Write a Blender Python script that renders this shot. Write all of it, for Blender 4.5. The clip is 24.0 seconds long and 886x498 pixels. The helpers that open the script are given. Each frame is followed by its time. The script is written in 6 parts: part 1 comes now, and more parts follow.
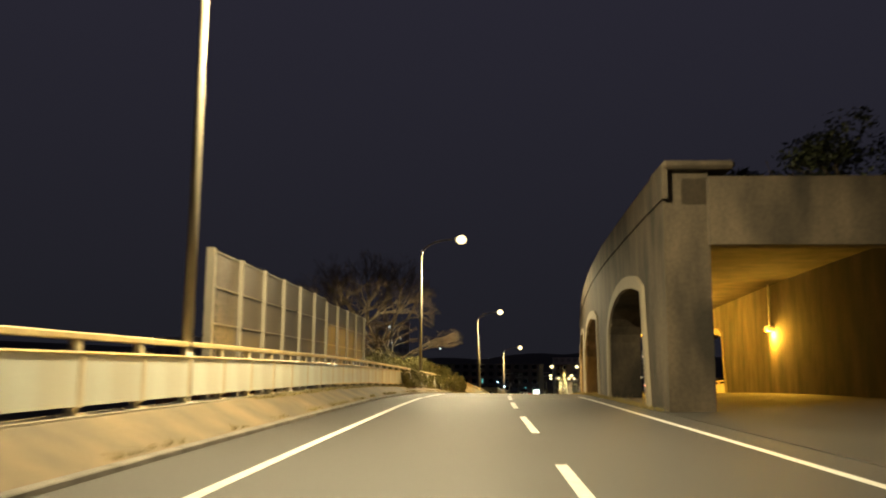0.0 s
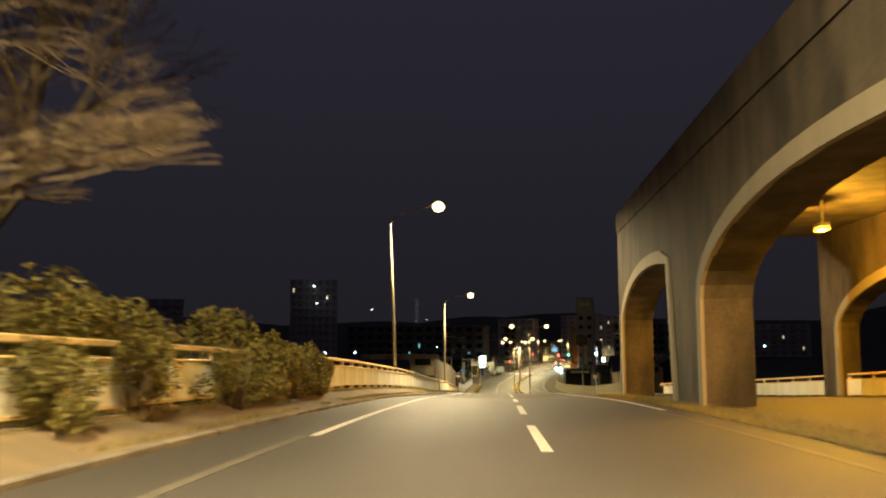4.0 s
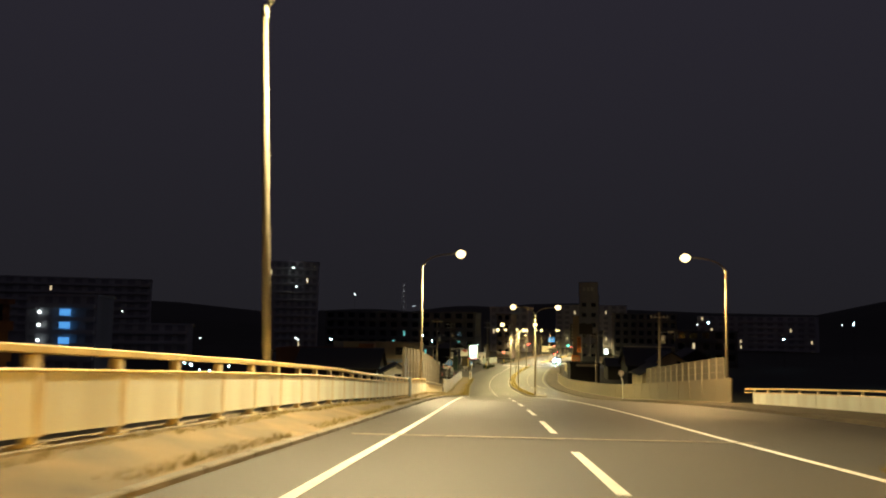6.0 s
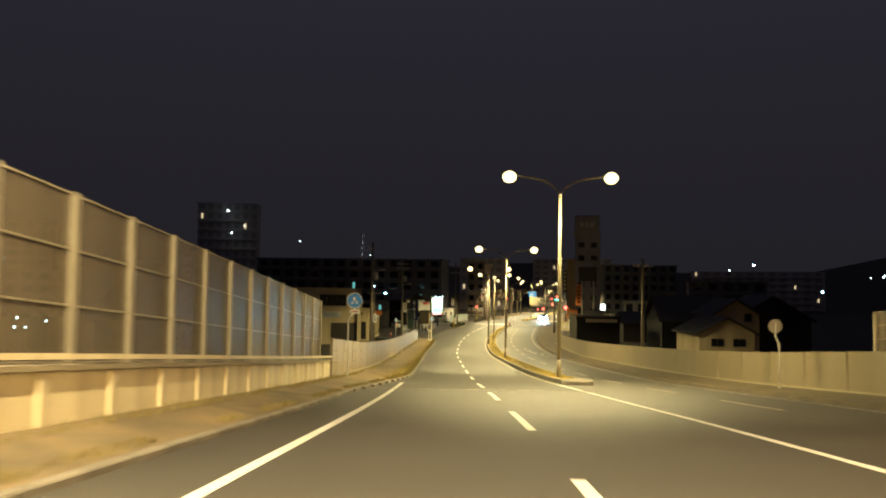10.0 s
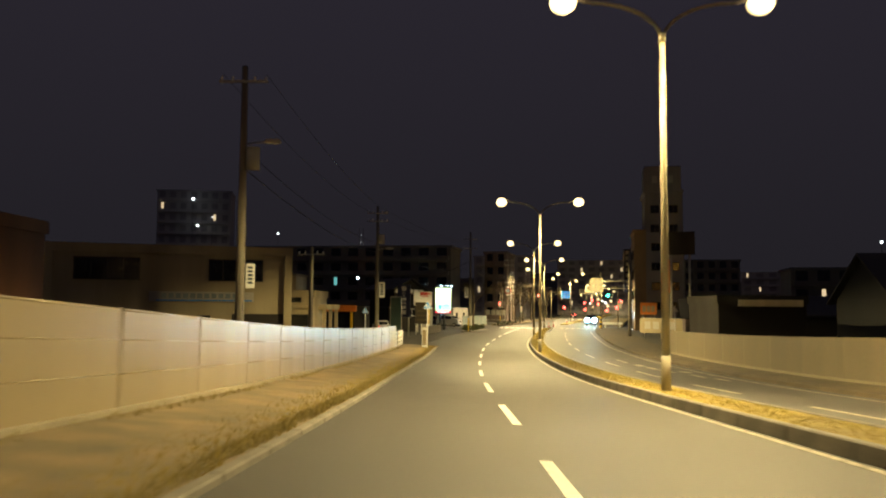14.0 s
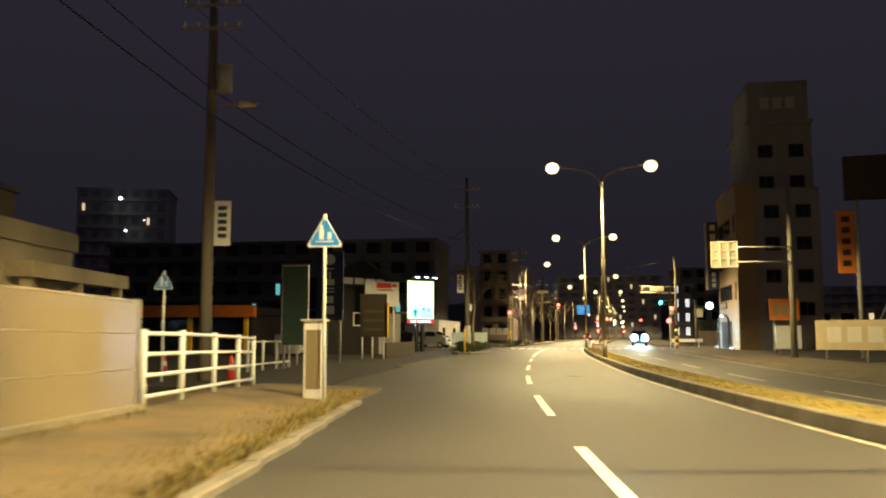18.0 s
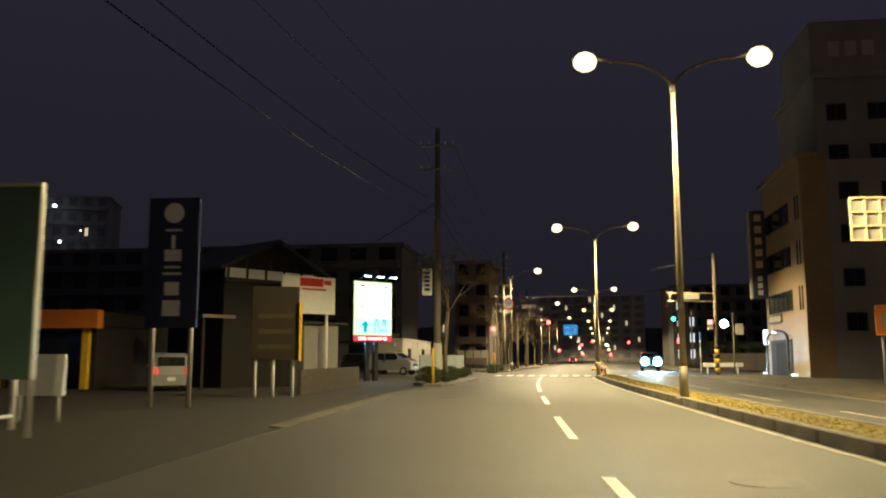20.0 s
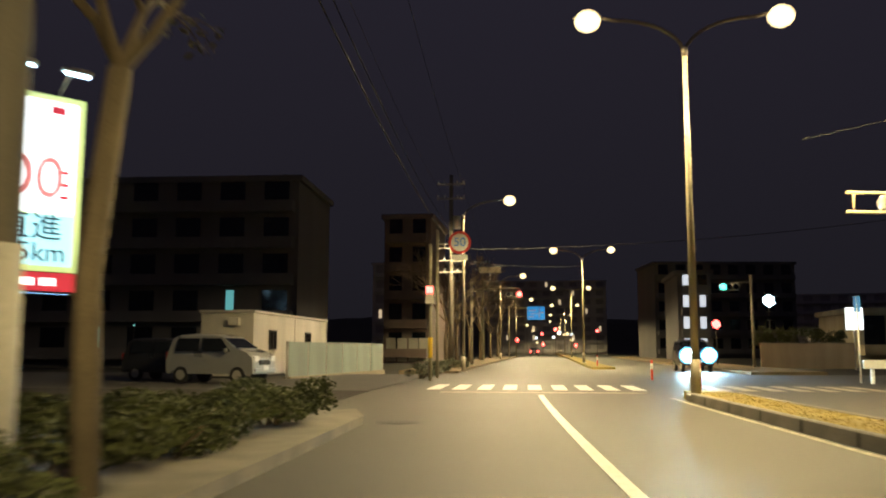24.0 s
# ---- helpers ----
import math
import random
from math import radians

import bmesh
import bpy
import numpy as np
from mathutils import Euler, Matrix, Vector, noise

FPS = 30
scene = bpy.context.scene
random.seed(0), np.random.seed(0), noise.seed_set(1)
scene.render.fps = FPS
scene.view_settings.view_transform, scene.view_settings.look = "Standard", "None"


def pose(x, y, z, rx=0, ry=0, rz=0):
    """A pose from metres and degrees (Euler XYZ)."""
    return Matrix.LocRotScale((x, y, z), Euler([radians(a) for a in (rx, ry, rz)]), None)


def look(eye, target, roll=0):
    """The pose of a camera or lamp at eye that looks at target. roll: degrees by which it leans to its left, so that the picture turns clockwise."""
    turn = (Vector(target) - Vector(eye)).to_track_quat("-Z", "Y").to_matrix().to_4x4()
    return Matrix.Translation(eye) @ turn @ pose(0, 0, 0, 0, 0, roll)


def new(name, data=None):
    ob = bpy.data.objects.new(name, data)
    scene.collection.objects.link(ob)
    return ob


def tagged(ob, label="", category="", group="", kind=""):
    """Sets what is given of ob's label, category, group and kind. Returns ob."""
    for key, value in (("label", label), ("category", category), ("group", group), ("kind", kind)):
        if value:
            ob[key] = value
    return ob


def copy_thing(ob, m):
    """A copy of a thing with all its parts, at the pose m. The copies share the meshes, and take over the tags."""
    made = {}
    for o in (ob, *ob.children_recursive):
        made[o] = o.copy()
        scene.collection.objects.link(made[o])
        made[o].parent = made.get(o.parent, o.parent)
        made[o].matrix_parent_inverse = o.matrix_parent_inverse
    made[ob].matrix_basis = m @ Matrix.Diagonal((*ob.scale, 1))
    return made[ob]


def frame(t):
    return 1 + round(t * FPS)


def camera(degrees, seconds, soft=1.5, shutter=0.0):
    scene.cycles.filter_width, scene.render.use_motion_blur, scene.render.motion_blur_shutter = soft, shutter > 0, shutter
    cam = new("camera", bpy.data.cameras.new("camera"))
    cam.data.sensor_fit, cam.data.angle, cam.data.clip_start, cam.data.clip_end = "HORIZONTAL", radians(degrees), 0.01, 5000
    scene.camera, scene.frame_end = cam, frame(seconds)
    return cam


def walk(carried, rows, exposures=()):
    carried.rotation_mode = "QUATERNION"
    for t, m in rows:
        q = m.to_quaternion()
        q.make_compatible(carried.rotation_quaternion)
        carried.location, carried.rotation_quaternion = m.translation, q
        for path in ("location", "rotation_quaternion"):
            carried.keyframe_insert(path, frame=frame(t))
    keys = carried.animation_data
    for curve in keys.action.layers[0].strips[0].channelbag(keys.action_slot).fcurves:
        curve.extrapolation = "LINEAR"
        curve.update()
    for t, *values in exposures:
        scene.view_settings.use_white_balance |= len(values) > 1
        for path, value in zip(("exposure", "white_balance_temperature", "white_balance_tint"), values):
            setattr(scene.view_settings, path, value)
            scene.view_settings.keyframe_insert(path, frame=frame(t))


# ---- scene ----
cam = camera(56.0, 24.0, 2.0, 0.5)
PATH = [
    (0, (2.271, 2.747, -2.74), (2.185, 4.723, -2.444), 0.4),
    (0.5, (2.284, 8.675, -2.674), (2.205, 10.651, -2.378), 0.3),
    (1, (2.295, 14.578, -2.577), (2.22, 16.555, -2.284), 0.2),
    (1.5, (2.379, 20.517, -2.629), (2.315, 22.494, -2.337), -0.7),
    (2, (2.42, 26.668, -2.556), (2.373, 28.647, -2.271), -0.7),
    (2.5, (2.669, 33.424, -2.517), (2.6418, 35.4049, -2.244), -0.5),
    (3, (2.967, 40.396, -2.544), (2.9745, 42.3804, -2.288), -0.4),
    (3.5, (3.272, 46.96, -2.636), (3.3189, 48.9468, -2.408), -0.6),
    (5.5, (5.019, 74.155, -3.389), (5.083, 76.144, -3.19), 1.1),
    (6, (5.401, 80.574, -3.605), (5.479, 82.564, -3.417), 0.8),
    (6.5, (6.005, 86.966, -3.975), (6.122, 88.956, -3.811), 1.7),
    (7, (6.671, 93.495, -4.362), (6.83, 95.484, -4.218), 1.7),
    (7.5, (7.174, 99.996, -4.767), (7.332, 101.985, -4.627), 1.7),
    (8, (7.827, 106.519, -5.183), (7.987, 108.508, -5.043), 1.5),
    (8.5, (8.577, 113.307, -5.645), (8.737, 115.296, -5.506), 1.8),
    (9, (9.424, 120.108, -5.958), (9.583, 122.098, -5.83), 1.4),
    (9.5, (10.105, 126.861, -6.372), (10.265, 128.851, -6.252), 1.3),
    (10, (10.799, 133.701, -6.826), (10.949, 135.693, -6.726), 0.9),
    (10.5, (11.504, 140.665, -7.393), (11.658, 142.656, -7.279), 1.1),
    (11, (12.248, 147.764, -7.987), (12.402, 149.755, -7.872), 1.1),
    (11.5, (12.94, 154.895, -8.479), (13.091, 156.886, -8.36), 1.2),
    (13.5, (15.32, 182.13, -10.50), (15.445, 184.12, -10.345), 1.2),
    (14, (15.477, 188.246, -10.728), (15.598, 190.238, -10.591), 0.4),
    (14.5, (15.892, 194.332, -11.099), (16.019, 196.323, -10.964), 0.3),
    (15, (16.344, 200.503, -11.401), (16.469, 202.495, -11.264), 0.2),
    (15.5, (16.844, 206.618, -11.668), (16.969, 208.61, -11.528), 0.3),
    (16, (17.284, 212.509, -11.943), (17.409, 214.499, -11.794), -0.0),
    (16.5, (17.639, 218.157, -12.119), (17.762, 220.147, -11.954), -0.1),
    (17, (18.114, 223.731, -12.31), (18.245, 225.717, -12.119), 0.1),
    (17.5, (18.604, 229.056, -12.433), (18.749, 231.041, -12.232), 0.2),
    (18, (19.134, 234.236, -12.583), (19.285, 236.221, -12.378), -0.1),
    (18.5, (19.662, 239.28, -12.621), (19.83, 241.262, -12.405), -0.4),
    (20.5, (21.938, 257.441, -12.709), (22.177, 259.409, -12.442), -0.3),
    (21, (22.596, 261.522, -12.767), (22.868, 263.486, -12.5), -0.7),
    (21.5, (23.307, 265.642, -12.766), (23.591, 267.603, -12.497), -0.5),
    (22, (24.03, 269.887, -12.744), (24.321, 271.847, -12.475), -0.4),
    (22.5, (24.789, 274.188, -12.718), (25.089, 276.147, -12.448), -0.3),
    (23, (25.624, 278.441, -12.704), (25.93, 280.4, -12.44), -0.2),
    (23.5, (26.556, 282.73, -12.683), (26.869, 284.688, -12.428), -0.1),
    (24, (27.467, 287.027, -12.652), (27.803, 288.984, -12.413), 0.1),
]
walk(cam, [(t, look(eye, target, roll)) for t, eye, target, roll in PATH], ((0, 0.0, 6000, 4), (3.5, 0.0, 6300, 7), (6, 0.05, 6500, 3), (8, 0.1, 6500, 2), (11, 0.1, 6500, 4), (14, 0.05, 6700, 8), (18.5, 0.0, 6400, 10), (20.5, -0.15, 5900, 10), (22, -0.2, 5700, 10), (24, -0.3, 6300, 11)))

# ---- world and exposure ----
world = bpy.data.worlds.new("night")
scene.world = world
world.use_nodes = True
wn, wl = world.node_tree.nodes, world.node_tree.links
wn.clear()
w_out, w_bg = wn.new("ShaderNodeOutputWorld"), wn.new("ShaderNodeBackground")
w_tc, w_sep, w_ramp = wn.new("ShaderNodeTexCoord"), wn.new("ShaderNodeSeparateXYZ"), wn.new("ShaderNodeValToRGB")
wl.new(w_tc.outputs["Generated"], w_sep.inputs[0])
wl.new(w_sep.outputs["Z"], w_ramp.inputs[0])
wl.new(w_ramp.outputs[0], w_bg.inputs[0])
wl.new(w_bg.outputs[0], w_out.inputs[0])
w_ramp.color_ramp.elements[0].position, w_ramp.color_ramp.elements[0].color = 0.0, (0.0115, 0.0105, 0.0135, 1)
w_ramp.color_ramp.elements[1].position, w_ramp.color_ramp.elements[1].color = 0.45, (0.0185, 0.0160, 0.0240, 1)
w_bg.inputs[1].default_value = 1.2

LAMP_WATTS = 15000
MEDIAN_WATTS = 9000
LAMP_COLOUR = (1.0, 0.76, 0.40)
MEDIAN_COLOUR = (1.0, 0.78, 0.35)

# ---- the road's line: its lane divider runs through these places, z is the asphalt ----
LINE_Y = [-90, -60, 0, 18, 33.4, 40.7, 47.8, 65, 82.3, 94.7, 105.5, 120.3, 133.7, 148.4, 157.4, 175.4, 202.3, 221.5, 239.7, 257.6, 276.8, 297.5, 310.7, 330, 420, 900]
LINE_X = [3.2, 3.2, 3.22, 3.30, 3.45, 3.64, 4.0, 5.32, 6.95, 8.2, 9.32, 10.72, 11.95, 13.44, 14.22, 15.58, 17.60, 19.08, 20.97, 23.35, 26.85, 31.2, 34.4, 39.9, 67.0, 212.0]
RISE_Y = [-90, -60, 0, 20, 40, 60, 80, 100, 120, 140, 160, 180, 200, 220, 240, 260, 280, 900]
RISE_Z = [-4.7, -4.43, -3.94, -3.78, -3.72, -4.05, -4.79, -5.96, -7.16, -8.53, -10.1, -11.56, -12.6, -13.42, -13.86, -13.96, -13.95, -13.95]


def smooth(xs, ys, v):
    """A curve through the places xs, ys, with no kinks."""
    i = min(max(int(np.searchsorted(xs, v)) - 1, 0), len(xs) - 2)

    def slope(k):
        if k == 0 or k == len(xs) - 1:
            j = min(k, len(xs) - 2)
            return (ys[j + 1] - ys[j]) / (xs[j + 1] - xs[j])
        a, b = xs[k] - xs[k - 1], xs[k + 1] - xs[k]
        return ((ys[k] - ys[k - 1]) / a * b + (ys[k + 1] - ys[k]) / b * a) / (a + b)
    h = xs[i + 1] - xs[i]
    u = (v - xs[i]) / h
    return ((2 * u ** 3 - 3 * u * u + 1) * ys[i] + (u ** 3 - 2 * u * u + u) * h * slope(i)
            + (3 * u * u - 2 * u ** 3) * ys[i + 1] + (u ** 3 - u * u) * h * slope(i + 1))


def bank(y, o):
    """The road's cross fall: a slight fall to the right, lifted again towards the median."""
    lift = 0.022 * min(max(o - 0.09, 0), 4.41) * min(max((11 - o) / 6.5, 0), 1)
    return (lift - 0.012 * o) * min(max((y - 75) / 30, 0), 1) * min(max((300 - y) / 40, 0), 1)


def P(y, o, h=0.0):
    """The place o metres beside the lane divider (right is plus) and h above the asphalt."""
    dx = (smooth(LINE_Y, LINE_X, y + 1) - smooth(LINE_Y, LINE_X, y - 1)) / 2
    n = math.hypot(1, dx)
    return Vector((smooth(LINE_Y, LINE_X, y) + o / n, y - o * dx / n, smooth(RISE_Y, RISE_Z, y) + bank(y, o) + h))


def M(y, o, h=0.0, turn=0.0, pitch=False):
    """A pose there whose y axis runs along the road; turn in degrees, pitch: follow the slope."""
    dx = (smooth(LINE_Y, LINE_X, y + 1) - smooth(LINE_Y, LINE_X, y - 1)) / 2
    dz = (smooth(RISE_Y, RISE_Z, y + 1) - smooth(RISE_Y, RISE_Z, y - 1)) / 2
    m = Matrix.Translation(P(y, o, h)) @ Matrix.Rotation(-math.atan(dx) + radians(turn), 4, "Z")
    return m @ Matrix.Rotation(math.atan(dz / math.hypot(1, dx)), 4, "X") if pitch else m


# ---- materials ----
def mat(name, base, rough=0.7, metal=0.0, var=0.25, scale=3.0, bump=0.0, bscale=40.0, second=None, spread=0.5, streak=False, rand=0.0, coat=0.0, grain=0.5):
    """A painted, cast or grown surface: base colour with blotches and fine grain, bump, and a second colour that comes through in patches."""
    m = bpy.data.materials.new(name)
    m.use_nodes = True
    n, l = m.node_tree.nodes, m.node_tree.links
    b = n["Principled BSDF"]
    b.inputs["Roughness"].default_value, b.inputs["Metallic"].default_value = rough, metal
    b.inputs["Coat Weight"].default_value = coat
    tc = n.new("ShaderNodeTexCoord")
    mp = n.new("ShaderNodeMapping")
    l.new(tc.outputs["Object"], mp.inputs[0])
    if streak:
        mp.inputs["Scale"].default_value = (1, 1, 0.12 if streak is True else streak)
    big, fine = n.new("ShaderNodeTexNoise"), n.new("ShaderNodeTexNoise")
    big.inputs["Scale"].default_value, big.inputs["Detail"].default_value = scale, 5
    fine.inputs["Scale"].default_value, fine.inputs["Detail"].default_value = bscale, 3
    l.new(mp.outputs[0], big.inputs["Vector"])
    l.new(tc.outputs["Object"], fine.inputs["Vector"])
    two = second or tuple(c * 0.45 for c in base)
    ramp = n.new("ShaderNodeValToRGB")
    ramp.color_ramp.elements[0].position, ramp.color_ramp.elements[1].position = max(spread - 0.2, 0), min(spread + 0.2, 1)
    ramp.color_ramp.elements[0].color = (*[a * var * 1.6 + c * (1 - var * 1.6) for a, c in zip(two, base)], 1) if var < 0.6 else (*two, 1)
    ramp.color_ramp.elements[1].color = (*base, 1)
    l.new(big.outputs["Fac"], ramp.inputs[0])
    mix = n.new("ShaderNodeMix")
    mix.data_type, mix.blend_type = "RGBA", "MULTIPLY"
    mix.inputs["Factor"].default_value = grain
    l.new(ramp.outputs[0], mix.inputs["A"])
    gr = n.new("ShaderNodeMapRange")
    gr.inputs["To Min"].default_value, gr.inputs["To Max"].default_value = 0.5, 1.4
    l.new(fine.outputs["Fac"], gr.inputs[0])
    l.new(gr.outputs[0], mix.inputs["B"])
    last = mix.outputs["Result"]
    if rand:
        info, hsv, mr = n.new("ShaderNodeObjectInfo"), n.new("ShaderNodeHueSaturation"), n.new("ShaderNodeMapRange")
        mr.inputs["To Min"].default_value, mr.inputs["To Max"].default_value = 1 - rand, 1 + rand
        l.new(info.outputs["Random"], mr.inputs[0])
        l.new(mr.outputs[0], hsv.inputs["Value"])
        l.new(last, hsv.inputs["Color"])
        last = hsv.outputs[0]
    l.new(last, b.inputs["Base Color"])
    rr = n.new("ShaderNodeMapRange")
    rr.inputs["To Min"].default_value, rr.inputs["To Max"].default_value = max(rough - 0.12, 0.02), min(rough + 0.12, 1)
    l.new(big.outputs["Fac"], rr.inputs[0])
    l.new(rr.outputs[0], b.inputs["Roughness"])
    if bump:
        bp = n.new("ShaderNodeBump")
        bp.inputs["Strength"].default_value, bp.inputs["Distance"].default_value = bump, 0.02
        l.new(fine.outputs["Fac"], bp.inputs["Height"])
        l.new(bp.outputs[0], b.inputs["Normal"])
    return m


def glow(name, colour, strength):
    m = bpy.data.materials.new(name)
    m.use_nodes = True
    b = m.node_tree.nodes["Principled BSDF"]
    b.inputs["Base Color"].default_value = (*[min(c, 0.8) for c in colour], 1)
    b.inputs["Emission Color"].default_value = (*colour, 1)
    b.inputs["Emission Strength"].default_value = strength
    return m


def sheer(name, colour, clear):
    """A clear or smoked sheet: part glass, part milky."""
    m = mat(name, colour, 0.35, 0, 0.3, 1.2, streak=True)
    n, l = m.node_tree.nodes, m.node_tree.links
    mix, tr = n.new("ShaderNodeMixShader"), n.new("ShaderNodeBsdfTransparent")
    mix.inputs[0].default_value = clear
    l.new(n["Principled BSDF"].outputs[0], mix.inputs[1])
    l.new(tr.outputs[0], mix.inputs[2])
    l.new(mix.outputs[0], n["Material Output"].inputs[0])
    return m


ASPHALT = mat("asphalt", (0.078, 0.072, 0.065), 0.62, 0, 0.42, 0.28, 0.5, 90, second=(0.045, 0.041, 0.037))
ASPHALT_OLD = mat("old_asphalt", (0.062, 0.055, 0.047), 0.75, 0, 0.4, 0.6, 0.6, 60)
PAVING = mat("worn_sidewalk", (0.245, 0.18, 0.098), 0.85, 0, 0.6, 0.9, 0.7, 45, second=(0.11, 0.088, 0.055), spread=0.48)
PAINT = mat("road_paint", (0.80, 0.80, 0.76), 0.55, 0, 0.25, 6, 0.2, 60)
PAINT_FAINT = mat("rubbed_off_road_paint", (0.16, 0.145, 0.115), 0.7, 0, 0.7, 4, 0.2, 60, second=(0.07, 0.065, 0.055), spread=0.5)
PAVING_DARK = mat("dusty_dark_sidewalk", (0.115, 0.086, 0.048), 0.88, 0, 0.6, 0.8, 0.6, 40, second=(0.05, 0.04, 0.026), spread=0.5)
YARD = mat("dark_yard_asphalt", (0.034, 0.029, 0.023), 0.8, 0, 0.5, 0.5, 0.6, 50)
PAINT_WORN = mat("worn_road_paint", (0.50, 0.44, 0.34), 0.7, 0, 0.7, 5, 0.2, 60, second=(0.12, 0.11, 0.09), spread=0.45)
CONCRETE = mat("weathered_concrete", (0.135, 0.105, 0.07), 0.9, 0, 0.75, 0.85, 0.7, 9, second=(0.026, 0.021, 0.015), spread=0.55, streak=0.38, grain=0.8)
CONCRETE_PALE = mat("pale_concrete", (0.32, 0.275, 0.20), 0.8, 0, 0.4, 0.9, 0.35, 25, second=(0.2, 0.17, 0.12), streak=True)
KERBSTONE = mat("kerb_concrete", (0.25, 0.225, 0.185), 0.85, 0, 0.5, 1.2, 0.4, 30, rand=0.15)
CREAM = mat("cream_paint", (0.76, 0.68, 0.47), 0.5, 0, 0.3, 1.5, 0.1, 30, second=(0.3, 0.2, 0.1), streak=True)
RAIL = mat("yellowed_rail_paint", (0.76, 0.61, 0.30), 0.45, 0, 0.3, 1.5, 0.1, 30, second=(0.36, 0.22, 0.09), streak=True)
PANEL_PALE = mat("pale_steel_panel", (0.76, 0.79, 0.70), 0.45, 0, 0.35, 1.0, 0.03, 25, second=(0.50, 0.44, 0.32), streak=True, rand=0.08, grain=0.15)
PANEL_WHITE = mat("white_fence_panel", (0.265, 0.21, 0.128), 0.30, 0, 0.25, 0.8, 0.02, 6, second=(0.28, 0.23, 0.15), streak=True, rand=0.04, grain=0.1)
PANEL_DULL = mat("dull_fence_panel", (0.20, 0.165, 0.11), 0.5, 0, 0.35, 0.8, 0.05, 20, second=(0.12, 0.10, 0.065), streak=True, rand=0.06)
GALV = mat("galvanised_steel", (0.55, 0.53, 0.48), 0.45, 0.4, 0.25, 2.5, 0.05, 60)
POLE_PAINT = mat("lamp_pole_paint", (0.30, 0.26, 0.19), 0.5, 0.1, 0.25, 1.5, 0.05, 50)
SMOKED = sheer("smoked_sheet", (0.20, 0.165, 0.12), 0.45)
EARTH = mat("dark_earth", (0.045, 0.042, 0.030), 0.95, 0, 0.5, 0.05, 0.6, 2.0)
GRASS = mat("dry_grass", (0.33, 0.25, 0.055), 0.9, 0, 0.45, 1.2, 0.4, 30, second=(0.20, 0.145, 0.035))
WEED = mat("weeds", (0.24, 0.20, 0.075), 0.85, 0, 0.5, 0.9, 0, 30, second=(0.2, 0.15, 0.05))
LAMP_GLOW = glow("lamp_glow", (1.0, 0.76, 0.38), 3.2)
SODIUM = glow("sodium_glow", (1.0, 0.46, 0.04), 3.5)
FENCE_POST = mat("fence_post_steel", (0.245, 0.195, 0.12), 0.35, 0.0, 0.3, 1.5, 0.1, 40)
APRON_GREY = mat("worn_apron", (0.11, 0.092, 0.066), 0.85, 0, 0.6, 1.2, 0.5, 30, second=(0.05, 0.045, 0.035))
MANHOLE = mat("manhole_iron", (0.03, 0.028, 0.026), 0.55, 0.6, 0.3, 6, 0.4, 40)
SCREEN_POST = mat("dusty_screen_post", (0.30, 0.265, 0.20), 0.6, 0.1, 0.3, 1.5, 0.1, 40)


# ---- mesh helpers ----
def finish(name, bm, material, parent=None, label="", flat=False):
    me = bpy.data.meshes.new(name)
    bmesh.ops.recalc_face_normals(bm, faces=bm.faces)
    bm.to_mesh(me)
    bm.free()
    for mt in (material if isinstance(material, (list, tuple)) else [material]):
        me.materials.append(mt)
    ob = new(name, me)
    if parent:
        ob.parent = parent
    if label:
        ob["label"] = label
    return ob


def part(name, bm, material, parent, label=""):
    """One mesh under a thing or under a part."""
    return finish(name, bm, material, parent, label)


def again(ob, parent, m):
    """A further piece on the mesh of ob, at the pose m."""
    o = bpy.data.objects.new(ob.name.split(".")[0], ob.data)
    scene.collection.objects.link(o)
    o.parent = parent
    o.matrix_basis = m
    if "label" in ob:
        o["label"] = ob["label"]
    return o


def thing(name, m=None, label="", category="", group="", kind=""):
    """An Empty at a thing's base."""
    ob = new(name)
    ob.empty_display_size = 0.2
    if m is not None:
        ob.matrix_basis = m
    return tagged(ob, label, category, group, kind)


def box(bm, x0, x1, y0, y1, z0, z1, m=None, bevel=0.0):
    vs = [bm.verts.new((x, y, z)) for z in (z0, z1) for y in (y0, y1) for x in (x0, x1)]
    if m is not None:
        for v in vs:
            v.co = m @ v.co
    fs = [bm.faces.new([vs[i] for i in q]) for q in ((0, 2, 3, 1), (4, 5, 7, 6), (0, 1, 5, 4), (2, 6, 7, 3), (0, 4, 6, 2), (1, 3, 7, 5))]
    if bevel:
        bmesh.ops.bevel(bm, geom=list({e for f in fs for e in f.edges}), offset=bevel, segments=1, affect="EDGES")
    return bm


def one_box(x0, x1, y0, y1, z0, z1, bevel=0.0):
    return box(bmesh.new(), x0, x1, y0, y1, z0, z1, None, bevel)


def tube(bm, points, radii, seg=8, cap=True):
    """A round bar along points."""
    pts = [Vector(p) for p in points]
    if not isinstance(radii, (list, tuple)):
        radii = [radii] * len(pts)
    rings = []
    for i, p in enumerate(pts):
        d = (pts[min(i + 1, len(pts) - 1)] - pts[max(i - 1, 0)]).normalized()
        a = d.orthogonal().normalized() if abs(d.z) < 0.95 else Vector((1, 0, 0)).cross(d).normalized()
        if abs(d.z) < 0.95:
            a = Vector((0, 0, 1)).cross(d).normalized()
        b = d.cross(a)
        rings.append([bm.verts.new(p + (a * math.cos(2 * math.pi * k / seg) + b * math.sin(2 * math.pi * k / seg)) * radii[i]) for k in range(seg)])
    for r, s in zip(rings, rings[1:]):
        for k in range(seg):
            f = bm.faces.new((r[k], r[(k + 1) % seg], s[(k + 1) % seg], s[k]))
            f.smooth = True
    if cap:
        bm.faces.new(rings[0][::-1])
        bm.faces.new(rings[-1])
    return bm


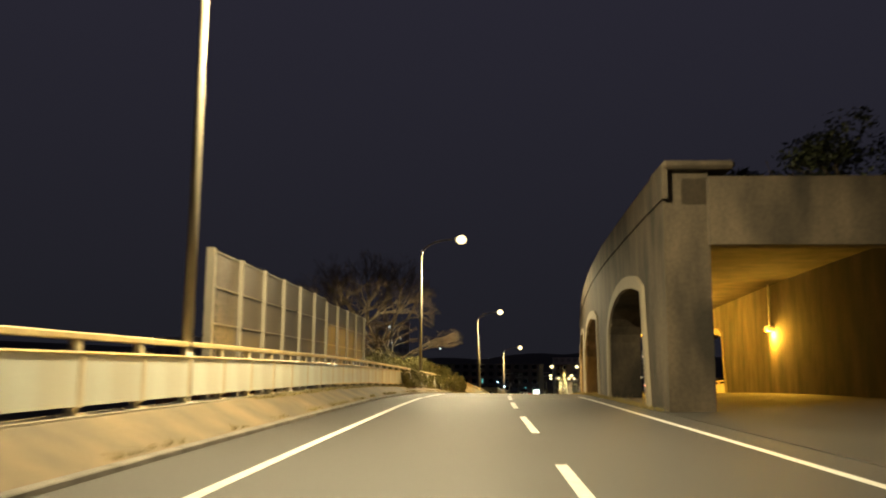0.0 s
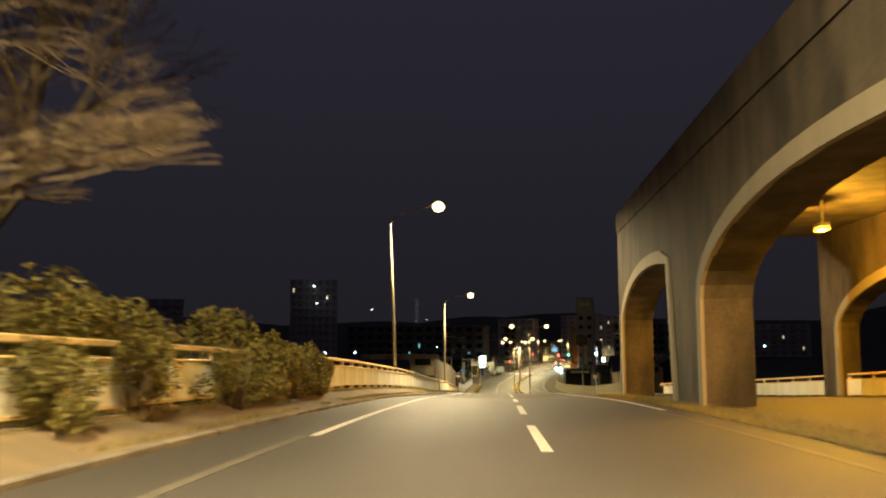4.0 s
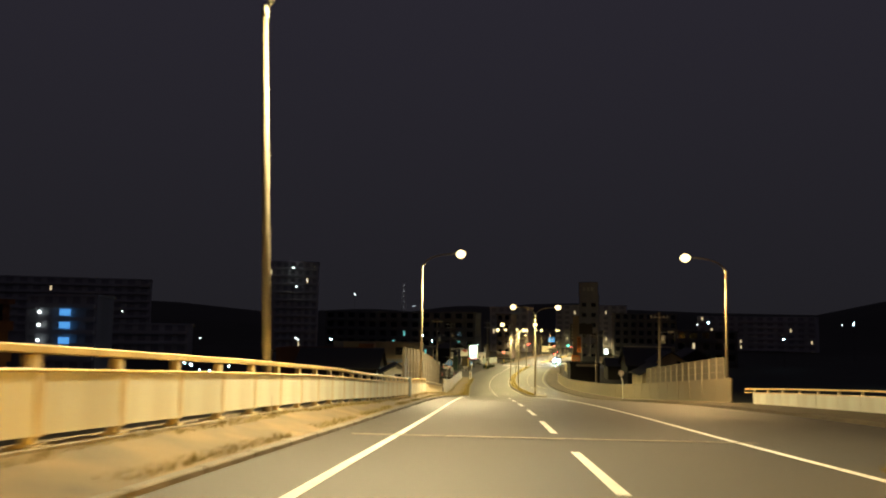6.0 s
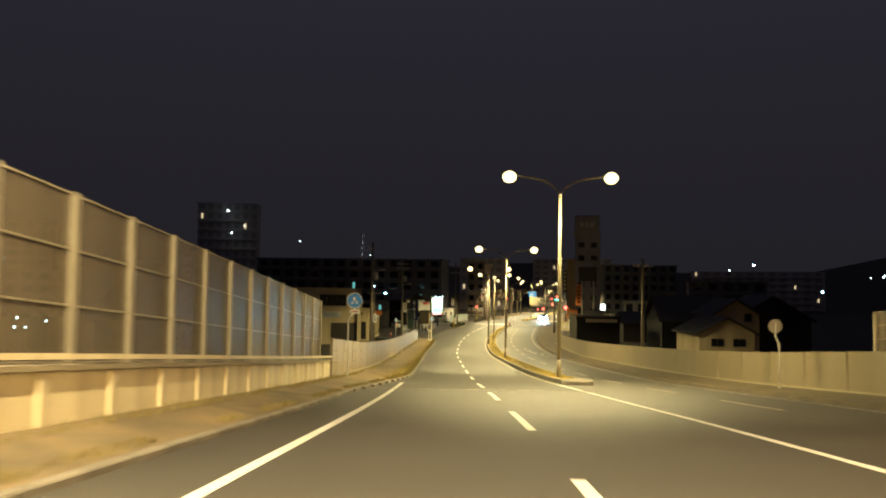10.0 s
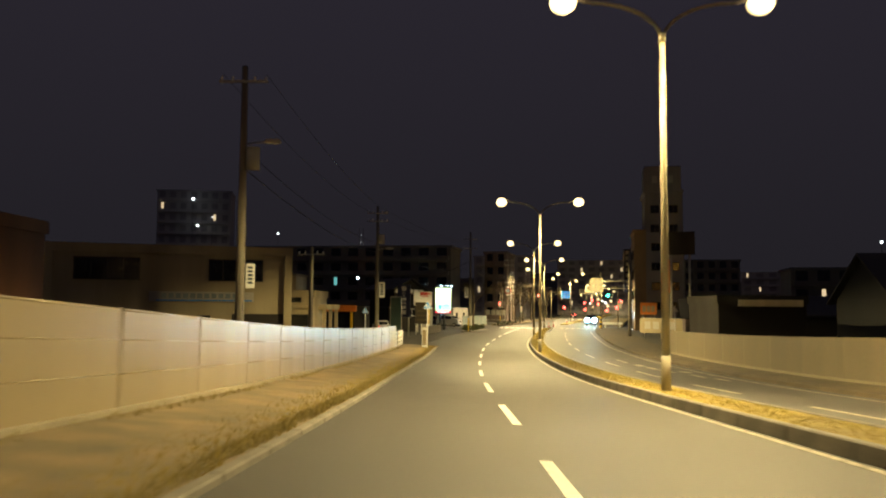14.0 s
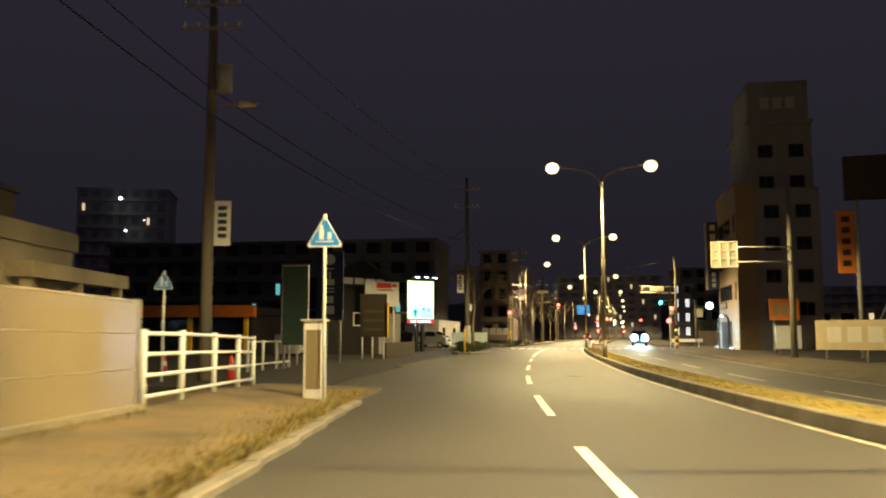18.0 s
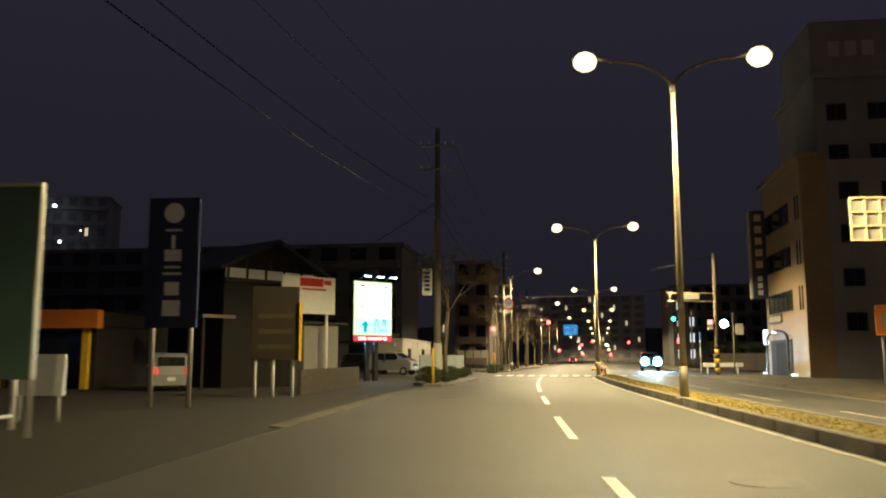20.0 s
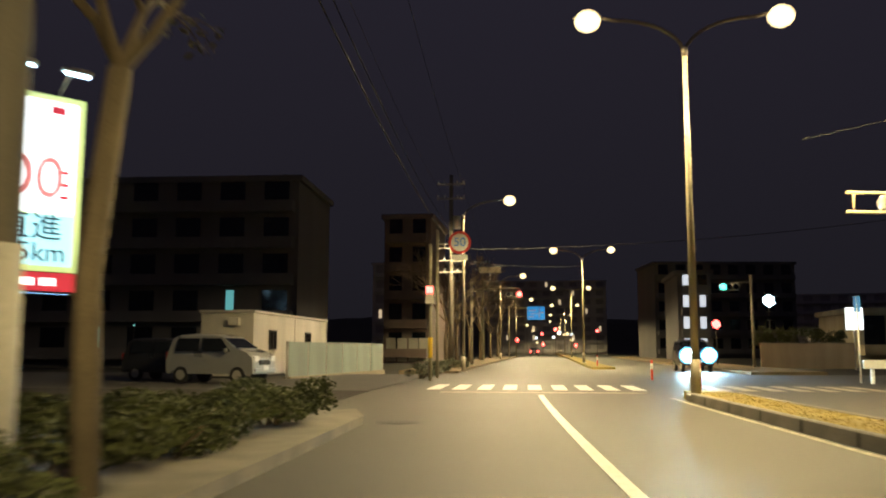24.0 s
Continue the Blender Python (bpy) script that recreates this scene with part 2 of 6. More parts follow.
def prism(bm, outline, x0, x1, m=None):
    """An outline in y, z pulled along x."""
    a = [bm.verts.new((x0, y, z)) for y, z in outline]
    b = [bm.verts.new((x1, y, z)) for y, z in outline]
    if m is not None:
        for v in a + b:
            v.co = m @ v.co
    bm.faces.new(a)
    bm.faces.new(b[::-1])
    for i in range(len(a)):
        j = (i + 1) % len(a)
        bm.faces.new((a[i], b[i], b[j], a[j]))
    return bm


def sweep(bm, profile, y0, y1, step=2.0, closed=True, wobble=0.0):
    """A profile of (offset, height) pulled along the road from y0 to y1; entries may be functions of y."""
    n = max(1, round((y1 - y0) / step))
    rows = []
    for i in range(n + 1):
        y = y0 + (y1 - y0) * i / n
        rows.append([bm.verts.new(P(y, (o(y) if callable(o) else o) + (noise.noise((y * 0.7, k * 9.1, 0)) * wobble), h(y) if callable(h) else h)) for k, (o, h) in enumerate(profile)])
    m = len(profile)
    for r, s in zip(rows, rows[1:]):
        for k in range(m if closed else m - 1):
            j = (k + 1) % m
            bm.faces.new((r[k], r[j], s[j], s[k]))
    if closed:
        bm.faces.new(rows[0])
        bm.faces.new(rows[-1][::-1])
    return bm


# ---- ground, road and pavements ----
def land(x, y):
    """The natural ground: below the viaduct first, level with the street later, with hills far off."""
    cx = smooth(LINE_Y, LINE_X, min(max(y, -90), 900))
    side = x - cx
    street = smooth(RISE_Y, RISE_Z, min(max(y, -90), 900))
    drop = 6.0 * min(max((150 - y) / 60, 0), 1)
    far = max(0.0, math.hypot(x - 40, y - 250) - 330)
    hill = min(far * 0.14, 60) * (0.6 + 0.6 * noise.noise((x * 0.004, y * 0.004, 3.0)))
    hill *= min(1.0, max(0.0, (abs(side) - 60) / 120)) if y < 900 else 1
    return street - 0.35 - drop + max(hill, 0.0) + 0.3 * noise.noise((x * 0.02, y * 0.02, 0))


bm = bmesh.new()
xs = [-3000, -1600, -900, -600, -420, -300, -220, -160, -120, -90, -70, -50, -35, -25, -15, -8, 0, 8, 15, 25, 35, 45, 55, 65, 80, 100, 130, 170, 230, 300, 420, 600, 900, 1600, 3000]
ys = [-1500, -700, -300, -150, -90] + [-70 + 10 * i for i in range(48)] + [420, 450, 490, 540, 600, 680, 780, 900, 1200, 1700, 2600, 4000]
grid = [[bm.verts.new((x, y, land(x, y))) for x in xs] for y in ys]
for r, s in zip(grid, grid[1:]):
    for k in range(len(xs) - 1):
        bm.faces.new((r[k], r[k + 1], s[k + 1], s[k])).smooth = True
tagged(finish("ground", bm, EARTH), "dark bare earth and low hills at night", "ground", kind="structure")

WIDE = lambda y: 3.9 if y < 92 else 3.9 + 7.0 * min((y - 92) / 14, 1)
bm = sweep(bmesh.new(), [(-5.2, 0), (-0.09, 0), (0.09, 0), (2.2, 0), (3.3, 0), (lambda y: min(4.5, WIDE(y) - 0.1), 0), (lambda y: min(7.0, WIDE(y) - 0.05), 0), (WIDE, 0), (WIDE, -0.8), (-5.2, -0.8)], -60, 420, 2.5)
road = tagged(finish("road", bm, ASPHALT), "grey asphalt road running down off a viaduct", "road", kind="structure")


def strip(name, y0, y1, o0, o1, material, parent, step=2.0, lift=0.004, label=""):
    return part(name, sweep(bmesh.new(), [(o0, lift), (o1, lift), (o1, lift - 0.003), (o0, lift - 0.003)], y0, y1, step), material, parent, label)


# painted lines
for y, l in ((8.5, 4.7), (18.2, 5.2), (27.6, 4.4), (35.0, 1.8), (37.8, 3.0), (45.4, 4.8), (55.2, 4.9), (63.9, 4.4), (72.0, 4.6), (80.0, 4.4), (89.3, 5.2), (99.4, 5.2), (108.4, 4.8),
             (117.8, 4.5), (127.2, 4.6), (137.2, 4.7), (147.4, 4.8), (157.2, 4.9), (166.2, 4.5), (175.3, 4.6), (184.3, 4.6), (193.3, 4.6), (202.3, 4.6), (211.6, 4.8), (221.3, 4.4), (230.6, 4.2),
             (239.6, 4.5), (248.2, 4.8), (257.6, 4.8), (266.8, 5.0), (276.9, 4.6)):
    strip("lane_dash", y, y + l, -0.075, 0.075, PAINT, road)
strip("edge_line", -60, 36.9, -3.62, -3.47, PAINT, road)
strip("edge_line", 37.6, 47.2, -3.55, -3.40, PAINT, road)
strip("edge_line", 47.4, 66, -3.52, -3.38, PAINT_FAINT, road)
strip("edge_line", 66, 169.5, -3.37, -3.22, PAINT, road)
strip("edge_line", -60, 41, 3.03, 3.18, PAINT, road)
strip("edge_line", 41.2, 74, 3.10, 3.24, PAINT_FAINT, road)
strip("edge_line", 74.2, 170, 3.36, 3.50, PAINT, road)
strip("edge_line", 170, 309, 3.36, 3.48, PAINT_WORN, road)
strip("lane_line", 285.5, 310.2, -0.08, 0.08, PAINT, road)
y = 155.0
while y < 290:
    strip("lane_dash", y, y + 4.7, 7.05, 7.20, PAINT_WORN, road)
    y += 9.55
strip("edge_line", 120, 300, 10.25, 10.38, PAINT_WORN, road)
for y, o in ((37.2, 0), (87.3, 0), (97.2, 0), (125.4, 0), (163.0, 0)):
    bm = sweep(bmesh.new(), [(-4.2, 0.006), (3.8, 0.006), (3.8, 0.001), (-4.2, 0.001)], y, y + 0.13, 0.13)
    part("expansion_joint", bm, PAINT_WORN, road, "worn pale bridge joint")
bm = sweep(bmesh.new(), [(-3.0, 0.004), (3.2, 0.004), (3.2, 0.001), (-3.0, 0.001)], 311.3, 311.7, 0.4)
part("stop_line", bm, PAINT_WORN, road)
for i in range(9):
    strip("crossing_bar", 313, 316.6, -3.6 + i * 0.82, -3.15 + i * 0.82, PAINT, road)
for i in range(7):
    strip("crossing_bar", 313, 316.6, 5.6 + i * 0.82, 6.05 + i * 0.82, PAINT_WORN, road)


# manhole covers and worn marks on the opposite lanes
for y, o in ((280.0, -3.15), (301.3, -2.94), (262.0, 1.6)):
    cover = part("manhole_cover", tube(bmesh.new(), [(0, 0, -0.02), (0, 0, 0.006)], 0.33, 24), MANHOLE, road, "dark iron manhole cover")
    cover.matrix_basis = M(y, o, 0.0, 0, True)
    part("cover_rim", tube(bmesh.new(), [(0, 0, -0.02), (0, 0, 0.004)], 0.39, 24), MANHOLE, cover)
for y0, y1, o0, o1 in ((232.2, 234.0, 8.3, 8.7), (229.4, 231.3, 8.45, 8.75), (226.8, 228.9, 8.6, 8.95), (227.0, 228.2, 9.4, 9.8), (223.0, 225.2, 9.1, 9.35), (220.8, 222.4, 9.4, 9.65), (236.0, 239.5, 8.2, 8.4)):
    strip("worn_mark", y0, y1, o0, o1, PAINT_WORN, road, 0.6)


# raised sidewalk on the left
def rise_left(y):
    return float(np.interp(y, [-60, 20, 30, 43, 57, 68, 83, 97, 104, 112, 118, 128, 140, 150, 250, 255], [0.55, 0.53, 0.5, 0.42, 0.35, 0.34, 0.35, 0.37, 0.32, 0.19, 0.12, 0.08, 0.25, 0.28, 0.28, 0.12]))


EDGE = lambda y: float(np.interp(y, [-60, 25, 60, 90, 160, 178, 240, 250], [-4.95, -4.95, -4.75, -4.65, -4.4, -3.2, -3.2, -3.5]))
HL = lambda d: (lambda y: rise_left(y) + d)
bm = sweep(bmesh.new(), [(lambda y: EDGE(y) - 0.16, 0.065), (-5.86, HL(-0.03)), (-6.6, HL(-0.03)), (-6.6, -0.9), (lambda y: EDGE(y) - 0.16, -0.9)], -60, 254, 2.0)
pavement = tagged(finish("pavement", bm, PAVING), "worn sandy sidewalk behind a low concrete kerb", "pavement", kind="structure")
kerb_mesh = None
y = 5.0
while y < 250:
    m = M(y, EDGE(y) - 0.08, -0.04, 0, True)
    if kerb_mesh is None:
        kerb_mesh = part("kerb_stone", one_box(-0.08, 0.08, -0.99, 0.99, -0.2, 0.12, 0.02), KERBSTONE, pavement)
        kerb_mesh.matrix_basis = m
    else:
        again(kerb_mesh, pavement, m)
    y += 2.0

# right-hand pavement and side strip
FACE = lambda y: 4.05 + max(y - 28, 0) * 0.0155
bm = sweep(bmesh.new(), [(WIDE, 0.02), (lambda y: FACE(y) + 9.8, 0.2), (lambda y: FACE(y) + 9.8, -0.9), (WIDE, -0.9)], -60, 92, 2.0)
tagged(finish("pavement_shed", bm, ASPHALT_OLD), "old asphalt lane through the rock shed", "road", kind="structure")
bm = sweep(bmesh.new(), [(10.9, 0.0), (10.95, 0.14), (14.7, 0.22), (14.7, -0.9), (10.9, -0.9)], 106, 312, 2.0)
pavement_right = tagged(finish("pavement_right", bm, PAVING_DARK), "dusty dark sidewalk along the opposite lanes", "pavement", kind="structure")

# median
bm = sweep(bmesh.new(), [(3.74, 0.20), (4.80, 0.20), (4.80, -0.5), (3.74, -0.5)], 170, 309, 2.0)
median = tagged(finish("median", bm, GRASS), "narrow raised median with dry yellow grass and a concrete kerb", "median", kind="structure")
nose = tube(bmesh.new(), [P(169.9, 4.28, -0.4), P(169.9, 4.28, 0.21)], 0.70, 16)
part("median_nose", nose, KERBSTONE, median, "rounded concrete nose")
y = 171.0
while y < 309:
    again(kerb_mesh, median, M(y, 3.66, 0.10, 0, True))
    again(kerb_mesh, median, M(y, 4.88, 0.10, 0, True))
    y += 2.0


# ---- rock shed ----
ROOF_Z = 2.95
OPENINGS = [(28.6, 38.2, 4.0), (43.4, 56.6, 4.05), (61.5, 75.6, 4.5), (79.6, 91.4, 4.75)]
shed = thing("rock_shed", None, "stained concrete rock shed with four wide arches over the opposite lanes", "rock shed", kind="structure")


def arch_outline(y0, y1, crown):
    """The opening's outline from foot to foot, heights above the asphalt: a leaning near leg with a sharp corner, then a curve that drops to the far leg."""
    lean, corner, drop = 0.8, crown - 0.4, 1.7
    pts = [(y0, -0.3), (y0 + lean, corner)]
    top = y0 + lean + 0.45 * (y1 - y0 - lean)
    for i in range(1, 6):
        u = i / 5
        pts.append((y0 + lean + u * (top - y0 - lean), crown - 0.4 * (1 - u) ** 2))
    for i in range(1, 9):
        a = math.pi / 2 * i / 8
        pts.append((top + (y1 - top) * math.sin(a), crown - drop * (1 - math.cos(a))))
    pts.append((y1, -0.3))
    return pts


def shed_wall(face, thick, y_start, y_end, openings, name, material, trim):
    """A wall with arched openings that follows the road; face and its back are offsets."""
    ys = sorted({y_start, y_end, *[p[0] for o in openings for p in arch_outline(*o)], *np.arange(y_start, y_end, 2.0).tolist()})
    bm = bmesh.new()

    def low(y):
        for y0, y1, crown in openings:
            if y0 - 1e-6 <= y <= y1 + 1e-6:
                pts = arch_outline(y0, y1, crown)[:-1]
                return float(np.interp(y, [p[0] for p in pts], [p[1] for p in pts]))
        return None
    cols = []
    for y in ys:
        cols.append([bm.verts.new(P(y, face(y) + d, 0)) for d in (0, thick)])
    bm.free()
    bm = bmesh.new()
    for a, b in zip(ys, ys[1:]):
        mid = (a + b) / 2
        la, lb = (low(a), low(b)) if low(mid) is not None else (-0.4, -0.4)
        quad = []
        for y, l in ((a, la), (b, lb)):
            for d in (0.0, thick):
                bottom = P(y, face(y) + d, l)
                top = bottom.copy()
                top.z = ROOF_Z
                quad += [bm.verts.new(bottom), bm.verts.new(top)]
        f0, t0, f1, t1, g0, u0, g1, u1 = quad
        for q in ((f0, t0, u0, g0), (f1, g1, u1, t1), (t0, t1, u1, u0), (f0, g0, g1, f1)):
            bm.faces.new(q)
        if low(mid) is None:
            before = any(abs(a - o[1]) < 1e-4 for o in openings) or a == y_start
            after = any(abs(b - o[0]) < 1e-4 for o in openings) or b == y_end
            if before:
                bm.faces.new((f0, f1, t1, t0))
            if after:
                bm.faces.new((g0, u0, u1, g1))
    bmesh.ops.remove_doubles(bm, verts=bm.verts, dist=0.001)
    wall = part(name, bm, material, shed)
    for o in openings:
        pts = arch_outline(*o)
        bm = bmesh.new()
        prev = None
        for i, (y, h) in enumerate(pts):
            q, r = pts[max(i - 1, 0)], pts[min(i + 1, len(pts) - 1)]
            d = Vector((r[0] - q[0], r[1] - q[1])).normalized()
            out = Vector((-d.y, d.x))
            ring = [bm.verts.new(P(y + out.x * w, face(y) + e, h + out.y * w)) for w, e in ((0.0, -0.10), (0.42, -0.10), (0.42, 0.05), (0.0, 0.05))]
            if prev:
                for k in range(4):
                    bm.faces.new((prev[k], prev[(k + 1) % 4], ring[(k + 1) % 4], ring[k]))
            prev = ring
        part("arch_trim", bm, trim, wall, "pale concrete arch edge")
    return wall


shed_wall(FACE, 1.25, 25.8, 93.2, OPENINGS, "arcade_wall", CONCRETE, CONCRETE_PALE)
BACK = lambda y: FACE(y) + 9.2
shed_wall(BACK, 0.8, 25.8, 93.2, [(60.5, 73.0, 4.4), (77.5, 91.0, 4.7)], "back_wall", CONCRETE, CONCRETE_PALE)
bm = bmesh.new()
rows = []
for i in range(35):
    y = 25.8 + 2.0 * i
    rows.append([bm.verts.new(Vector((*P(y, FACE(y) + d).to_2d(), z))) for d, z in ((0.5, ROOF_Z - 1.0), (10.0, ROOF_Z - 1.0), (10.0, ROOF_Z - 0.25), (0.5, ROOF_Z - 0.25))])
for r, s in zip(rows, rows[1:]):
    for k in range(4):
        bm.faces.new((r[k], r[(k + 1) % 4], s[(k + 1) % 4], s[k]))
bm.faces.new(rows[0]), bm.faces.new(rows[-1][::-1])
part("roof_slab", bm, CONCRETE, shed)
bm = bmesh.new()
for y0, h0 in ((25.5, 0.9),):
    a, b = P(y0, FACE(26) + 1.2), P(y0, FACE(26) + 13)
    d = (b - a).normalized()
    n = Vector((-d.y, d.x, 0))
    vs = [bm.verts.new(p + n * e + Vector((0, 0, z - p.z))) for p in (a, b) for e in (0, 0.7) for z in (0.8, 2.7)]
    for q in ((0, 1, 3, 2), (4, 6, 7, 5), (0, 4, 5, 1), (2, 3, 7, 6), (0, 2, 6, 4), (1, 5, 7, 3)):
        bm.faces.new([vs[i] for i in q])
part("portal_beam", bm, CONCRETE, shed)
q = P(26.4, FACE(26) + 0.95)
part("corner_block", box(bmesh.new(), q.x - 1.0, q.x + 1.0, q.y - 0.9, q.y + 0.9, ROOF_Z - 0.02, ROOF_Z + 0.22, None, 0.08), CONCRETE, shed)
EAVE = lambda d: (lambda y: ROOF_Z - P(y, 0).z + d)
bm = sweep(bmesh.new(), [(lambda y: FACE(y) - 0.05, EAVE(-0.85)), (lambda y: FACE(y) + 0.1, EAVE(-0.85)), (lambda y: FACE(y) + 0.1, EAVE(0.06)), (lambda y: FACE(y) - 0.05, EAVE(0.06))], 25.6, 93.3, 2.0)
part("roof_edge_beam", bm, CONCRETE, shed)


# ---- street lamps ----
def lamp_light(name, place, parent, watts, colour=LAMP_COLOUR, angle=171):
    li = bpy.data.lights.new(name, "SPOT")
    li.energy, li.color, li.spot_size, li.spot_blend, li.shadow_soft_size = watts, colour, radians(angle), 0.25, 0.12
    ob = new(name, li)
    ob.parent = parent
    ob.location = place
    return ob


def street_lamp(sides, height=9.9, arm=2.3, watts=LAMP_WATTS, colour=LAMP_COLOUR):
    """A tapered steel pole with one or two curved arms and cobra heads."""
    lamp = thing("street_lamp")
    part("pole", tube(bmesh.new(), [(0, 0, 0), (0, 0, height * 0.5), (0, 0, height - 0.9)], [0.105, 0.085, 0.06], 12), POLE_PAINT, lamp)
    part("base_plate", one_box(-0.2, 0.2, -0.2, 0.2, 0, 0.04, 0.01), GALV, lamp)
    part("base_sleeve", tube(bmesh.new(), [(0, 0, 0), (0, 0, 0.9)], 0.12, 12), POLE_PAINT, lamp)
    part("joint_collar", tube(bmesh.new(), [(0, 0, height - 1.0), (0, 0, height - 0.75)], 0.08, 12), GALV, lamp)
    for s in sides:
        reach, lift = arm - 0.75, 0.88
        pts = [(0, 0, height - 0.95), (s * 0.03, 0, height - 0.85)]
        for i in range(1, 9):
            a = math.pi / 2 * i / 8
            pts.append((s * (0.03 + reach * (1 - math.cos(a)) ** 0.9), 0, height - 0.85 + lift * math.sin(a)))
        pts.append((s * (arm - 0.35), 0, height + 0.11))
        a = part("arm", tube(bmesh.new(), pts, [0.055] * 2 + [0.045] * 9, 8), POLE_PAINT, lamp)
        bm = bmesh.new()
        bmesh.ops.create_uvsphere(bm, u_segments=14, v_segments=8, radius=1)
        for v in bm.verts:
            v.co = Vector((s * arm + v.co.x * 0.40, v.co.y * 0.17, height + 0.12 + (v.co.z * 0.10 if v.co.z > 0 else v.co.z * 0.02)))
        head = part("lamp_head", bm, GALV, lamp)
        # glass made larger than the head, so its shape includes the glare
        bm = bmesh.new()
        bmesh.ops.create_uvsphere(bm, u_segments=14, v_segments=8, radius=1)
        for v in bm.verts:
            v.co = Vector((s * arm + v.co.x * 0.35, v.co.y * 0.30, height + 0.03 + v.co.z * 0.29))
        part("lens", bm, LAMP_GLOW, head, "glowing warm lamp glass, swollen to take in its bloom")
        lamp_light("lamp_light", (s * arm, 0, height - 0.32), lamp, watts, colour, 171 if len(sides) == 1 else 159)
    return lamp


single = street_lamp((1,), 9.7, 2.65)
single.matrix_basis = M(57.0, -6.2, 0.3)
tagged(single, "tall slim street lamp with one curved arm, lit warm", "street lamp", "lamps along the viaduct")
for y, h in ((-22, 0.5), (17.1, 0.5), (97.8, 0.2), (137.4, 0.0)):
    copy_thing(single, M(y, -6.1, h) @ Matrix.Rotation(radians(-2.2 if y == 97.8 else 0.0), 4, "Y"))
across = street_lamp((1,), 9.7, 2.65, 8500, (1.0, 0.62, 0.25))
across.matrix_basis = M(137.3, 14.4, 0.1, 180)
tagged(across, "tall slim street lamp with one curved arm, lit orange", "street lamp", "lamps along the viaduct")
copy_thing(single, M(332.3, -4.1, 0.0))
for y in (380, 425):
    copy_thing(single, M(y, -4.6, 0.0))
double = street_lamp((-1, 1), 9.75, 2.5, MEDIAN_WATTS, MEDIAN_COLOUR)
double.matrix_basis = M(174.1, 4.07, 0.15)
tagged(double, "tall street lamp with two curved arms, lit warm", "street lamp", "lamps on the median")
for y, o in ((208.8, 4.15), (242.2, 3.8), (276.5, 3.75), (307.6, 3.75), (357.7, 3.9), (402, 4.1), (447, 4.2), (492, 4.2), (540, 4.2)):
    copy_thing(double, M(y, o, 0.15))

# sodium lamps in the shed
for y, d, h in ((47.6, 9.05, 3.5), (55.0, 6.0, 5.1), (67.5, 5.6, 5.3), (83.0, 5.8, 6.0)):
    o = FACE(y) + d
    t = thing("tunnel_lamp", M(y, o, h), "orange sodium tunnel lamp inside the rock shed", "tunnel lamp", "lamps in the rock shed")
    part("housing", one_box(-0.2, 0.14, -0.35, 0.35, 0.0, 0.12, 0.02), GALV, t)
    part("hanger", one_box(-0.04, 0.04, -0.04, 0.04, 0.121, max(0.3, ROOF_Z - 1.0 - P(y, o).z - h)), GALV, t)
    part("lens", one_box(-0.19, 0.13, -0.33, 0.33, -0.14, -0.002, 0.03), SODIUM, t, "glowing orange glass")
    li = bpy.data.lights.new("sodium_light", "POINT")
    li.energy, li.color, li.shadow_soft_size = {47.6: 2200, 55.0: 1800}.get(y, 4500), (1.0, 0.45, 0.03), 0.15
    glow_at = new("sodium_light", li)
    glow_at.parent, glow_at.location = t, (-0.03, 0, -0.32)


# ---- more materials ----
BARK = mat("bark", (0.17, 0.13, 0.08), 0.9, 0, 0.4, 3, 0.6, 30)
LEAF = mat("leaf_green", (0.165, 0.145, 0.026), 0.7, 0, 0.5, 0.8, 0, 20, second=(0.10, 0.085, 0.022))
LEAF_DARK = mat("leaf_dark", (0.05, 0.06, 0.02), 0.6, 0, 0.5, 0.8, 0, 20)
TWIG = mat("twigs", (0.135, 0.095, 0.055), 0.85, 0, 0.3, 2, 0, 20)
BLUE_GREY = mat("blue_grey_paint", (0.28, 0.34, 0.36), 0.5, 0, 0.3, 1.5, 0.05, 30, streak=True)
SIGN_BLUE = mat("sign_blue", (0.03, 0.26, 0.80), 0.35, 0, 0.1, 3)
SIGN_WHITE = mat("sign_white", (0.82, 0.82, 0.80), 0.35, 0, 0.1, 3)
SIGN_RED = mat("sign_red", (0.60, 0.04, 0.03), 0.35, 0, 0.1, 3)
NAVY = mat("navy_board", (0.02, 0.03, 0.09), 0.4, 0, 0.2, 2)
YELLOW = mat("yellow_paint", (0.75, 0.48, 0.02), 0.45, 0, 0.2, 3)
YELLOW_DULL = mat("dull_yellow_ink", (0.055, 0.042, 0.012), 0.5, 0, 0.3, 2)
ORANGE = mat("orange_board", (0.75, 0.22, 0.03), 0.5, 0, 0.2, 2)
BROWN_BOARD = mat("brown_board", (0.022, 0.015, 0.007), 0.5, 0, 0.3, 2)
GREEN_BOARD = mat("green_board", (0.05, 0.10, 0.085), 0.4, 0, 0.2, 1)
WALL_CREAM = mat("cream_render", (0.50, 0.42, 0.27), 0.85, 0, 0.45, 0.5, 0.3, 18, second=(0.2, 0.16, 0.1), streak=True)
WALL_WHITE = mat("white_render", (0.55, 0.52, 0.46), 0.85, 0, 0.35, 0.5, 0.3, 18, streak=True)
WALL_RED = mat("red_brown_render", (0.28, 0.125, 0.055), 0.85, 0, 0.35, 0.6, 0.3, 18, streak=True)
WALL_DARK = mat("grey_render", (0.30, 0.285, 0.275), 0.85, 0, 0.35, 0.4, 0.3, 14, streak=True)
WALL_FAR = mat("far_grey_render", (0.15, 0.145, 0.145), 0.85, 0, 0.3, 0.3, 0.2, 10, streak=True)
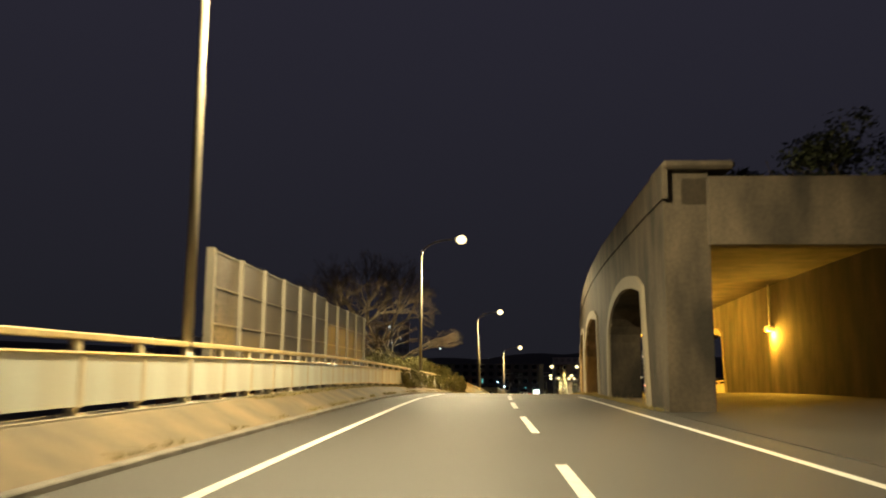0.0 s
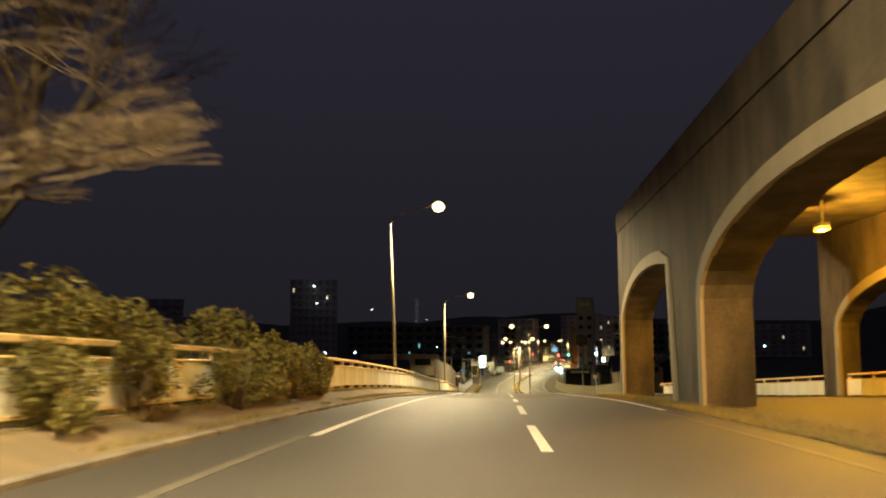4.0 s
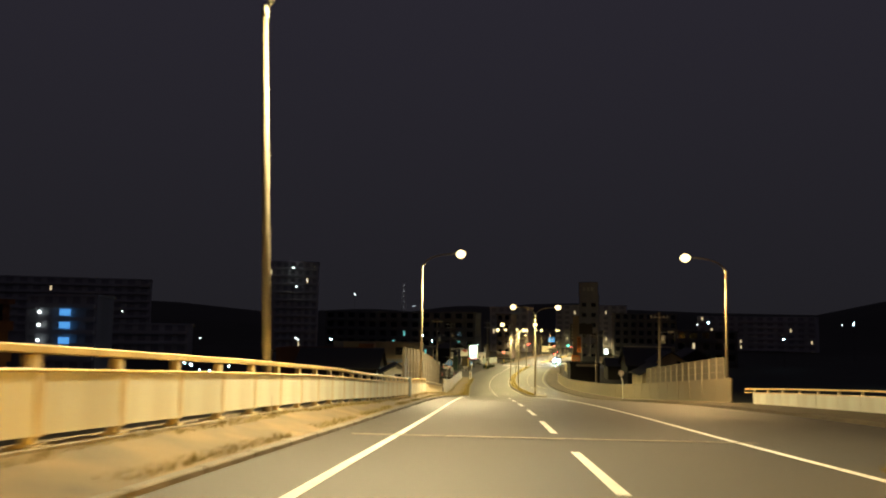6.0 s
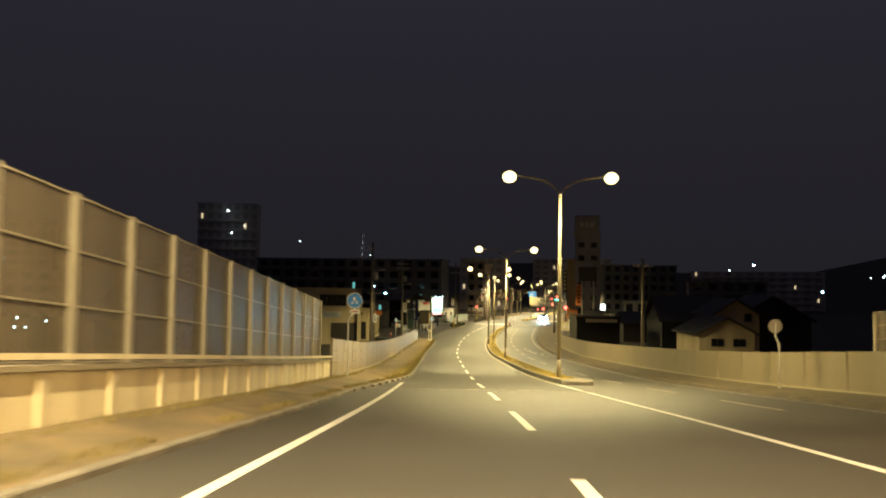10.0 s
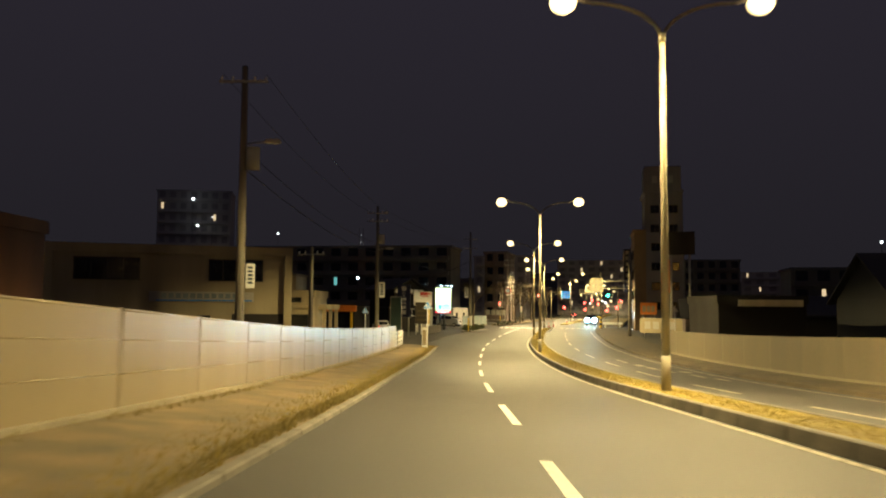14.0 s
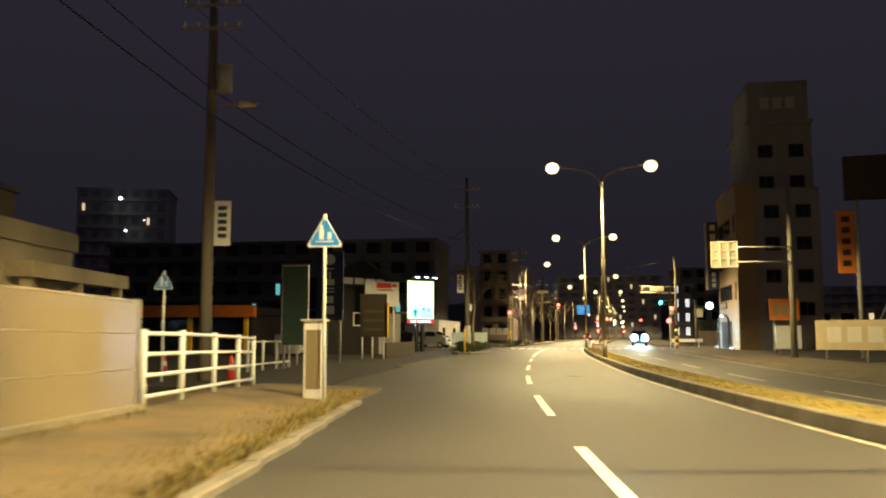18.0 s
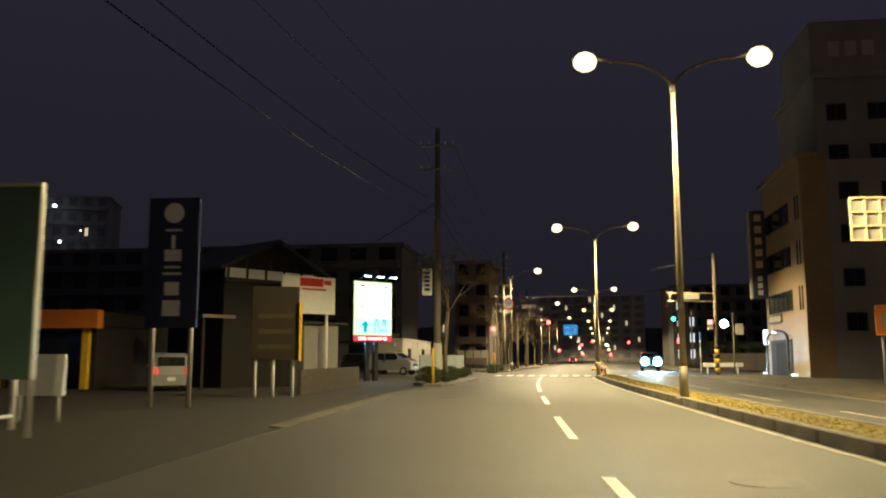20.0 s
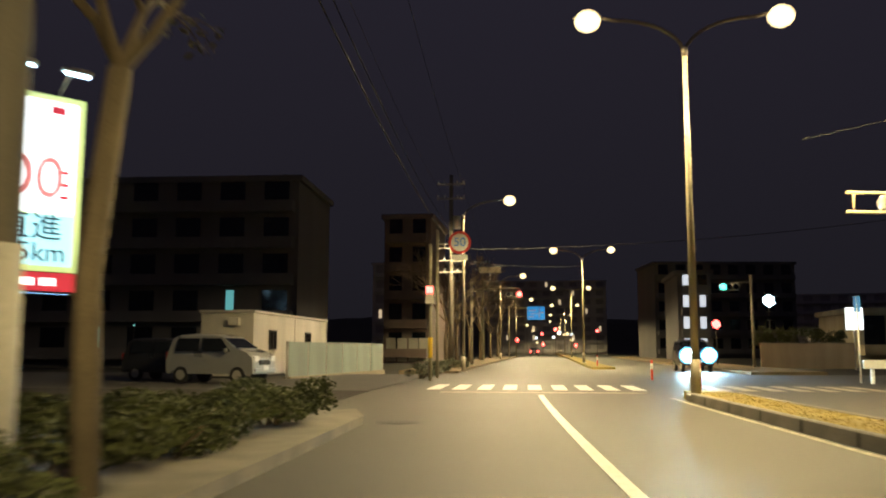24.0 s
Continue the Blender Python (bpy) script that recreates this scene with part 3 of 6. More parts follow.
# night haze over distant blocks is mixed into these lifted wall and window colours
GLASS_HAZE = mat("far_window", (0.30, 0.29, 0.31), 0.4, 0, 0.2, 1)
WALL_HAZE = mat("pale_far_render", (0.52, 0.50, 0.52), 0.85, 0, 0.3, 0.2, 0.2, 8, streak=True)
WALL_BEIGE = mat("beige_tile", (0.33, 0.225, 0.115), 0.55, 0, 0.25, 0.6, 0.15, 9)
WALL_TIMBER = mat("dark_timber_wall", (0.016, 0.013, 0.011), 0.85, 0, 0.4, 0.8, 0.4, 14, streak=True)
BLOCK_BROWN = mat("brown_block", (0.062, 0.046, 0.033), 0.9, 0, 0.45, 1.5, 0.5, 20, rand=0.15)
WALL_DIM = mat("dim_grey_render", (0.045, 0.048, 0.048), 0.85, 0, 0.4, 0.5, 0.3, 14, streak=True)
WALL_PINK = mat("pinkish_tile_wall", (0.20, 0.15, 0.13), 0.7, 0, 0.3, 0.7, 0.2, 10, streak=True)
ROOF_TILE = mat("dark_roof_tile", (0.035, 0.035, 0.038), 0.6, 0, 0.3, 1.2, 0.5, 8)
GLASS_DARK = mat("dark_window", (0.012, 0.014, 0.018), 0.08, 0, 0.2, 2)
FRAME_DARK = mat("dark_frame", (0.05, 0.045, 0.04), 0.4, 0.3, 0.2, 3)
POLE_CONCRETE = mat("pole_concrete", (0.22, 0.195, 0.155), 0.85, 0, 0.35, 1.2, 0.3, 40, streak=True)
BLACK = mat("black_rubber", (0.02, 0.02, 0.02), 0.6, 0, 0.2, 4)
CAR_SILVER = mat("silver_car_paint", (0.46, 0.46, 0.45), 0.3, 0.5, 0.08, 1, coat=0.6)
CAR_DARK = mat("dark_car_paint", (0.03, 0.03, 0.035), 0.3, 0.3, 0.08, 1, coat=0.6)
CABLE = mat("cable_black", (0.02, 0.019, 0.018), 0.8, 0, 0.1, 2)
CONE_RED = mat("cone_red", (0.70, 0.06, 0.03), 0.5, 0, 0.15, 4)
SHEET_GREEN = mat("pale_green_sheet", (0.25, 0.30, 0.27), 0.5, 0, 0.3, 0.8, 0.1, 20, streak=True, rand=0.08)
GLOW_WHITE = glow("white_glow", (0.85, 0.95, 1.0), 5)
GLOW_BLUEWHITE = glow("blue_white_glow", (0.45, 0.80, 1.0), 30)
HEADLIGHT = glow("headlight_glow", (0.45, 0.82, 1.0), 160)
HEAD_HALO = glow("headlight_ring", (0.16, 0.55, 1.0), 2.2)
STAIR_GLOW = glow("stair_glow", (0.9, 0.95, 1.0), 0.9)
GLOW_RED = glow("red_glow", (1.0, 0.06, 0.05), 16)
TAIL_DIM = glow("dim_tail_light", (1.0, 0.08, 0.05), 0.6)
GLOW_GREEN = glow("green_glow", (0.05, 1.0, 0.75), 14)
GLOW_WARM = glow("warm_window_glow", (1.0, 0.75, 0.45), 0.8)
GLOW_CYAN = glow("cyan_window_glow", (0.25, 0.85, 0.85), 0.5)
BOARD_WHITE = glow("lit_board_white", (0.93, 1.0, 0.98), 3.2)
BOARD_CYAN = glow("lit_board_cyan", (0.45, 0.92, 1.0), 1.7)
BOARD_YELLOW = glow("lit_board_yellow", (0.75, 0.95, 0.35), 1.0)
BOARD_RED = glow("lit_board_red", (0.85, 0.05, 0.08), 0.7)
BOARD_DIGIT = glow("lit_price_digit", (1.0, 0.30, 0.30), 1.1)
BOARD_TEAL = glow("lit_board_teal", (0.0, 0.50, 0.50), 0.8)
BOARD_INK = mat("board_ink", (0.01, 0.03, 0.06), 0.5, 0, 0.1, 3)


def rng(seed):
    return random.Random(seed)


def write(text, size, m, material, parent, name="lettering", label=""):
    """Words as a thin mesh, set out from the middle in the x, z plane of m."""
    cu = bpy.data.curves.new("lettering", "FONT")
    cu.body, cu.size, cu.align_x, cu.align_y, cu.extrude = text, size, "CENTER", "CENTER", 0.004
    ob = new("lettering", cu)
    me = bpy.data.meshes.new_from_object(ob)
    bpy.data.objects.remove(ob)
    me.materials.clear()
    me.materials.append(material)
    o = new(name, me)
    o.parent = parent
    o.matrix_basis = m @ Matrix.Rotation(math.pi / 2, 4, "X")
    if label:
        o["label"] = label
    return o


def disc(bm, c, r, y0, y1, seg=24):
    """A round plate in x, z from y0 to y1."""
    return tube(bm, [(c[0], y0, c[1]), (c[0], y1, c[1])], r, seg)


# ---- the railing of the viaduct ----
def railing(name, y0, y1, o, base, label, post_step=1.94, height=1.0, face=PANEL_PALE):
    t = thing(name, None, label, "railing", kind="thing")
    t.pop("kind")
    at = base if callable(base) else (lambda y: base)
    part("plinth", sweep(bmesh.new(), [(o - 0.2, lambda y: at(y) - 0.3), (o + 0.2, lambda y: at(y) - 0.3), (o + 0.2, lambda y: at(y) + 0.0), (o - 0.2, lambda y: at(y) + 0.0)], y0, y1, 2), CONCRETE_PALE, t)
    side = 1 if o < 0 else -1
    for lo, hi, w, d, nm in ((height - 0.05, height + 0.05, 0.075, 0.0, "top_rail"), (height - 0.235, height - 0.195, 0.028, side * 0.1, "panel_rail")):
        c = o + d
        part(nm, sweep(bmesh.new(), [(c - w, lambda y: at(y) + lo + 0.015), (c - w * 0.5, lambda y: at(y) + lo), (c + w * 0.5, lambda y: at(y) + lo), (c + w, lambda y: at(y) + lo + 0.015), (c + w, lambda y: at(y) + hi - 0.02), (c + w * 0.5, lambda y: at(y) + hi), (c - w * 0.5, lambda y: at(y) + hi), (c - w, lambda y: at(y) + hi - 0.02)], y0, y1, 1.94), RAIL, t)
    n = int((y1 - y0) / post_step)
    post = panel = strap = None
    if o < 0 and y0 < 31:
        part("bottom_rail", sweep(bmesh.new(), [(o + q, lambda y, z=z: at(y) + z) for q, z in ((0.075, 0.09), (0.125, 0.09), (0.125, 0.135), (0.075, 0.135))], 31, 82, 1.94), RAIL, t)
    for i in range(n + 1):
        y = y0 + 0.1 + i * post_step
        mp = M(y, o, at(y))
        if post is None:
            bm = one_box(-0.06, 0.06, -0.075, 0.075, 0.0, height - 0.05, 0.012)
            box(bm, -0.12, 0.12, -0.13, 0.13, 0.0, 0.03)
            post = part("post", bm, CREAM, t)
            post.matrix_basis = mp
        else:
            again(post, t, mp)
        if o < 0:
            if strap is None:
                strap = part("cover_strap", one_box(0.061, 0.116, -0.075, 0.075, 0.1, height - 0.24, 0.01), CREAM, t)
                strap.matrix_basis = mp
            else:
                again(strap, t, mp)
        if i < n:
            ym = y + post_step / 2
            mm = M(ym, o + side * 0.085, at(ym), 0, True)
            if panel is None:
                half = post_step / 2 - 0.006
                edge = [(half, -0.014), (half, 0.010), (-half, 0.010), (-half, -0.014)]
                for k in range(10):
                    yk = -half + 0.06 + k * (2 * half - 0.12) / 9
                    edge += [(yk - 0.022, -0.014), (yk - 0.014, -0.022), (yk + 0.014, -0.022), (yk + 0.022, -0.014)]
                bm = bmesh.new()
                foot = [bm.verts.new((-side * x, q, 0.12)) for q, x in edge]
                head = [bm.verts.new((-side * x, q, height - 0.2)) for q, x in edge]
                bm.faces.new(foot), bm.faces.new(head[::-1])
                for k in range(len(edge)):
                    bm.faces.new((foot[k], head[k], head[(k + 1) % len(edge)], foot[(k + 1) % len(edge)]))
                panel = part("infill_panel", bm, face, t)
                panel.matrix_basis = mm
            else:
                again(panel, t, mm)
    return t


railing("parapet_railing", 7.2, 127.6, -6.1, rise_left, "long cream steel railing with pale infill panels on a concrete plinth")
railing("parapet_railing", 129.3, 141.0, -6.1, lambda y: rise_left(y) - 0.05, "short cream steel railing with pale infill panels below a noise screen")
railing("parapet_railing", 62, 133.4, 14.5, 0.1, "cream steel railing on the far side of the opposite lanes", 2.4)
bm = one_box(-0.19, 0.19, -0.3, 0.3, -0.3, 1.08, 0.03)
end = thing("end_pillar", M(128.5, -6.1, 0.05), "blue-grey square end pillar between two railings", "pillar")
part("shaft", bm, BLUE_GREY, end)
part("cap", one_box(-0.21, 0.21, -0.32, 0.32, 1.085, 1.13, 0.01), BLUE_GREY, end)

# the solid wall under the second screen
low_wall = thing("low_wall", None, "cream concrete wall with shallow pilasters below a noise screen", "wall")
pan = pil = None
for i in range(13):
    y = 141.1 + i * 1.93
    m = M(y + 0.965, -6.1, 0.0, 0, True)
    if pan is None:
        pan = part("wall_panel", one_box(-0.10, 0.10, -0.955, 0.955, -0.1, 0.86), CREAM, low_wall)
        pan.matrix_basis = m
        pil = part("pilaster", one_box(-0.14, 0.15, -0.11, 0.11, -0.1, 0.865, 0.015), CREAM, low_wall)
        pil.matrix_basis = M(y, -6.1)
    else:
        again(pan, low_wall, m)
        again(pil, low_wall, M(y, -6.1))
part("coping", sweep(bmesh.new(), [(-6.28, 0.87), (-5.92, 0.87), (-5.92, 0.93), (-6.28, 0.93)], 141, 166.3, 2), CONCRETE_PALE, low_wall)
part("handrail", sweep(bmesh.new(), [(-5.98, 1.0), (-5.90, 1.0), (-5.90, 1.07), (-5.98, 1.07)], 141, 166.0, 2), CREAM, low_wall)


# ---- noise screens ----
def noise_screen(y0, bays, bay, o, low, high, label):
    t = thing("noise_screen", None, label, "noise screen")
    post = sheet = rail = None
    lo = low if callable(low) else (lambda y: low)
    hi = high if callable(high) else (lambda y: high)
    for i in range(bays + 1):
        y = y0 + i * bay
        tall = hi(y) - lo(y)
        m = M(y, o, lo(y)) @ Matrix.Diagonal((1, 1, tall, 1))
        if post is None:
            bm = one_box(-0.075, 0.075, -0.075, 0.075, -0.45, 1.0)
            post = part("post", bm, SCREEN_POST, t)
            post.matrix_basis = m
        else:
            again(post, t, m)
        if i < bays:
            ym = y + bay / 2
            mm = M(ym, o, lo(ym), 0, True) @ Matrix.Diagonal((1, 1, hi(ym) - lo(ym), 1))
            if sheet is None:
                sheet = part("clear_sheet", one_box(-0.006, 0.006, -bay / 2 + 0.08, bay / 2 - 0.08, 0.01, 0.985), SMOKED, t, "dusty brown clear sheet")
                sheet.matrix_basis = mm
                bm = bmesh.new()
                for z in (0.0, 0.33, 0.66, 0.985):
                    box(bm, -0.02, 0.025, -bay / 2 + 0.075, bay / 2 - 0.075, z - 0.006, z + 0.006)
                rail = part("sheet_frame", bm, SCREEN_POST, t)
                rail.matrix_basis = mm
            else:
                again(sheet, t, mm)
                again(rail, t, mm)
    return t


noise_screen(18.95, 10, 2.0, -6.36, lambda y: rise_left(y) + 0.75, lambda y: 3.5 if y < 30 else 3.38, "tall noise screen of dusty clear sheets behind the railing")
noise_screen(128.9, 19, 1.95, -6.40, lambda y: 0.95 - 0.1 * max(0, min((140 - y) / 10, 1)), lambda y: 3.2 - 0.25 * max(0, min((140 - y) / 10, 1)), "long tall noise screen of dusty clear sheets above a low wall")
noise_screen(137.6, 13, 2.05, 14.35, 1.75, 3.25, "noise screen of dusty clear sheets above the opposite fence")


# ---- panel fences ----
def panel_fence(y0, bays, bay, o, low, high, material, label, ribs=True, steel=None):
    t = thing("panel_fence", None, label, "fence")
    at = o if callable(o) else (lambda y: o)
    o_side = 1 if at(y0) < 0 else -1
    post = panel = None
    for i in range(bays + 1):
        y = y0 + i * bay
        m = M(y, at(y), low - 0.25)
        if post is None:
            bm = one_box(-0.06, 0.035, -0.045, 0.045, 0, high - low + 0.27, 0.008) if o_side > 0 else one_box(-0.035, 0.06, -0.045, 0.045, 0, high - low + 0.27, 0.008)
            post = part("post", bm, steel or FENCE_POST, t)
            post.matrix_basis = m
        else:
            again(post, t, m)
        if i < bays:
            ym = y + bay / 2
            s = (at(y + bay) - at(y)) / bay
            mm = M(ym, at(ym), low, -math.degrees(math.atan(s)), True)
            if panel is None:
                bm = one_box(-0.03, 0.03, -bay / 2 + 0.047, bay / 2 - 0.047, 0, high - low)
                panel = part("panel", bm, material, t)
                panel.matrix_basis = mm
                if ribs:
                    rib = part("rib", tube(bmesh.new(), [(0.018 * o_side, -bay / 2 + 0.05, 0.02), (0.018 * o_side, bay / 2 - 0.05, 0.02)], 0.017, 10), material, t)
                    rib.matrix_basis = mm @ Matrix.Translation((0, 0, 0.01))
            else:
                again(panel, t, mm)
            if ribs:
                for z in (0.48, 0.97, high - low - 0.05):
                    again(rib, t, mm @ Matrix.Translation((0, 0, z)))
    part("footing", sweep(bmesh.new(), [(lambda y: at(y) - 0.16, low - 0.4), (lambda y: at(y) + 0.16, low - 0.4), (lambda y: at(y) + 0.16, low + 0.02), (lambda y: at(y) - 0.16, low + 0.02)], y0, y0 + bays * bay, bay), CONCRETE_PALE, t)
    return t


panel_fence(166.3, 21, 3.77, -5.95, 0.30, 1.75, PANEL_WHITE, "long white steel panel fence with horizontal ribs and grey posts")
panel_fence(135.6, 30, 3.8, lambda y: 14.2 - max(0, min((y - 180) / 40, 1)) * 0.95, 0.25, 1.78, PANEL_DULL, "long pale panel fence along the opposite sidewalk", False)


# ---- signs and small street things on the left ----
def post_sign(m, height, label, shape, bent=0.0, radius=0.3, category="road sign"):
    t = thing("road_sign", m, label, category)
    pts = [(0, 0, 0), (0, 0, height * 0.66), (bent * 0.2, 0, height * 0.70), (bent * 0.9, 0, height * 0.76), (bent, 0, height * 0.79), (bent, 0, height)] if bent else [(0, 0, 0), (0, 0, height)]
    part("pole", tube(bmesh.new(), pts, 0.032, 10), SIGN_WHITE, t)
    z = height - radius
    if shape == "round":
        plate = part("plate", disc(bmesh.new(), (bent, z), radius, -0.05, -0.035), SIGN_BLUE, t, "round blue plate")
        for dx, dz, w, h in ((-0.02, 0.07, 0.10, 0.15), (0.09, -0.07, 0.06, 0.14), (-0.10, -0.10, 0.12, 0.05)):
            part("white_mark", one_box(bent + dx - w / 2, bent + dx + w / 2, -0.058, -0.052, z + dz - h / 2, z + dz + h / 2, 0.002), SIGN_WHITE, plate)
        part("rim", rim_ring(bent, z, radius), SIGN_WHITE, t)
        under = part("lower_plate", one_box(bent - 0.2, bent + 0.2, -0.05, -0.036, z - radius - 0.22, z - radius - 0.06, 0.008), SIGN_WHITE, t)
        part("red_bar", one_box(bent - 0.13, bent + 0.13, -0.056, -0.051, z - radius - 0.16, z - radius - 0.12), SIGN_RED, under)
    else:
        for r, y0, mt, nm in ((radius * 1.0, -0.05, SIGN_WHITE, "plate"), (radius * 0.88, -0.056, SIGN_BLUE, "blue_field")):
            bm = bmesh.new()
            c = [(bent, y0, z + r * 0.95), (bent - r * 0.98, y0, z - r * 0.72), (bent + r * 0.98, y0, z - r * 0.72)]
            a = [bm.verts.new(v) for v in c]
            b = [bm.verts.new((v[0], v[1] + (0.015 if nm == "plate" else 0.004), v[2])) for v in c]
            bm.faces.new(a), bm.faces.new(b[::-1])
            for i in range(3):
                bm.faces.new((a[i], a[(i + 1) % 3], b[(i + 1) % 3], b[i]))
            bmesh.ops.bevel(bm, geom=[e for e in bm.edges if abs(e.verts[0].co.y - e.verts[1].co.y) > 0.001], offset=0.04, segments=3, affect="EDGES")
            plate = part(nm, bm, mt, t)
        for dx, dz, w, h in ((-0.06, -0.02, 0.09, 0.20), (0.09, -0.05, 0.07, 0.14), (0.0, -0.155, 0.34, 0.025), (-0.06, 0.12, 0.06, 0.06)):
            s = radius / 0.36
            part("white_mark", one_box(bent + dx * s - w * s / 2, bent + dx * s + w * s / 2, -0.064, -0.058, z + dz * s - h * s / 2, z + dz * s + h * s / 2, 0.002), SIGN_WHITE, t)
    return t


def rim_ring(cx, z, r):
    bm = bmesh.new()
    rows = [[bm.verts.new((cx + q * math.cos(a), y, z + q * math.sin(a))) for q, y in ((r * 0.93, -0.054), (r * 1.01, -0.054), (r * 1.01, -0.045), (r * 0.93, -0.045))] for a in [2 * math.pi * i / 28 for i in range(28)]]
    for i in range(28):
        for k in range(4):
            bm.faces.new((rows[i][k], rows[i][(k + 1) % 4], rows[(i + 1) % 28][(k + 1) % 4], rows[(i + 1) % 28][k]))
    return bm


post_sign(M(169.0, -5.62, 0.25), 3.5, "round blue road sign with white marks on a bent white pole", "round", 0.26, 0.33)
post_sign(M(249.3, -4.08, 0.1), 3.45, "triangular blue and white crossing sign on a pole", "triangle", 0, 0.36)
post_sign(M(255.9, -9.9, 0.0), 3.0, "small triangular blue crossing sign beside a yard", "triangle", 0, 0.30)
back = thing("road_sign", M(169.5, 12.9, 0.2), "bent white pole with a round sign seen from behind", "road sign")
part("pole", tube(bmesh.new(), [(0, 0, 0), (0, 0, 1.9), (-0.15, 0, 2.2), (-0.15, 0, 2.8)], 0.035, 10), SIGN_WHITE, back)
part("plate", disc(bmesh.new(), (-0.15, 2.65), 0.3, 0.02, 0.035), GALV, back)

cab = thing("roadside_cabinet", M(249.65, -4.32, 0.1), "slim white concrete cabinet with a flat cap beside the crossing sign", "cabinet")
part("body", one_box(-0.19, 0.19, -0.16, 0.16, 0, 1.45, 0.02), SIGN_WHITE, cab)
part("cap", one_box(-0.24, 0.24, -0.2, 0.2, 1.452, 1.5, 0.01), WALL_WHITE, cab)
part("door", one_box(-0.14, 0.14, -0.172, -0.162, 0.2, 1.3, 0.004), PANEL_WHITE, cab)


def pipe_fence(pts, base, height, rails, label):
    """White tube fence through plan points."""
    t = thing("pipe_fence", None, label, "fence")
    for p in pts:
        part("post", tube(bmesh.new(), [p + Vector((0, 0, -0.1)), p + Vector((0, 0, height))], 0.05, 8), SIGN_WHITE, t)
    for k in range(rails):
        z = height - 0.06 - k * (height - 0.25) / max(rails - 1, 1)
        part("rail", tube(bmesh.new(), [p + Vector((0, 0, z)) for p in pts], 0.032, 8), SIGN_WHITE, t)
    return t


pipe_fence([P(245.7, -5.95, 0.2), P(247.2, -5.95, 0.2), P(249.2, -6.1, 0.18), P(251.1, -6.25, 0.15), P(252.5, -6.35, 0.12)], 0, 1.15, 4, "white tube fence with four rails beside the panel fence")
pipe_fence([P(262 + 1.6 * i, -9.6, 0.05) for i in range(4)], 0, 1.05, 2, "low white tube fence in front of a yard")
for y, o in ((256.5, -8.2), (258.5, -11.0)):
    c = thing("traffic_cone", M(y, o, 0.02), "red and white traffic cone in the yard", "traffic cone", "cones in the yard")
    part("foot", one_box(-0.18, 0.18, -0.18, 0.18, 0, 0.03, 0.01), BLACK, c)
    part("cone", tube(bmesh.new(), [(0, 0, 0.03), (0, 0, 0.7)], [0.13, 0.03], 12), CONE_RED, c)
    part("white_band", tube(bmesh.new(), [(0, 0, 0.30), (0, 0, 0.45)], [0.094, 0.069], 12), SIGN_WHITE, c)


# ---- utility poles and cables ----
def utility_pole(y, o, h, height, label, drum=0.0, plate=None, arms=(), lamp=False, sleeve=False):
    t = thing("utility_pole", M(y, o, h), label, "utility pole")
    part("shaft", tube(bmesh.new(), [(0, 0, -0.2), (0, 0, height)], [0.19, 0.11], 12), POLE_CONCRETE, t)
    for z in arms:
        part("cross_arm", one_box(-0.9, 0.9, -0.16, -0.09, z - 0.04, z + 0.04), GALV, t)
        for x in (-0.8, -0.4, 0.4, 0.8):
            part("insulator", tube(bmesh.new(), [(x, -0.125, z + 0.04), (x, -0.125, z + 0.2)], 0.045, 8), SIGN_WHITE, t)
    if drum:
        d = part("transformer", tube(bmesh.new(), [(0.36, 0, drum), (0.36, 0, drum + 0.75)], 0.24, 14), GALV, t)
        part("lid", tube(bmesh.new(), [(0.36, 0, drum + 0.752), (0.36, 0, drum + 0.8)], 0.26, 14), GALV, d)
        part("bracket", one_box(0.05, 0.2, -0.05, 0.05, drum + 0.2, drum + 0.3), GALV, t)
    if lamp:
        part("bracket_arm", tube(bmesh.new(), [(0, 0, lamp), (0.5, 0, lamp + 0.1), (0.95, 0, lamp + 0.12)], 0.03, 8), GALV, t)
        part("unlit_lamp", one_box(0.8, 1.35, -0.1, 0.1, lamp + 0.05, lamp + 0.2, 0.03), WALL_WHITE, t)
    if plate:
        x, z, k_ = plate
        p = part("advert_plate", one_box(x - 0.24 * k_, x + 0.24 * k_, -0.03, 0.0, z - 0.65 * k_, z + 0.65 * k_, 0.01), SIGN_WHITE, t, "white upright advert plate")
        for k in range(5):
            part("ink_bar", one_box(x - 0.13 * k_, x + 0.13 * k_, -0.036, -0.031, z + (0.38 - k * 0.2) * k_, z + (0.5 - k * 0.2) * k_), BOARD_INK, p)
    if sleeve:
        part("sleeve", tube(bmesh.new(), [(0, 0, 0.0), (0, 0, 1.9)], [0.215, 0.205], 14), WALL_WHITE, t, "white plastic sleeve")
    return t


utility_pole(217.8, -8.75, 0.0, 11.2, "grey concrete utility pole with a transformer and an advert plate", 7.4, (0.36, 3.55, 0.68), (10.6,), 8.3)
utility_pole(257.0, -9.15, 0.0, 11.5, "grey concrete utility pole with a box and an advert plate", 8.3, (0.42, 4.45, 1.0), (10.9, 10.2), 7.8)
utility_pole(292.2, -4.77, 0.1, 12.5, "thick utility pole with a white sleeve and an advert plate", 0, (-0.50, 4.85, 1.0), (11.6, 10.4), False, True)
utility_pole(336.0, -5.2, 0.1, 12.0, "utility pole with transformers and many cable arms", 8.6, None, (11.4, 10.5, 7.4, 6.6, 5.9))
utility_pole(372.0, -6.0, 0.1, 11.0, "grey utility pole with cross arms farther along the street", 7.6, None, (10.4, 9.6))
utility_pole(280.2, 13.98, 0.15, 9.2, "grey pole with long arms carrying a lattice sign", 0, None, (), False)
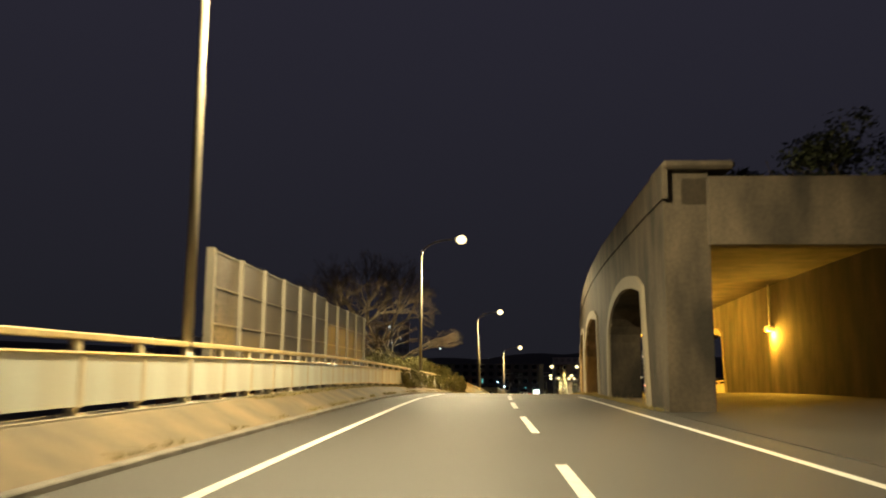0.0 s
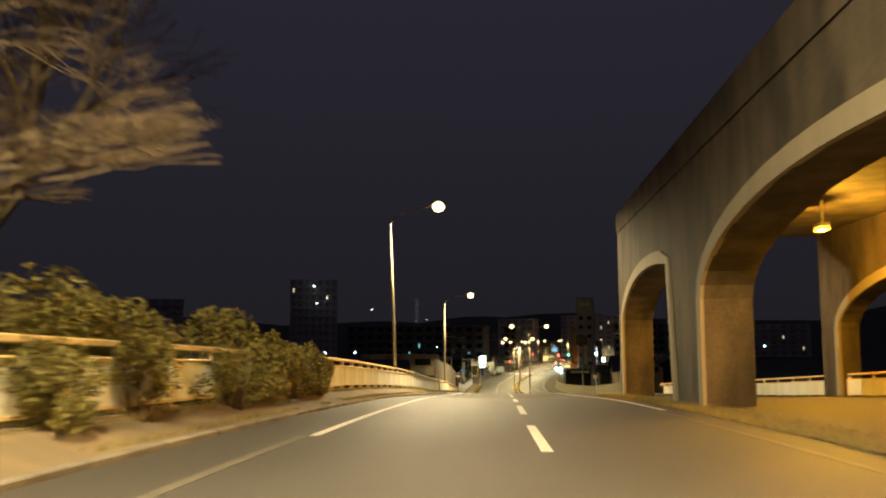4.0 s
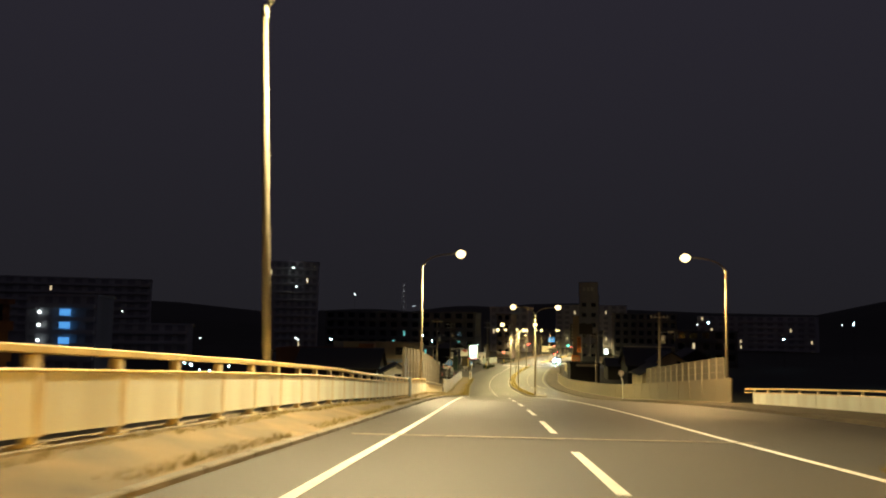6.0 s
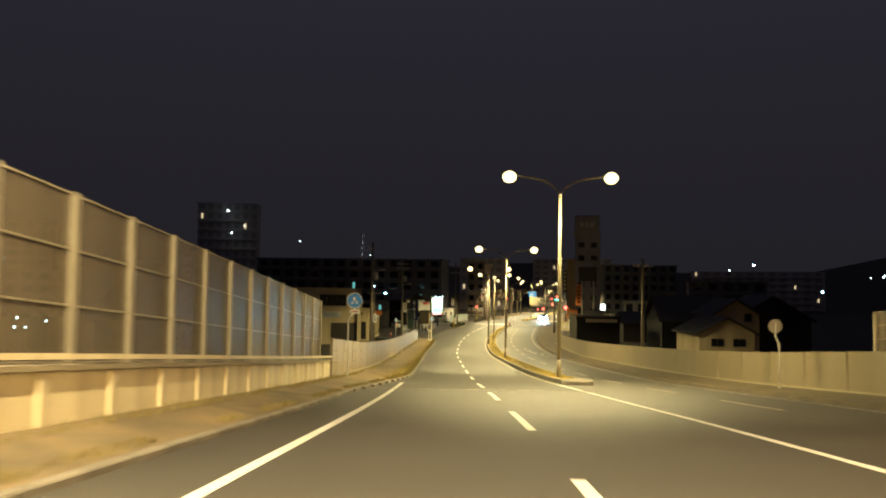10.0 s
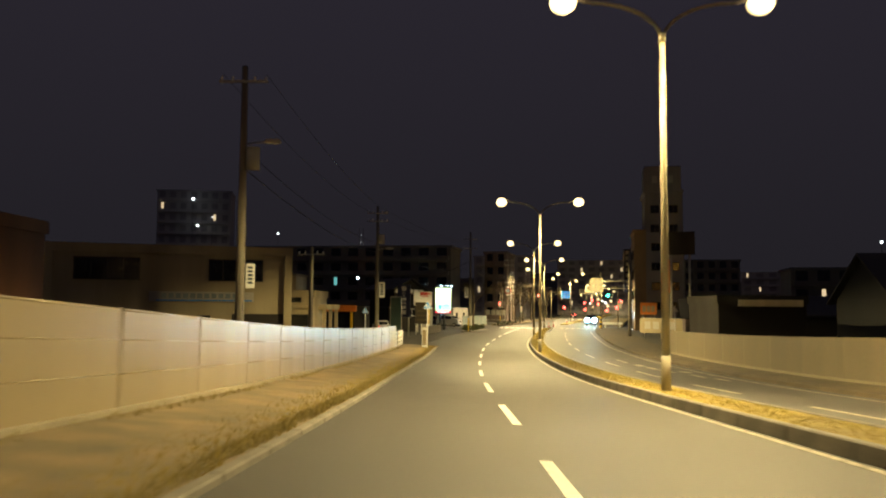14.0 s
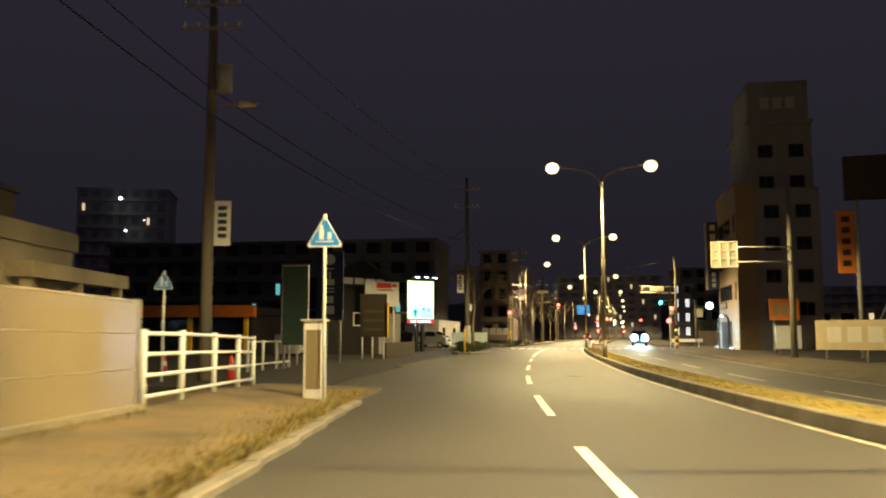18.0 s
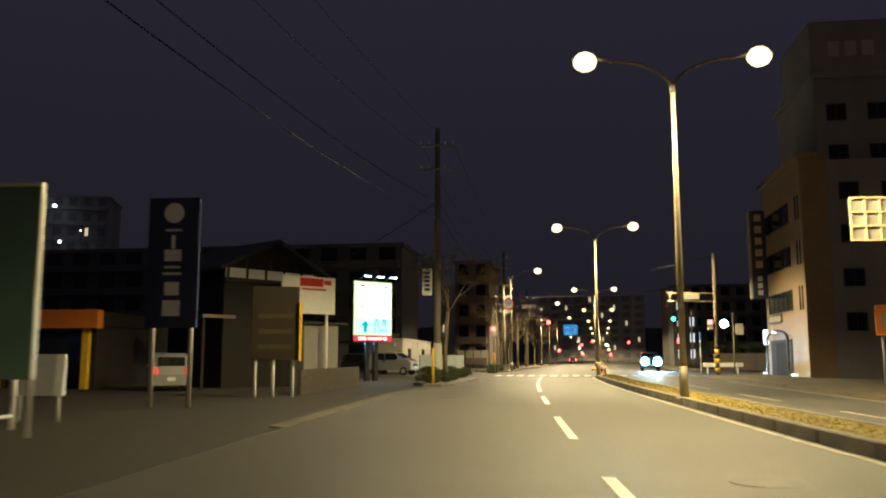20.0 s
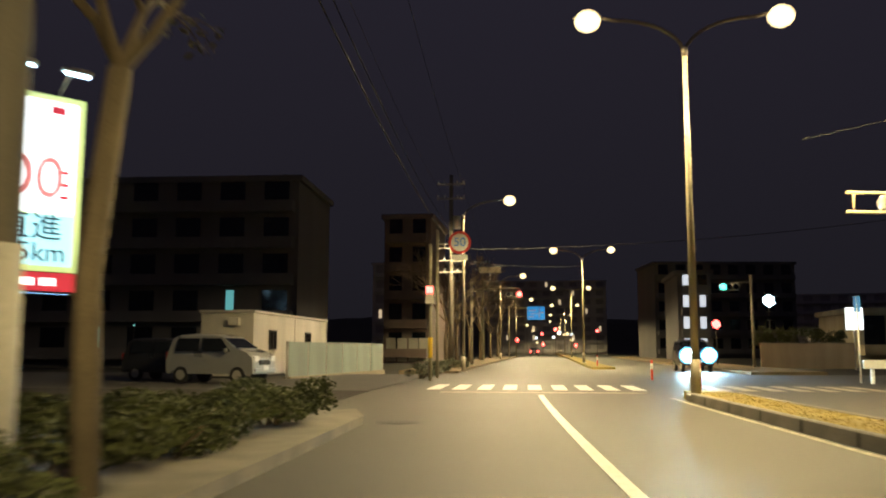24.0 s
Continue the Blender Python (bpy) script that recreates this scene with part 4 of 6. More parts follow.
utility_pole(203.0, 15.1, 0.0, 9.0, "thin utility pole behind the opposite fence", 0, None, (8.4,), False)
utility_pole(162.0, 15.1, 0.0, 8.7, "thin utility pole with an unlit lamp behind the opposite fence", 5.6, None, (8.1,), 6.6)
utility_pole(242.7, -11.3, 0.0, 6.95, "thin utility pole beside a cream house", 0, None, (6.4,), False)


def cable(a, b, sag, r=0.014):
    t = thing("cable", None, "black overhead cable between poles", "cable", "overhead cables")
    pts = [a.lerp(b, i / 14) - Vector((0, 0, sag * 4 * (i / 14) * (1 - i / 14))) for i in range(15)]
    part("strand", tube(bmesh.new(), pts, r, 5), CABLE, t)
    return t


for dx, z, r in ((-0.8, 10.9, 0.009), (0.8, 10.9, 0.009), (0.0, 8.2, 0.014), (0.1, 7.4, 0.018)):
    cable(P(217.8, -8.75 + dx, z), P(257.0, -9.15 + dx, z + 0.2), 0.6, r)
    cable(P(257.0, -9.15 + dx, z + 0.2), P(292.2, -4.62 + dx, z + 0.6), 0.7, r)
    cable(P(292.2, -4.62 + dx, z + 0.6), P(336, -5.2 + dx, z + 0.4), 0.8, r)
    cable(P(336, -5.2 + dx, z + 0.4), P(372, -6.0 + dx, z - 0.3), 0.6, r)
cable(P(336, -5.2, 6.6), P(340, 3.0, 6.7), 0.1, 0.02)
cable(P(336, -5.2, 7.4), P(338, 24.0, 9.5), 0.5, 0.02)
cable(P(292.2, -4.62, 9.0), P(305, -16, 6.5), 0.4, 0.02)


# ---- buildings ----
def window(parent, m, w, h, lit=None, bars=1, frame=None):
    """A framed window in the x, z plane of m, facing -y."""
    bm = bmesh.new()
    f = 0.06
    for x0, x1, z0, z1 in ((-w / 2 - f, -w / 2, -h / 2 - f, h / 2 + f), (w / 2, w / 2 + f, -h / 2 - f, h / 2 + f), (-w / 2, w / 2, -h / 2 - f, -h / 2), (-w / 2, w / 2, h / 2, h / 2 + f)):
        box(bm, x0, x1, -0.07, 0.02, z0, z1)
    for i in range(bars):
        x = -w / 2 + w * (i + 1) / (bars + 1)
        box(bm, x - 0.025, x + 0.025, -0.06, -0.01, -h / 2, h / 2)
    o = part("window", bm, frame or FRAME_DARK, parent)
    o.matrix_basis = m
    part("pane", one_box(-w / 2, w / 2, -0.025, 0.01, -h / 2, h / 2), lit or GLASS_DARK, o)
    return o


def block(name, m, x0, x1, y0, y1, h, material, label, category="house", eave=0.0, roof=None):
    """A house or block: wall, flat roof with a parapet, or a gable whose ridge runs along y ('y') or x ('x')."""
    t = thing(name, m, label, category)
    part("wall", one_box(x0, x1, y0, y1, -0.6, h, 0.02), material, t)
    if roof is None:
        bm = bmesh.new()
        for a in ((x0 - 0.1, x1 + 0.1, y0 - 0.1, y0 + 0.15), (x0 - 0.1, x1 + 0.1, y1 - 0.15, y1 + 0.1), (x0 - 0.1, x0 + 0.15, y0 + 0.15, y1 - 0.15), (x1 - 0.15, x1 + 0.1, y0 + 0.15, y1 - 0.15)):
            box(bm, *a, h - 0.25, h + 0.3)
        part("parapet", bm, material, t)
    else:
        kind, rise = roof
        bm = bmesh.new()
        e = 0.5
        if kind == "y":
            mid = (x0 + x1) / 2
            s = rise / (mid - x0)
            out = [(x0 - e, h - s * e), (mid, h + rise), (x1 + e, h - s * e), (x1 + e, h - s * e + 0.16), (mid, h + rise + 0.18), (x0 - e, h - s * e + 0.16)]
            a = [bm.verts.new((x, y0 - e, z)) for x, z in out]
            b = [bm.verts.new((x, y1 + e, z)) for x, z in out]
            g = bmesh.new()
            prism(g, [(x0 + 0.02, h - 0.02), (x1 - 0.02, h - 0.02), (mid, h + rise - 0.03)], y0 + 0.01, y1 - 0.01)
            for v in g.verts:
                v.co = Vector((v.co.y, v.co.x, v.co.z))
        else:
            mid = (y0 + y1) / 2
            s = rise / (mid - y0)
            out = [(y0 - e, h - s * e), (mid, h + rise), (y1 + e, h - s * e), (y1 + e, h - s * e + 0.16), (mid, h + rise + 0.18), (y0 - e, h - s * e + 0.16)]
            a = [bm.verts.new((x0 - e, y, z)) for y, z in out]
            b = [bm.verts.new((x1 + e, y, z)) for y, z in out]
            g = prism(bmesh.new(), [(y0 + 0.02, h - 0.02), (y1 - 0.02, h - 0.02), (mid, h + rise - 0.03)], x0 + 0.01, x1 - 0.01)
        bm.faces.new((a[0], a[1], a[4], a[5])), bm.faces.new((a[1], a[2], a[3], a[4]))
        bm.faces.new((b[0], b[5], b[4], b[1])), bm.faces.new((b[1], b[4], b[3], b[2]))
        for i in range(6):
            j = (i + 1) % 6
            bm.faces.new((a[i], b[i], b[j], a[j]))
        part("roof", bm, ROOF_TILE, t)
        part("gable", g, material, t)
    return t


def at_world(x, y, h=0.0, turn=0.0):
    """A pose over the street's level at plan x, y."""
    return Matrix.Translation((x, y, smooth(RISE_Y, RISE_Z, y) + h)) @ Matrix.Rotation(radians(turn), 4, "Z")


# cream two-storey building on the left
b = block("office_building", at_world(-0.52, 251.17, 0, 15) @ Matrix.Scale(1.12, 4), -7.4, 6.9, -4.5, 5.5, 6.2, WALL_CREAM, "cream two-storey building with dark windows and a blue-grey name board", "building")
for x, w in ((-4.0, 3.6), (3.5, 3.2)):
    window(b, pose(x, -4.5, 5.0), w, 1.25, None, 3)
part("name_board", one_box(-1.6, 4.6, -4.58, -4.505, 3.05, 3.65, 0.01), WALL_WHITE, b, "pale board with blue-grey bars for lettering")
for k in range(12):
    part("letter_bar", one_box(-0.9 + k * 0.42, -0.9 + k * 0.42 + 0.3, -4.59, -4.582, 3.25, 3.55), BLUE_GREY, b)
part("board_stripe", one_box(-1.2, 4.5, -4.59, -4.582, 3.08, 3.16), SIGN_BLUE, b)
part("shutter_opening", one_box(3.3, 6.8, -4.53, -4.44, -0.2, 2.3), FRAME_DARK, b)
part("doorway", one_box(1.2, 2.0, -4.53, -4.44, -0.2, 2.2), GLASS_DARK, b)
for x in (6.7, -7.2):
    part("pilaster", one_box(x - 0.25, x + 0.25, -4.75, -4.505, -0.3, 6.0, 0.02), WALL_CREAM, b)
b = block("annex", at_world(8.65, 255.1, 0, -6), -4.9, 0.75, -0.7, 5.0, 4.1, WALL_CREAM, "small cream annex with a stepped flat roof", "building")
part("upper_step", one_box(-4.4, -0.9, 0.3, 4.6, 4.41, 5.6, 0.02), WALL_CREAM, b)
part("step_coping", one_box(-4.5, -0.8, 0.2, 4.7, 5.602, 5.75, 0.02), CONCRETE_PALE, b)
part("ledge", one_box(-5.0, 0.86, -0.95, -0.702, 3.0, 3.2, 0.02), WALL_CREAM, b)
window(b, pose(-1.1, -0.7, 3.72), 1.7, 0.45, None, 2)
window(b, pose(-3.4, -0.7, 3.72), 1.5, 0.45, None, 2)
part("dark_opening", one_box(-4.2, 0.4, -0.73, -0.65, 0, 2.5), GLASS_DARK, b)
b = block("carport", at_world(9.5, 258.8, 0, -6), -0.05, 0.9, -2.3, 3.6, 0.1, WALL_CREAM, "low cream carport with a flat slab on square posts", "carport")
part("roof_slab", one_box(-0.1, 0.95, -2.4, 3.7, 2.95, 3.1, 0.02), WALL_CREAM, b)
part("roof_edge", one_box(-0.1, 1.0, -2.46, -2.401, 2.88, 3.3, 0.01), WALL_CREAM, b)
part("roof_edge", one_box(0.951, 1.0, -2.399, 3.7, 2.88, 3.3, 0.01), WALL_CREAM, b)
for y in (-2.2, 0.6, 3.4):
    part("post", one_box(0.62, 0.88, y - 0.13, y + 0.13, 0.1, 2.948), WALL_CREAM, b)
b = block("red_brown_house", at_world(-6.6, 221, 0, -4), -9, 6.6, -5, 5, 6.0, WALL_RED, "red-brown rendered house with an upright end tower", "house")
part("tower", one_box(4.3, 6.7, -5.1, -1.0, 6.31, 7.1, 0.03), WALL_RED, b)
window(b, pose(5.6, -5.0, 3.6), 0.5, 1.6, None, 0)
window(b, pose(1.0, -5.0, 3.6), 1.7, 1.1)
b = block("grey_house", at_world(-13.5, 235, 0, -4), -5, 3.6, -4, 4, 5.0, WALL_DARK, "dark grey house with a low flat roof behind the fence", "house")
window(b, pose(0, -4, 3.5), 1.8, 1.1)
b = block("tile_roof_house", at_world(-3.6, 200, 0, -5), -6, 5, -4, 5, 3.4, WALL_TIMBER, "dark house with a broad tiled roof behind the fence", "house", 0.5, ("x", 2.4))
b = block("tile_roof_house", at_world(3.85, 190.6, 0, 4), -1.75, 1.75, -2.2, 5.0, 2.75, WALL_WHITE, "small pale gabled wing of a dark house", "house", 0.5, ("y", 0.95))
window(b, pose(0.1, -2.2, 2.2), 0.7, 0.6)
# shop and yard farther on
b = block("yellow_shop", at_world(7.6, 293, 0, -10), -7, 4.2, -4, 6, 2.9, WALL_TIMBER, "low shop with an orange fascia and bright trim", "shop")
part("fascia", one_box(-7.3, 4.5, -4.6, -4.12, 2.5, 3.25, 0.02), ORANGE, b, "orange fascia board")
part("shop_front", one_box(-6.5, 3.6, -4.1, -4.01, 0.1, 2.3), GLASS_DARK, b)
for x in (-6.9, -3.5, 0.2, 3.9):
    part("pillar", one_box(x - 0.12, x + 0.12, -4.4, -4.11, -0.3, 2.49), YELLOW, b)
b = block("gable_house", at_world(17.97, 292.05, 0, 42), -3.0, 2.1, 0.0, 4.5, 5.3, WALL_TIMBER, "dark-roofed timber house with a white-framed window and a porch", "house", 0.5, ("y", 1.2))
window(b, pose(0.0, 0.0, 2.43), 1.6, 0.8, None, 1, SIGN_WHITE)
part("timber", one_box(-2.95, 2.05, -0.06, -0.005, 4.68, 4.83), FRAME_DARK, b)
part("plaster_band", one_box(-2.95, 2.05, -0.04, -0.003, 4.835, 5.25), SIGN_WHITE, b, "pale plaster band under the gable")
for x in (-2.85, -1.86, -0.86, 0.15, 1.15, 1.95):
    part("timber", one_box(x - 0.06, x + 0.06, -0.07, -0.041, 4.832, 5.25), FRAME_DARK, b)
for x in (-1.9, -0.6, 0.9):
    part("gable_stud", one_box(x - 0.06, x + 0.06, -0.05, -0.005, 5.3, 5.75), FRAME_DARK, b)
part("porch_roof", one_box(-4.6, -3.02, -0.9, 1.5, 3.0, 3.1), ROOF_TILE, b)
part("porch_fascia", one_box(-4.6, -3.02, -0.95, -0.905, 2.98, 3.12), WALL_PINK, b)
part("porch_post", one_box(-4.5, -4.38, -0.8, -0.68, -0.3, 2.998), WALL_TIMBER, b)
part("side_shed", one_box(0.8, 2.85, -0.8, -0.08, -0.3, 2.85, 0.02), WALL_DARK, b, "grey steel storage shed")
part("shed_roof", one_box(0.6, 3.3, -1.0, -0.075, 2.855, 2.98, 0.02), ROOF_TILE, b)
lw = thing("yard_wall", M(285.9, -8.4, 0), "low brown block wall in front of the house", "wall")
wall_block = None
for r in range(5):
    for i in range(25):
        m = pose(0, -4.6 + i * 0.41, -0.12 + r * 0.2)
        if wall_block is None:
            wall_block = part("block", one_box(-0.07, 0.07, -0.202, 0.202, 0, 0.196, 0.006), BLOCK_BROWN, lw)
            wall_block.matrix_basis = m
        else:
            again(wall_block, lw, m)

white_wall = thing("block_wall", at_world(18.2, 302.6, 0, -6), "low white block wall at the back of the yard", "wall")
for k in range(5):
    part("wall_bay", one_box(-2.0 + k * 0.8, -1.21 + k * 0.8, -0.08, 0.08, -0.2, 1.5, 0.01), WALL_WHITE, white_wall)
part("coping", one_box(-2.03, 2.03, -0.11, 0.11, 1.502, 1.58, 0.01), CONCRETE_PALE, white_wall)

# boards
def board(m, w, z0, z1, material, label, legs=(), leg_r=0.06, leg_mat=None, thick=0.08, category="signboard", name="signboard"):
    t = thing(name, m, label, category)
    part("panel", one_box(-w / 2, w / 2, -thick / 2, thick / 2, z0, z1, 0.01), material, t)
    for x in legs:
        part("leg", tube(bmesh.new(), [(x, thick, -0.3), (x, thick, z0 + (z1 - z0) * 0.6)], leg_r, 10), leg_mat or GALV, t)
    return t


white = board(at_world(19.3, 291.4, 0, 36), 2.85, 3.3, 5.0, SIGN_WHITE, "white signboard with red lettering bars on two posts", (-0.75, 1.05), 0.07, SIGN_WHITE)
part("red_mark", one_box(-0.5, 0.75, -0.055, -0.045, 4.55, 4.92, 0.005), SIGN_RED, white)
part("red_mark", one_box(0.8, 1.2, -0.055, -0.045, 4.65, 4.85, 0.005), SIGN_RED, white)
part("red_bar", one_box(-0.4, 0.9, -0.055, -0.045, 4.38, 4.46), SIGN_RED, white)
front = board(at_world(18.8, 281.0, 0, 6), 1.5, 1.25, 3.65, BROWN_BOARD, "dark brown signboard with a yellow edge on white legs", (-0.62, -0.05, 0.58), 0.055, SIGN_WHITE)
part("edge_board", one_box(0.751, 0.85, -0.12, 0.1, 1.2, 3.15, 0.01), YELLOW, front, "bright yellow edge board")
for k in range(3):
    part("letter_bar", one_box(-0.55, 0.55, -0.048, -0.042, 1.6 + k * 0.5, 1.75 + k * 0.5), YELLOW_DULL, front)
green = board(M(265.4, -8.95, 0), 1.0, 0.9, 3.95, GREEN_BOARD, "tall dark green notice board in a pale frame", (-0.44, 0.44), 0.05, GALV)
part("frame_top", one_box(-0.53, 0.53, -0.06, 0.06, 3.955, 4.02), GALV, green)
for x in (-0.53, 0.5):
    part("frame_side", one_box(x, x + 0.03, -0.06, 0.06, 0.9, 3.95), GALV, green)
navy = board(M(273.2, -9.6, 0), 1.35, 2.0, 5.35, NAVY, "tall navy sign with white marks on two legs", (-0.5, 0.5), 0.06, GALV)
part("white_disc", disc(bmesh.new(), (0, 4.95), 0.26, -0.055, -0.043), SIGN_WHITE, navy)
for k, (w, h) in enumerate(((0.42, 0.05), (0.1, 0.34), (0.45, 0.3), (0.42, 0.06), (0.5, 0.06), (0.38, 0.34), (0.46, 0.4))):
    z = (4.5, 4.2, 3.85, 3.55, 3.38, 3.0, 2.5)[k]
    part("white_mark", one_box(-w / 2, w / 2, -0.052, -0.043, z - h / 2, z + h / 2, 0.004), SIGN_WHITE, navy)
small = board(M(268.5, -10.2, 0), 1.1, 0.5, 1.3, SIGN_WHITE, "small white notice board on short legs", (-0.4, 0.4), 0.04)

# lit billboard
mid = Vector((22.45, 301.85))
ang = math.degrees(math.atan2(302.54 - 301.06, 23.53 - 21.3))
bb = thing("billboard", Matrix.Translation((mid.x, mid.y, -13.95)) @ Matrix.Rotation(radians(ang), 4, "Z"), "tall lit billboard with red price digits on two dark posts", "billboard")
part("case", one_box(-1.36, 1.36, 0.0, 0.3, 2.24, 5.76, 0.02), FRAME_DARK, bb)
part("face", one_box(-1.34, 1.34, -0.02, -0.002, 2.62, 5.73), BOARD_YELLOW, bb, "glowing pale yellow-green border")
part("white_field", one_box(-1.22, 1.22, -0.034, -0.024, 3.62, 5.62), BOARD_WHITE, bb, "glowing white field")
part("cyan_field", one_box(-1.22, 1.22, -0.034, -0.024, 2.72, 3.60), BOARD_CYAN, bb, "glowing pale cyan field")
part("red_band", one_box(-1.34, 1.34, -0.02, -0.002, 2.28, 2.60), BOARD_RED, bb, "red band with white bars")
for x, w in ((-0.75, 0.5), (-0.2, 0.25), (0.15, 0.25), (0.5, 0.25), (0.85, 0.25)):
    part("white_bar", one_box(x - w / 2, x + w / 2, -0.03, -0.022, 2.38, 2.50), BOARD_WHITE, bb)
for ch, x, z in (("9", -0.93, 4.22), (",", -0.56, 3.86), ("5", -0.24, 4.22), ("0", 0.28, 4.22), ("0", 0.78, 4.22)):
    write(ch, 1.02, pose(x, -0.042, z), BOARD_DIGIT, bb, "digit", "red price digit")
write("直進", 0.52, pose(0.52, -0.042, 3.36), BOARD_INK, bb, "caption")
write("3.5km", 0.46, pose(0.55, -0.042, 2.93), BOARD_INK, bb, "distance")
bm = bmesh.new()
out = [(-0.62, 2.8), (-0.38, 2.8), (-0.38, 3.15), (-0.2, 3.15), (-0.5, 3.5), (-0.8, 3.15), (-0.62, 3.15)]
a = [bm.verts.new((x - 0.05, -0.044, z)) for x, z in out]
c = [bm.verts.new((x - 0.05, -0.036, z)) for x, z in out]
bm.faces.new(a), bm.faces.new(c[::-1])
for i in range(7):
    bm.faces.new((a[i], a[(i + 1) % 7], c[(i + 1) % 7], c[i]))
part("arrow", bm, BOARD_TEAL, bb, "teal arrow pointing up")
for k in range(3):
    part("red_bar", one_box(0.95, 1.12, -0.044, -0.036, 3.9 + k * 0.22, 3.96 + k * 0.22), BOARD_RED, bb)
for x, z, w in ((-0.9, 5.4, 0.3), (0.75, 5.4, 0.25)):
    part("red_mark", one_box(x, x + w, -0.044, -0.036, z, z + 0.14), BOARD_RED, bb)
for x in (-0.3, 0.3):
    part("post", one_box(x - 0.13, x + 0.13, 0.04, 0.28, -0.3, 2.238, 0.01), BLACK, bb)
for x in (-0.9, 0.0, 0.9):
    part("lamp_arm", tube(bmesh.new(), [(x, 0.1, 5.75), (x, -0.3, 6.0), (x, -0.75, 6.02)], 0.02, 6), GALV, bb)
    part("lamp_bar", one_box(x - 0.25, x + 0.25, -0.85, -0.72, 5.96, 6.04, 0.01), GALV, bb)
    part("lamp_tube", one_box(x - 0.2, x + 0.2, -0.83, -0.74, 5.93, 5.958), GLOW_BLUEWHITE, bb)

li = bpy.data.lights.new("board_light", "AREA")
li.shape, li.size, li.size_y, li.energy, li.color = "RECTANGLE", 2.5, 0.25, 90, (0.28, 0.62, 1.0)
lo = new("board_light", li)
lo.parent, lo.location, lo.rotation_euler = bb, (0, 0.15, 2.22), (radians(-18), 0, 0)


# ---- cars ----
def car(name, m, paint, label, tail=False, head=False):
    """A small high-roofed car; its nose points along +x."""
    t = thing(name, m, label, "car")
    side = [(-1.68, 0.32), (-1.70, 0.75), (-1.62, 1.05), (-1.47, 1.50), (-1.2, 1.61), (-0.6, 1.65), (0.05, 1.63), (0.45, 1.54), (1.02, 1.16), (1.46, 1.02), (1.66, 0.84), (1.70, 0.32)]
    bm = bmesh.new()
    rows = []
    for y, k in ((-0.74, 0.0), (-0.66, 1.0), (0.66, 1.0), (0.74, 0.0)):
        rows.append([bm.verts.new((x * (0.985 if k == 0 else 1.0), y * (1 - 0.10 * max(z - 1.0, 0) / 0.6), z if k else min(z, 1.58))) for x, z in side])
    for r, s in zip(rows, rows[1:]):
        for i in range(len(side)):
            bm.faces.new((r[i], r[(i + 1) % len(side)], s[(i + 1) % len(side)], s[i]))
    bm.faces.new(rows[0][::-1]), bm.faces.new(rows[-1])
    body = part("body", bm, paint, t)
    for s in (-1, 1):
        for x0, x1, x2, x3 in ((-1.32, -0.40, -0.40, -1.25), (-0.30, 0.82, 0.42, -0.30)):
            bm = bmesh.new()
            vs = [bm.verts.new(v) for v in ((x0, s * 0.752, 1.06), (x1, s * 0.752, 1.06), (x2, s * 0.695, 1.50), (x3, s * 0.695, 1.50))]
            bm.faces.new(vs)
            r = bmesh.ops.extrude_face_region(bm, geom=list(bm.faces))
            for v in r["geom"]:
                if isinstance(v, bmesh.types.BMVert):
                    v.co.y -= s * 0.05
            part("side_window", bm, GLASS_DARK, t)
        part("door_handle", one_box(-0.52, -0.38, s * 0.745 - 0.015, s * 0.745 + 0.015, 0.92, 0.95), paint, t)
        part("mirror", one_box(0.62, 0.74, s * 0.78 - 0.07, s * 0.78 + 0.07, 1.02, 1.16, 0.02), paint, t)
        for x in (-1.08, 1.10):
            w = part("wheel", tube(bmesh.new(), [(x, s * 0.60, 0.28), (x, s * 0.755, 0.28)], 0.28, 18), BLACK, t)
            part("rim", tube(bmesh.new(), [(x, s * 0.70, 0.28), (x, s * 0.762, 0.28)], 0.17, 12), GALV, w)
        part("headlight", one_box(1.52, 1.715, s * 0.52 - 0.15, s * 0.52 + 0.15, 0.72, 0.92, 0.03), HEADLIGHT if head else SIGN_WHITE, t)
        part("tail_light", one_box(-1.73, -1.60, s * 0.62 - 0.09, s * 0.62 + 0.09, 0.75, 1.05, 0.02), (GLOW_RED if tail > 1 else TAIL_DIM) if tail else SIGN_RED, t)
    bm = bmesh.new()
    vs = [bm.verts.new(v) for v in ((0.52, -0.58, 1.51), (0.52, 0.58, 1.51), (1.03, 0.64, 1.18), (1.03, -0.64, 1.18))]
    bm.faces.new(vs)
    r = bmesh.ops.extrude_face_region(bm, geom=list(bm.faces))
    for v in r["geom"]:
        if isinstance(v, bmesh.types.BMVert):
            v.co += Vector((-0.06, 0, -0.03))
    part("windscreen", bm, GLASS_DARK, t)
    part("rear_window", one_box(-1.62, -1.545, -0.52, 0.52, 1.10, 1.46), GLASS_DARK, t)
    part("grille", one_box(1.66, 1.715, -0.34, 0.34, 0.62, 0.78, 0.01), BLACK, t)
    part("bumper", one_box(1.60, 1.74, -0.66, 0.66, 0.34, 0.52, 0.03), paint, t)
    part("plate", one_box(1.735, 1.75, -0.16, 0.16, 0.45, 0.6), SIGN_WHITE, t)
    part("rear_plate", one_box(-1.72, -1.70, -0.16, 0.16, 0.5, 0.65), SIGN_WHITE, t)
    return t


